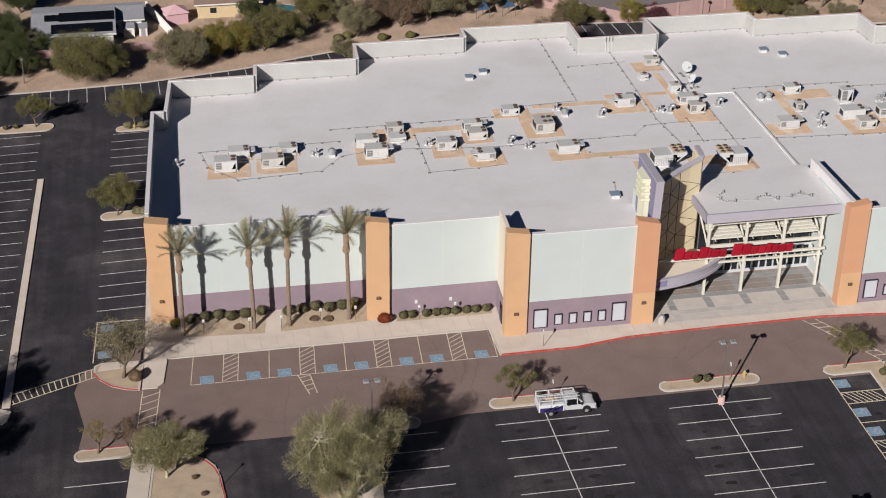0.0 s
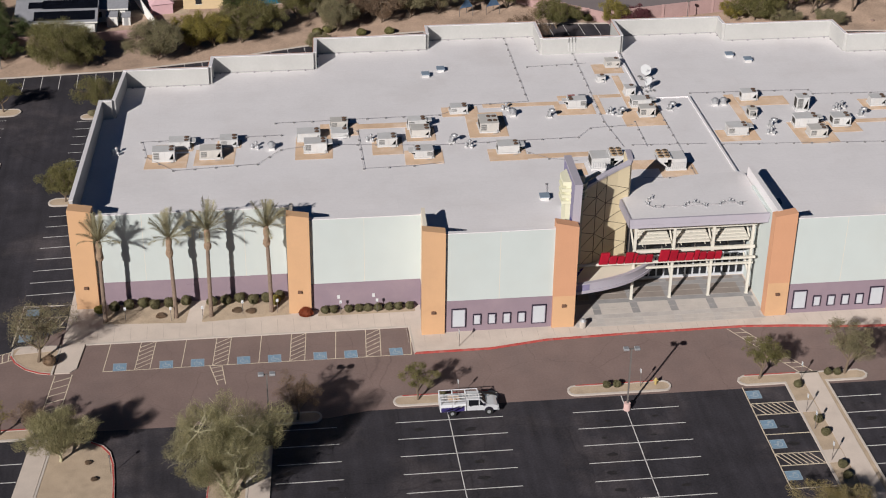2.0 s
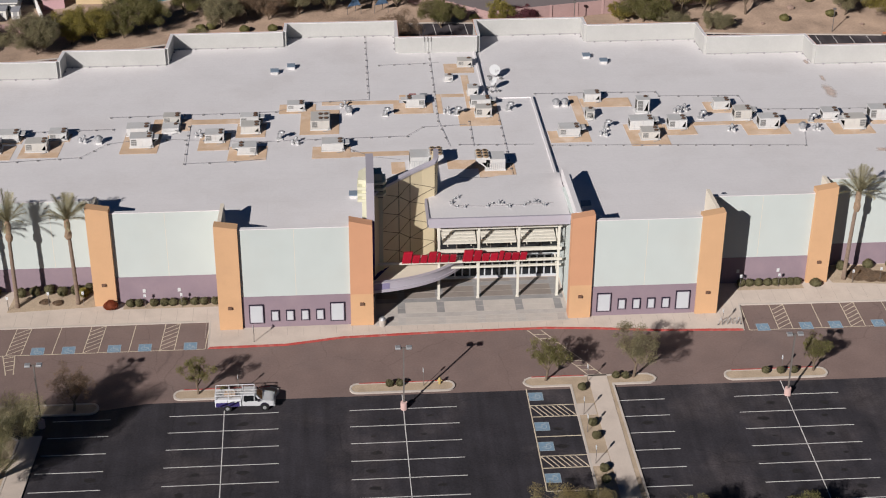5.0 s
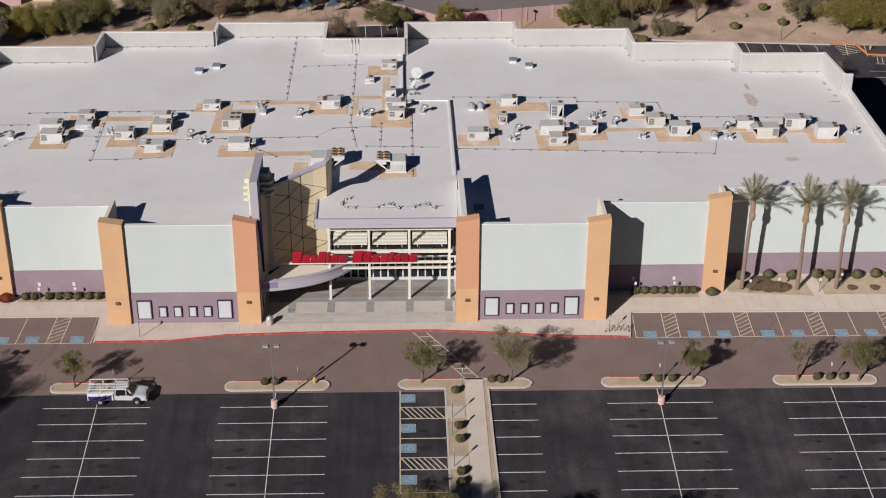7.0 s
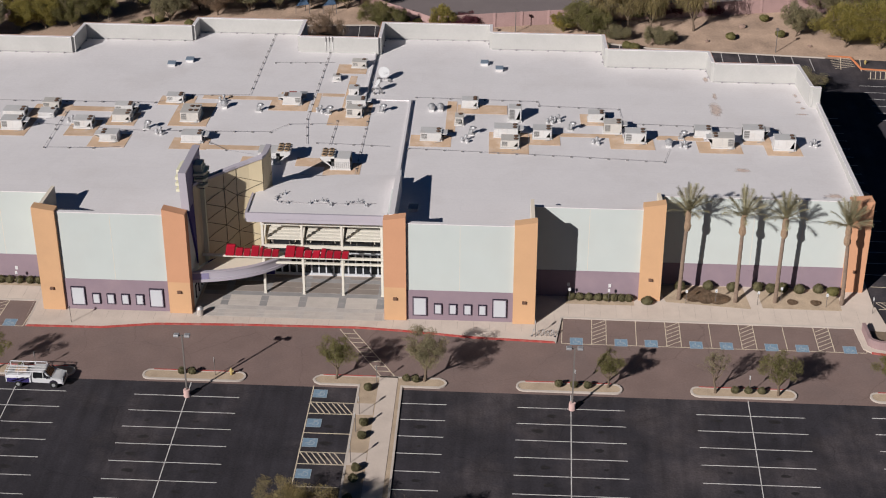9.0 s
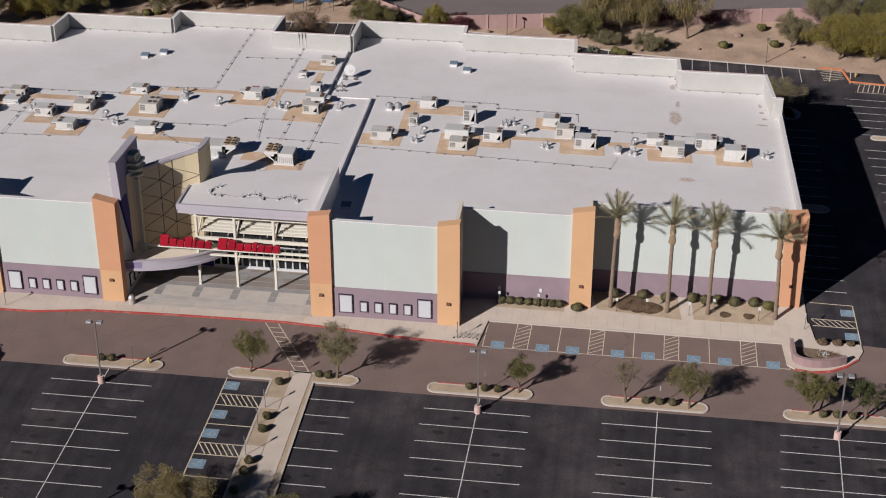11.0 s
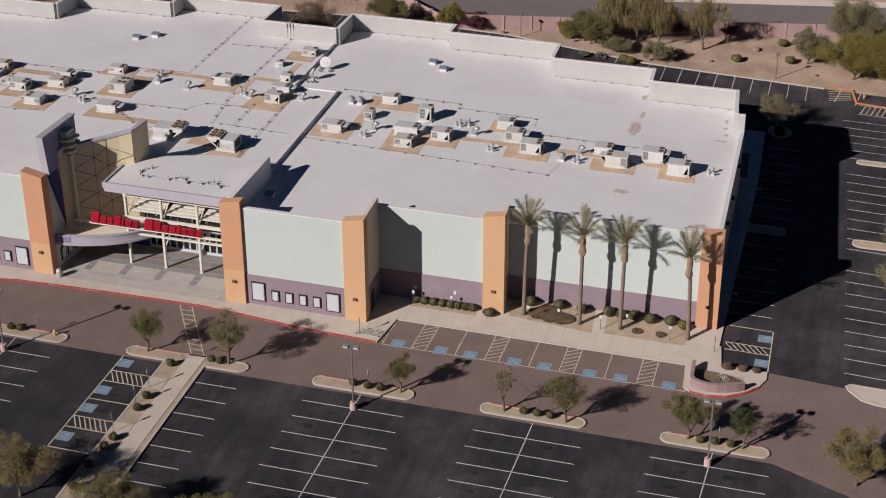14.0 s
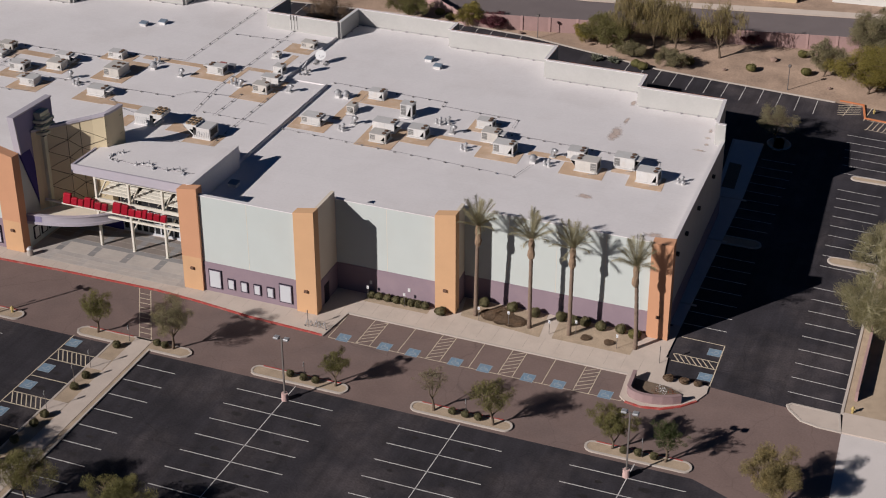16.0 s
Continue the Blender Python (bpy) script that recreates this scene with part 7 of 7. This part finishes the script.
SHRUBS += [(x, y, 0.95, 1.3, "leaf_mq") for x, y in ((61.4, 94.2), (70.4, 96.0), (69.2, 104.4), (43.5, 87.6), (42.2, 88.4), (37.8, 96.0), (9.5, 98.5), (3.8, 98.0), (6.5, 99.0), (1.2, 99.5), (-39.0, 94.6), (-33.8, 94.8), (51.0, 93.0), (-47.0, 95.6), (-45.2, 96.6))]
SHRUBS += [(x, y, 0.6, 0.22, "leaf_br") for x, y in ((56.0, 6.2), (53.4, 6.2), (-63.5, 6.6), (-54.8, 6.9), (-53.2, 6.6))]
SHRUBS += [(x, y, 1.3, 0.22, "leaf_br") for x, y in ((41.9, 6.9), (43.4, 6.6), (44.9, 6.5), (43.0, 7.6))]
SHRUBS += [(-74.3, -1.6, 0.72, 1.25, "leaf_br"), (63.3, 1.8, 0.6, 0.6, "leaf_br"), (64.9, 1.9, 0.55, 0.5, "leaf_br"), (66.3, 1.95, 0.45, 0.45, "leaf_br")]
SHRUBS += [(x, y, 0.3, 0.24, "leaf_br") for x, y in ((-67.2, -18.0), (-66.2, -20.4))]
for k, (x, y, r, h, leaf) in enumerate(SHRUBS):
    shrub(x, y, r, h, leaf, 500 + k, {"leaf_bush": "round clipped olive-green bush on gravel", "leaf_red": "low bush with red-orange flowers", "leaf_yl": "low rounded yellow-green bush", "leaf_dk": "small dark green bush", "leaf_ol": "untidy grey-green bush on gravel", "leaf_mq": "rounded green desert bush on soil", "leaf_br": "low dry brown groundcover"}[leaf], -0.03 if y > 80 else 0.15)
for k, (x, y, c) in enumerate(((62.4, -1.1, "leaf_red"), (63.2, -0.9, "sign_white"), (64.0, -0.7, "leaf_red"), (62.8, -0.6, "sign_white"))):
    t = thing("flower_clump", "clump of red flowers in the planter" if c == "leaf_red" else "clump of white flowers in the planter", "flowers", "planter flowers", (x, y, 0.3))
    rnd = random.Random(900 + k)
    part("blossom", leaf_cloud(rnd, [(Vector((0, 0, 0.3)), 0.45)], 300, 0.14, 1.0), c, t)

def agave(x, y, r, seed):
    """A rosette of stiff pointed blades."""
    rnd = random.Random(seed)
    t = thing("agave", "grey-green agave rosette with stiff pointed leaves", "agave", "agaves", (x, y, -0.05))
    for k in range(26):
        a, up = 2.4 * k, rnd.uniform(0.2, 1.2)
        d = Vector((math.cos(a) * math.cos(up), math.sin(a) * math.cos(up), math.sin(up))) * r * rnd.uniform(0.8, 1.1)
        part("leaf_blade", tube([(0, 0, 0.0), tuple(d * 0.5 + Vector((0, 0, 0.06))), tuple(d)], [0.1 * r, 0.11 * r, 0.01], 4), "leaf_agave", t)


for k, (x, y, r) in enumerate(((34.9, 88.6, 1.6), (38.1, 88.8, 1.5), (-47.9, 113.6, 2.4), (-45.8, 114.6, 2.0))):
    agave(x, y, r, 950 + k)
for x, y, r in [(64.6, 100.4, 0.7), (18.6, 95.4, 0.6), (57.0, 92.4, 0.4), (-64.5, 112.6, 0.7), (-63.3, 111.4, 0.6), (-62.6, 112.8, 0.5), (-61.7, 110.2, 0.5), (-65.6, 111.0, 0.6), (-53.6, 112.4, 0.5), (74.5, 91.0, 0.4), (-83.6, 84.6, 0.35)]:
    bm = bmesh.new()
    bmesh.ops.create_icosphere(bm, subdivisions=2, radius=r)
    for v in bm.verts:
        v.co *= 0.8 + 0.35 * noise.noise(v.co * 1.7 / r + Vector((x, y, 0)))
        v.co.z *= 0.65
    o = part("boulder", bm, "boulder")
    o.location = (x, y, r * 0.25)
    tagged(o, "rounded reddish-brown desert boulder on soil", "boulder", "boulders")

# gravel beds with the palms
for poly in ([(-69.9, 5.6), (-60.5, 5.0), (-60.3, 9.3), (-69.9, 9.3)], [(-58.7, 5.0), (-48.6, 5.6), (-48.4, 9.3), (-58.6, 9.3)], [(38.6, 5.6), (48.4, 4.6), (48.2, 9.3), (38.0, 9.3)], [(49.8, 4.9), (58.6, 4.8), (59.1, 9.3), (49.8, 9.3)],
             [(-45.4, 4.9), (-34.2, 4.9), (-34.2, 6.1), (-45.4, 6.1)], [(26.8, 4.6), (34.8, 4.6), (34.8, 6.1), (26.8, 6.1)]):
    structure("ground", prism(poly, 0.05, 0.165), "gravel", "tan gravel bed before the wall", "planting bed")


def frond_mesh(seed, length, rise, fall):
    """One feather frond: an arched midrib with leaflets on both sides."""
    rnd = random.Random(seed)
    verts, faces = [], []
    n = 18
    pts = [Vector((length * f * (1 - 0.12 * f * f), 0, rise * f * (1.25 - 0.25 * f) - fall * f * f * f)) for f in (k / n for k in range(n + 1))]
    for a, b in zip(pts, pts[1:]):
        k = len(verts)
        w = 0.035
        verts += [(a.x, -w, a.z), (a.x, w, a.z), (b.x, w, b.z), (b.x, -w, b.z)]
        faces.append((k, k + 1, k + 2, k + 3))
    for i in range(1, n + 1):
        f = i / n
        l = 0.72 * math.sin(math.pi * (0.12 + 0.80 * f)) + 0.12
        for s in (-1, 1):
            for sub in (0, 0.5):
                p = pts[i - 1].lerp(pts[i], sub)
                d = (pts[i] - pts[i - 1]).normalized()
                tip = p + d * l * 0.85 + Vector((0, s * l * 0.6, -0.12 * l + 0.1 * rnd.uniform(-1, 1)))
                k = len(verts)
                verts += [tuple(p - d * 0.024), tuple(p + d * 0.024), tuple(tip)]
                faces.append((k, k + 1, k + 2))
    me = bpy.data.meshes.new("frond")
    me.from_pydata(verts, [], faces)
    return me


FRONDS = [frond_mesh(1, 1.7, 2.5, 0.2), frond_mesh(2, 2.2, 1.9, 0.4), frond_mesh(3, 2.6, 1.0, 0.6), frond_mesh(4, 0.9, 3.0, 0.05), frond_mesh(5, 2.2, -0.1, 1.2)]


def palm(x, y, h, seed, lean):
    rnd = random.Random(seed)
    t = thing("palm_tree", "tall date palm with slender trunk beside the wall", "palm", "palms", (x, y, 0.13))
    bm = bmesh.new()
    pts = []
    rad = []
    for k in range(19):
        z = (h - 1.6) * k / 18
        pts.append((lean[0] * (z / h) ** 1.5, lean[1] * (z / h) ** 1.5, z - 0.1 if k == 0 else z))
        rad.append((0.31 if k == 0 else 0.25 - 0.04 * k / 18) * (1.06 if k % 2 else 0.96))
    tube(pts, rad, 9, bm)
    part("trunk", bm, "palm_bark", t, "", True)
    top = Vector((lean[0], lean[1], h))
    b = bmesh.new()
    tube([tuple(top + Vector((0, 0, -q))) for q in (2.65, 2.5, 2.25, 1.95, 1.65, 1.35, 1.05, 0.7, 0.35, -0.1)], [0.2, 0.32, 0.41, 0.42, 0.36, 0.3, 0.33, 0.36, 0.33, 0.2], 11, b)
    for v in b.verts:
        k = 1 + 0.28 * noise.noise(v.co * 5 + Vector((seed, 0, 0)))
        v.co.x, v.co.y = top.x + (v.co.x - top.x) * k, top.y + (v.co.y - top.y) * k
    part("boot", b, "palm_boot", t, "swollen brown crown base")
    n = 28
    for k in range(n):
        f = k / n
        me = FRONDS[3] if f < 0.14 else FRONDS[0] if f < 0.45 else FRONDS[1] if f < 0.76 else FRONDS[2] if f < 0.95 else FRONDS[4]
        o = part("frond", me, "palm_leaf", t)
        pitch = (-18 + 14 * rnd.random()) if f < 0.22 else rnd.uniform(-14, 12)
        o.matrix_basis = Matrix.Translation(top + Vector((0, 0, 0.05 - 0.3 * f))) @ pose(0, 0, 0, 0, 0, 137.5 * k + rnd.uniform(-15, 15)) @ pose(0, 0, 0, rnd.uniform(-14, 14), pitch, 0) @ Matrix.Diagonal((1.04 + 0.22 * rnd.random(),) * 3).to_4x4()


for k, (x, y, h, lean) in enumerate(((-69.7, 6.1, 10.6, (0.1, 0.1)), (-61.7, 6.2, 10.5, (-0.2, 0.2)), (-57.7, 6.1, 11.3, (0.1, 0.2)), (-50.8, 6.4, 11.3, (-0.2, 0.0)),
                                     (40.2, 6.3, 12.0, (0.3, -0.2)), (46.8, 6.05, 11.6, (0.0, 0.0)), (51.5, 6.25, 11.4, (0.1, -0.2)), (58.9, 6.2, 10.7, (-0.4, -0.2)))):
    palm(x, y, h, 700 + k, lean)

# repeated pieces laid out by their places on the plan
for ob in scene.objects:
    root = ob
    while root.parent:
        root = root.parent
    if ob.type == "MESH" and ob.location.length > 1e-6 and (ob is root or drawn_on_plan(root)):
        ob.location = site(*ob.location, root.name == "cinema_building" or ob.location.z > 4.5)
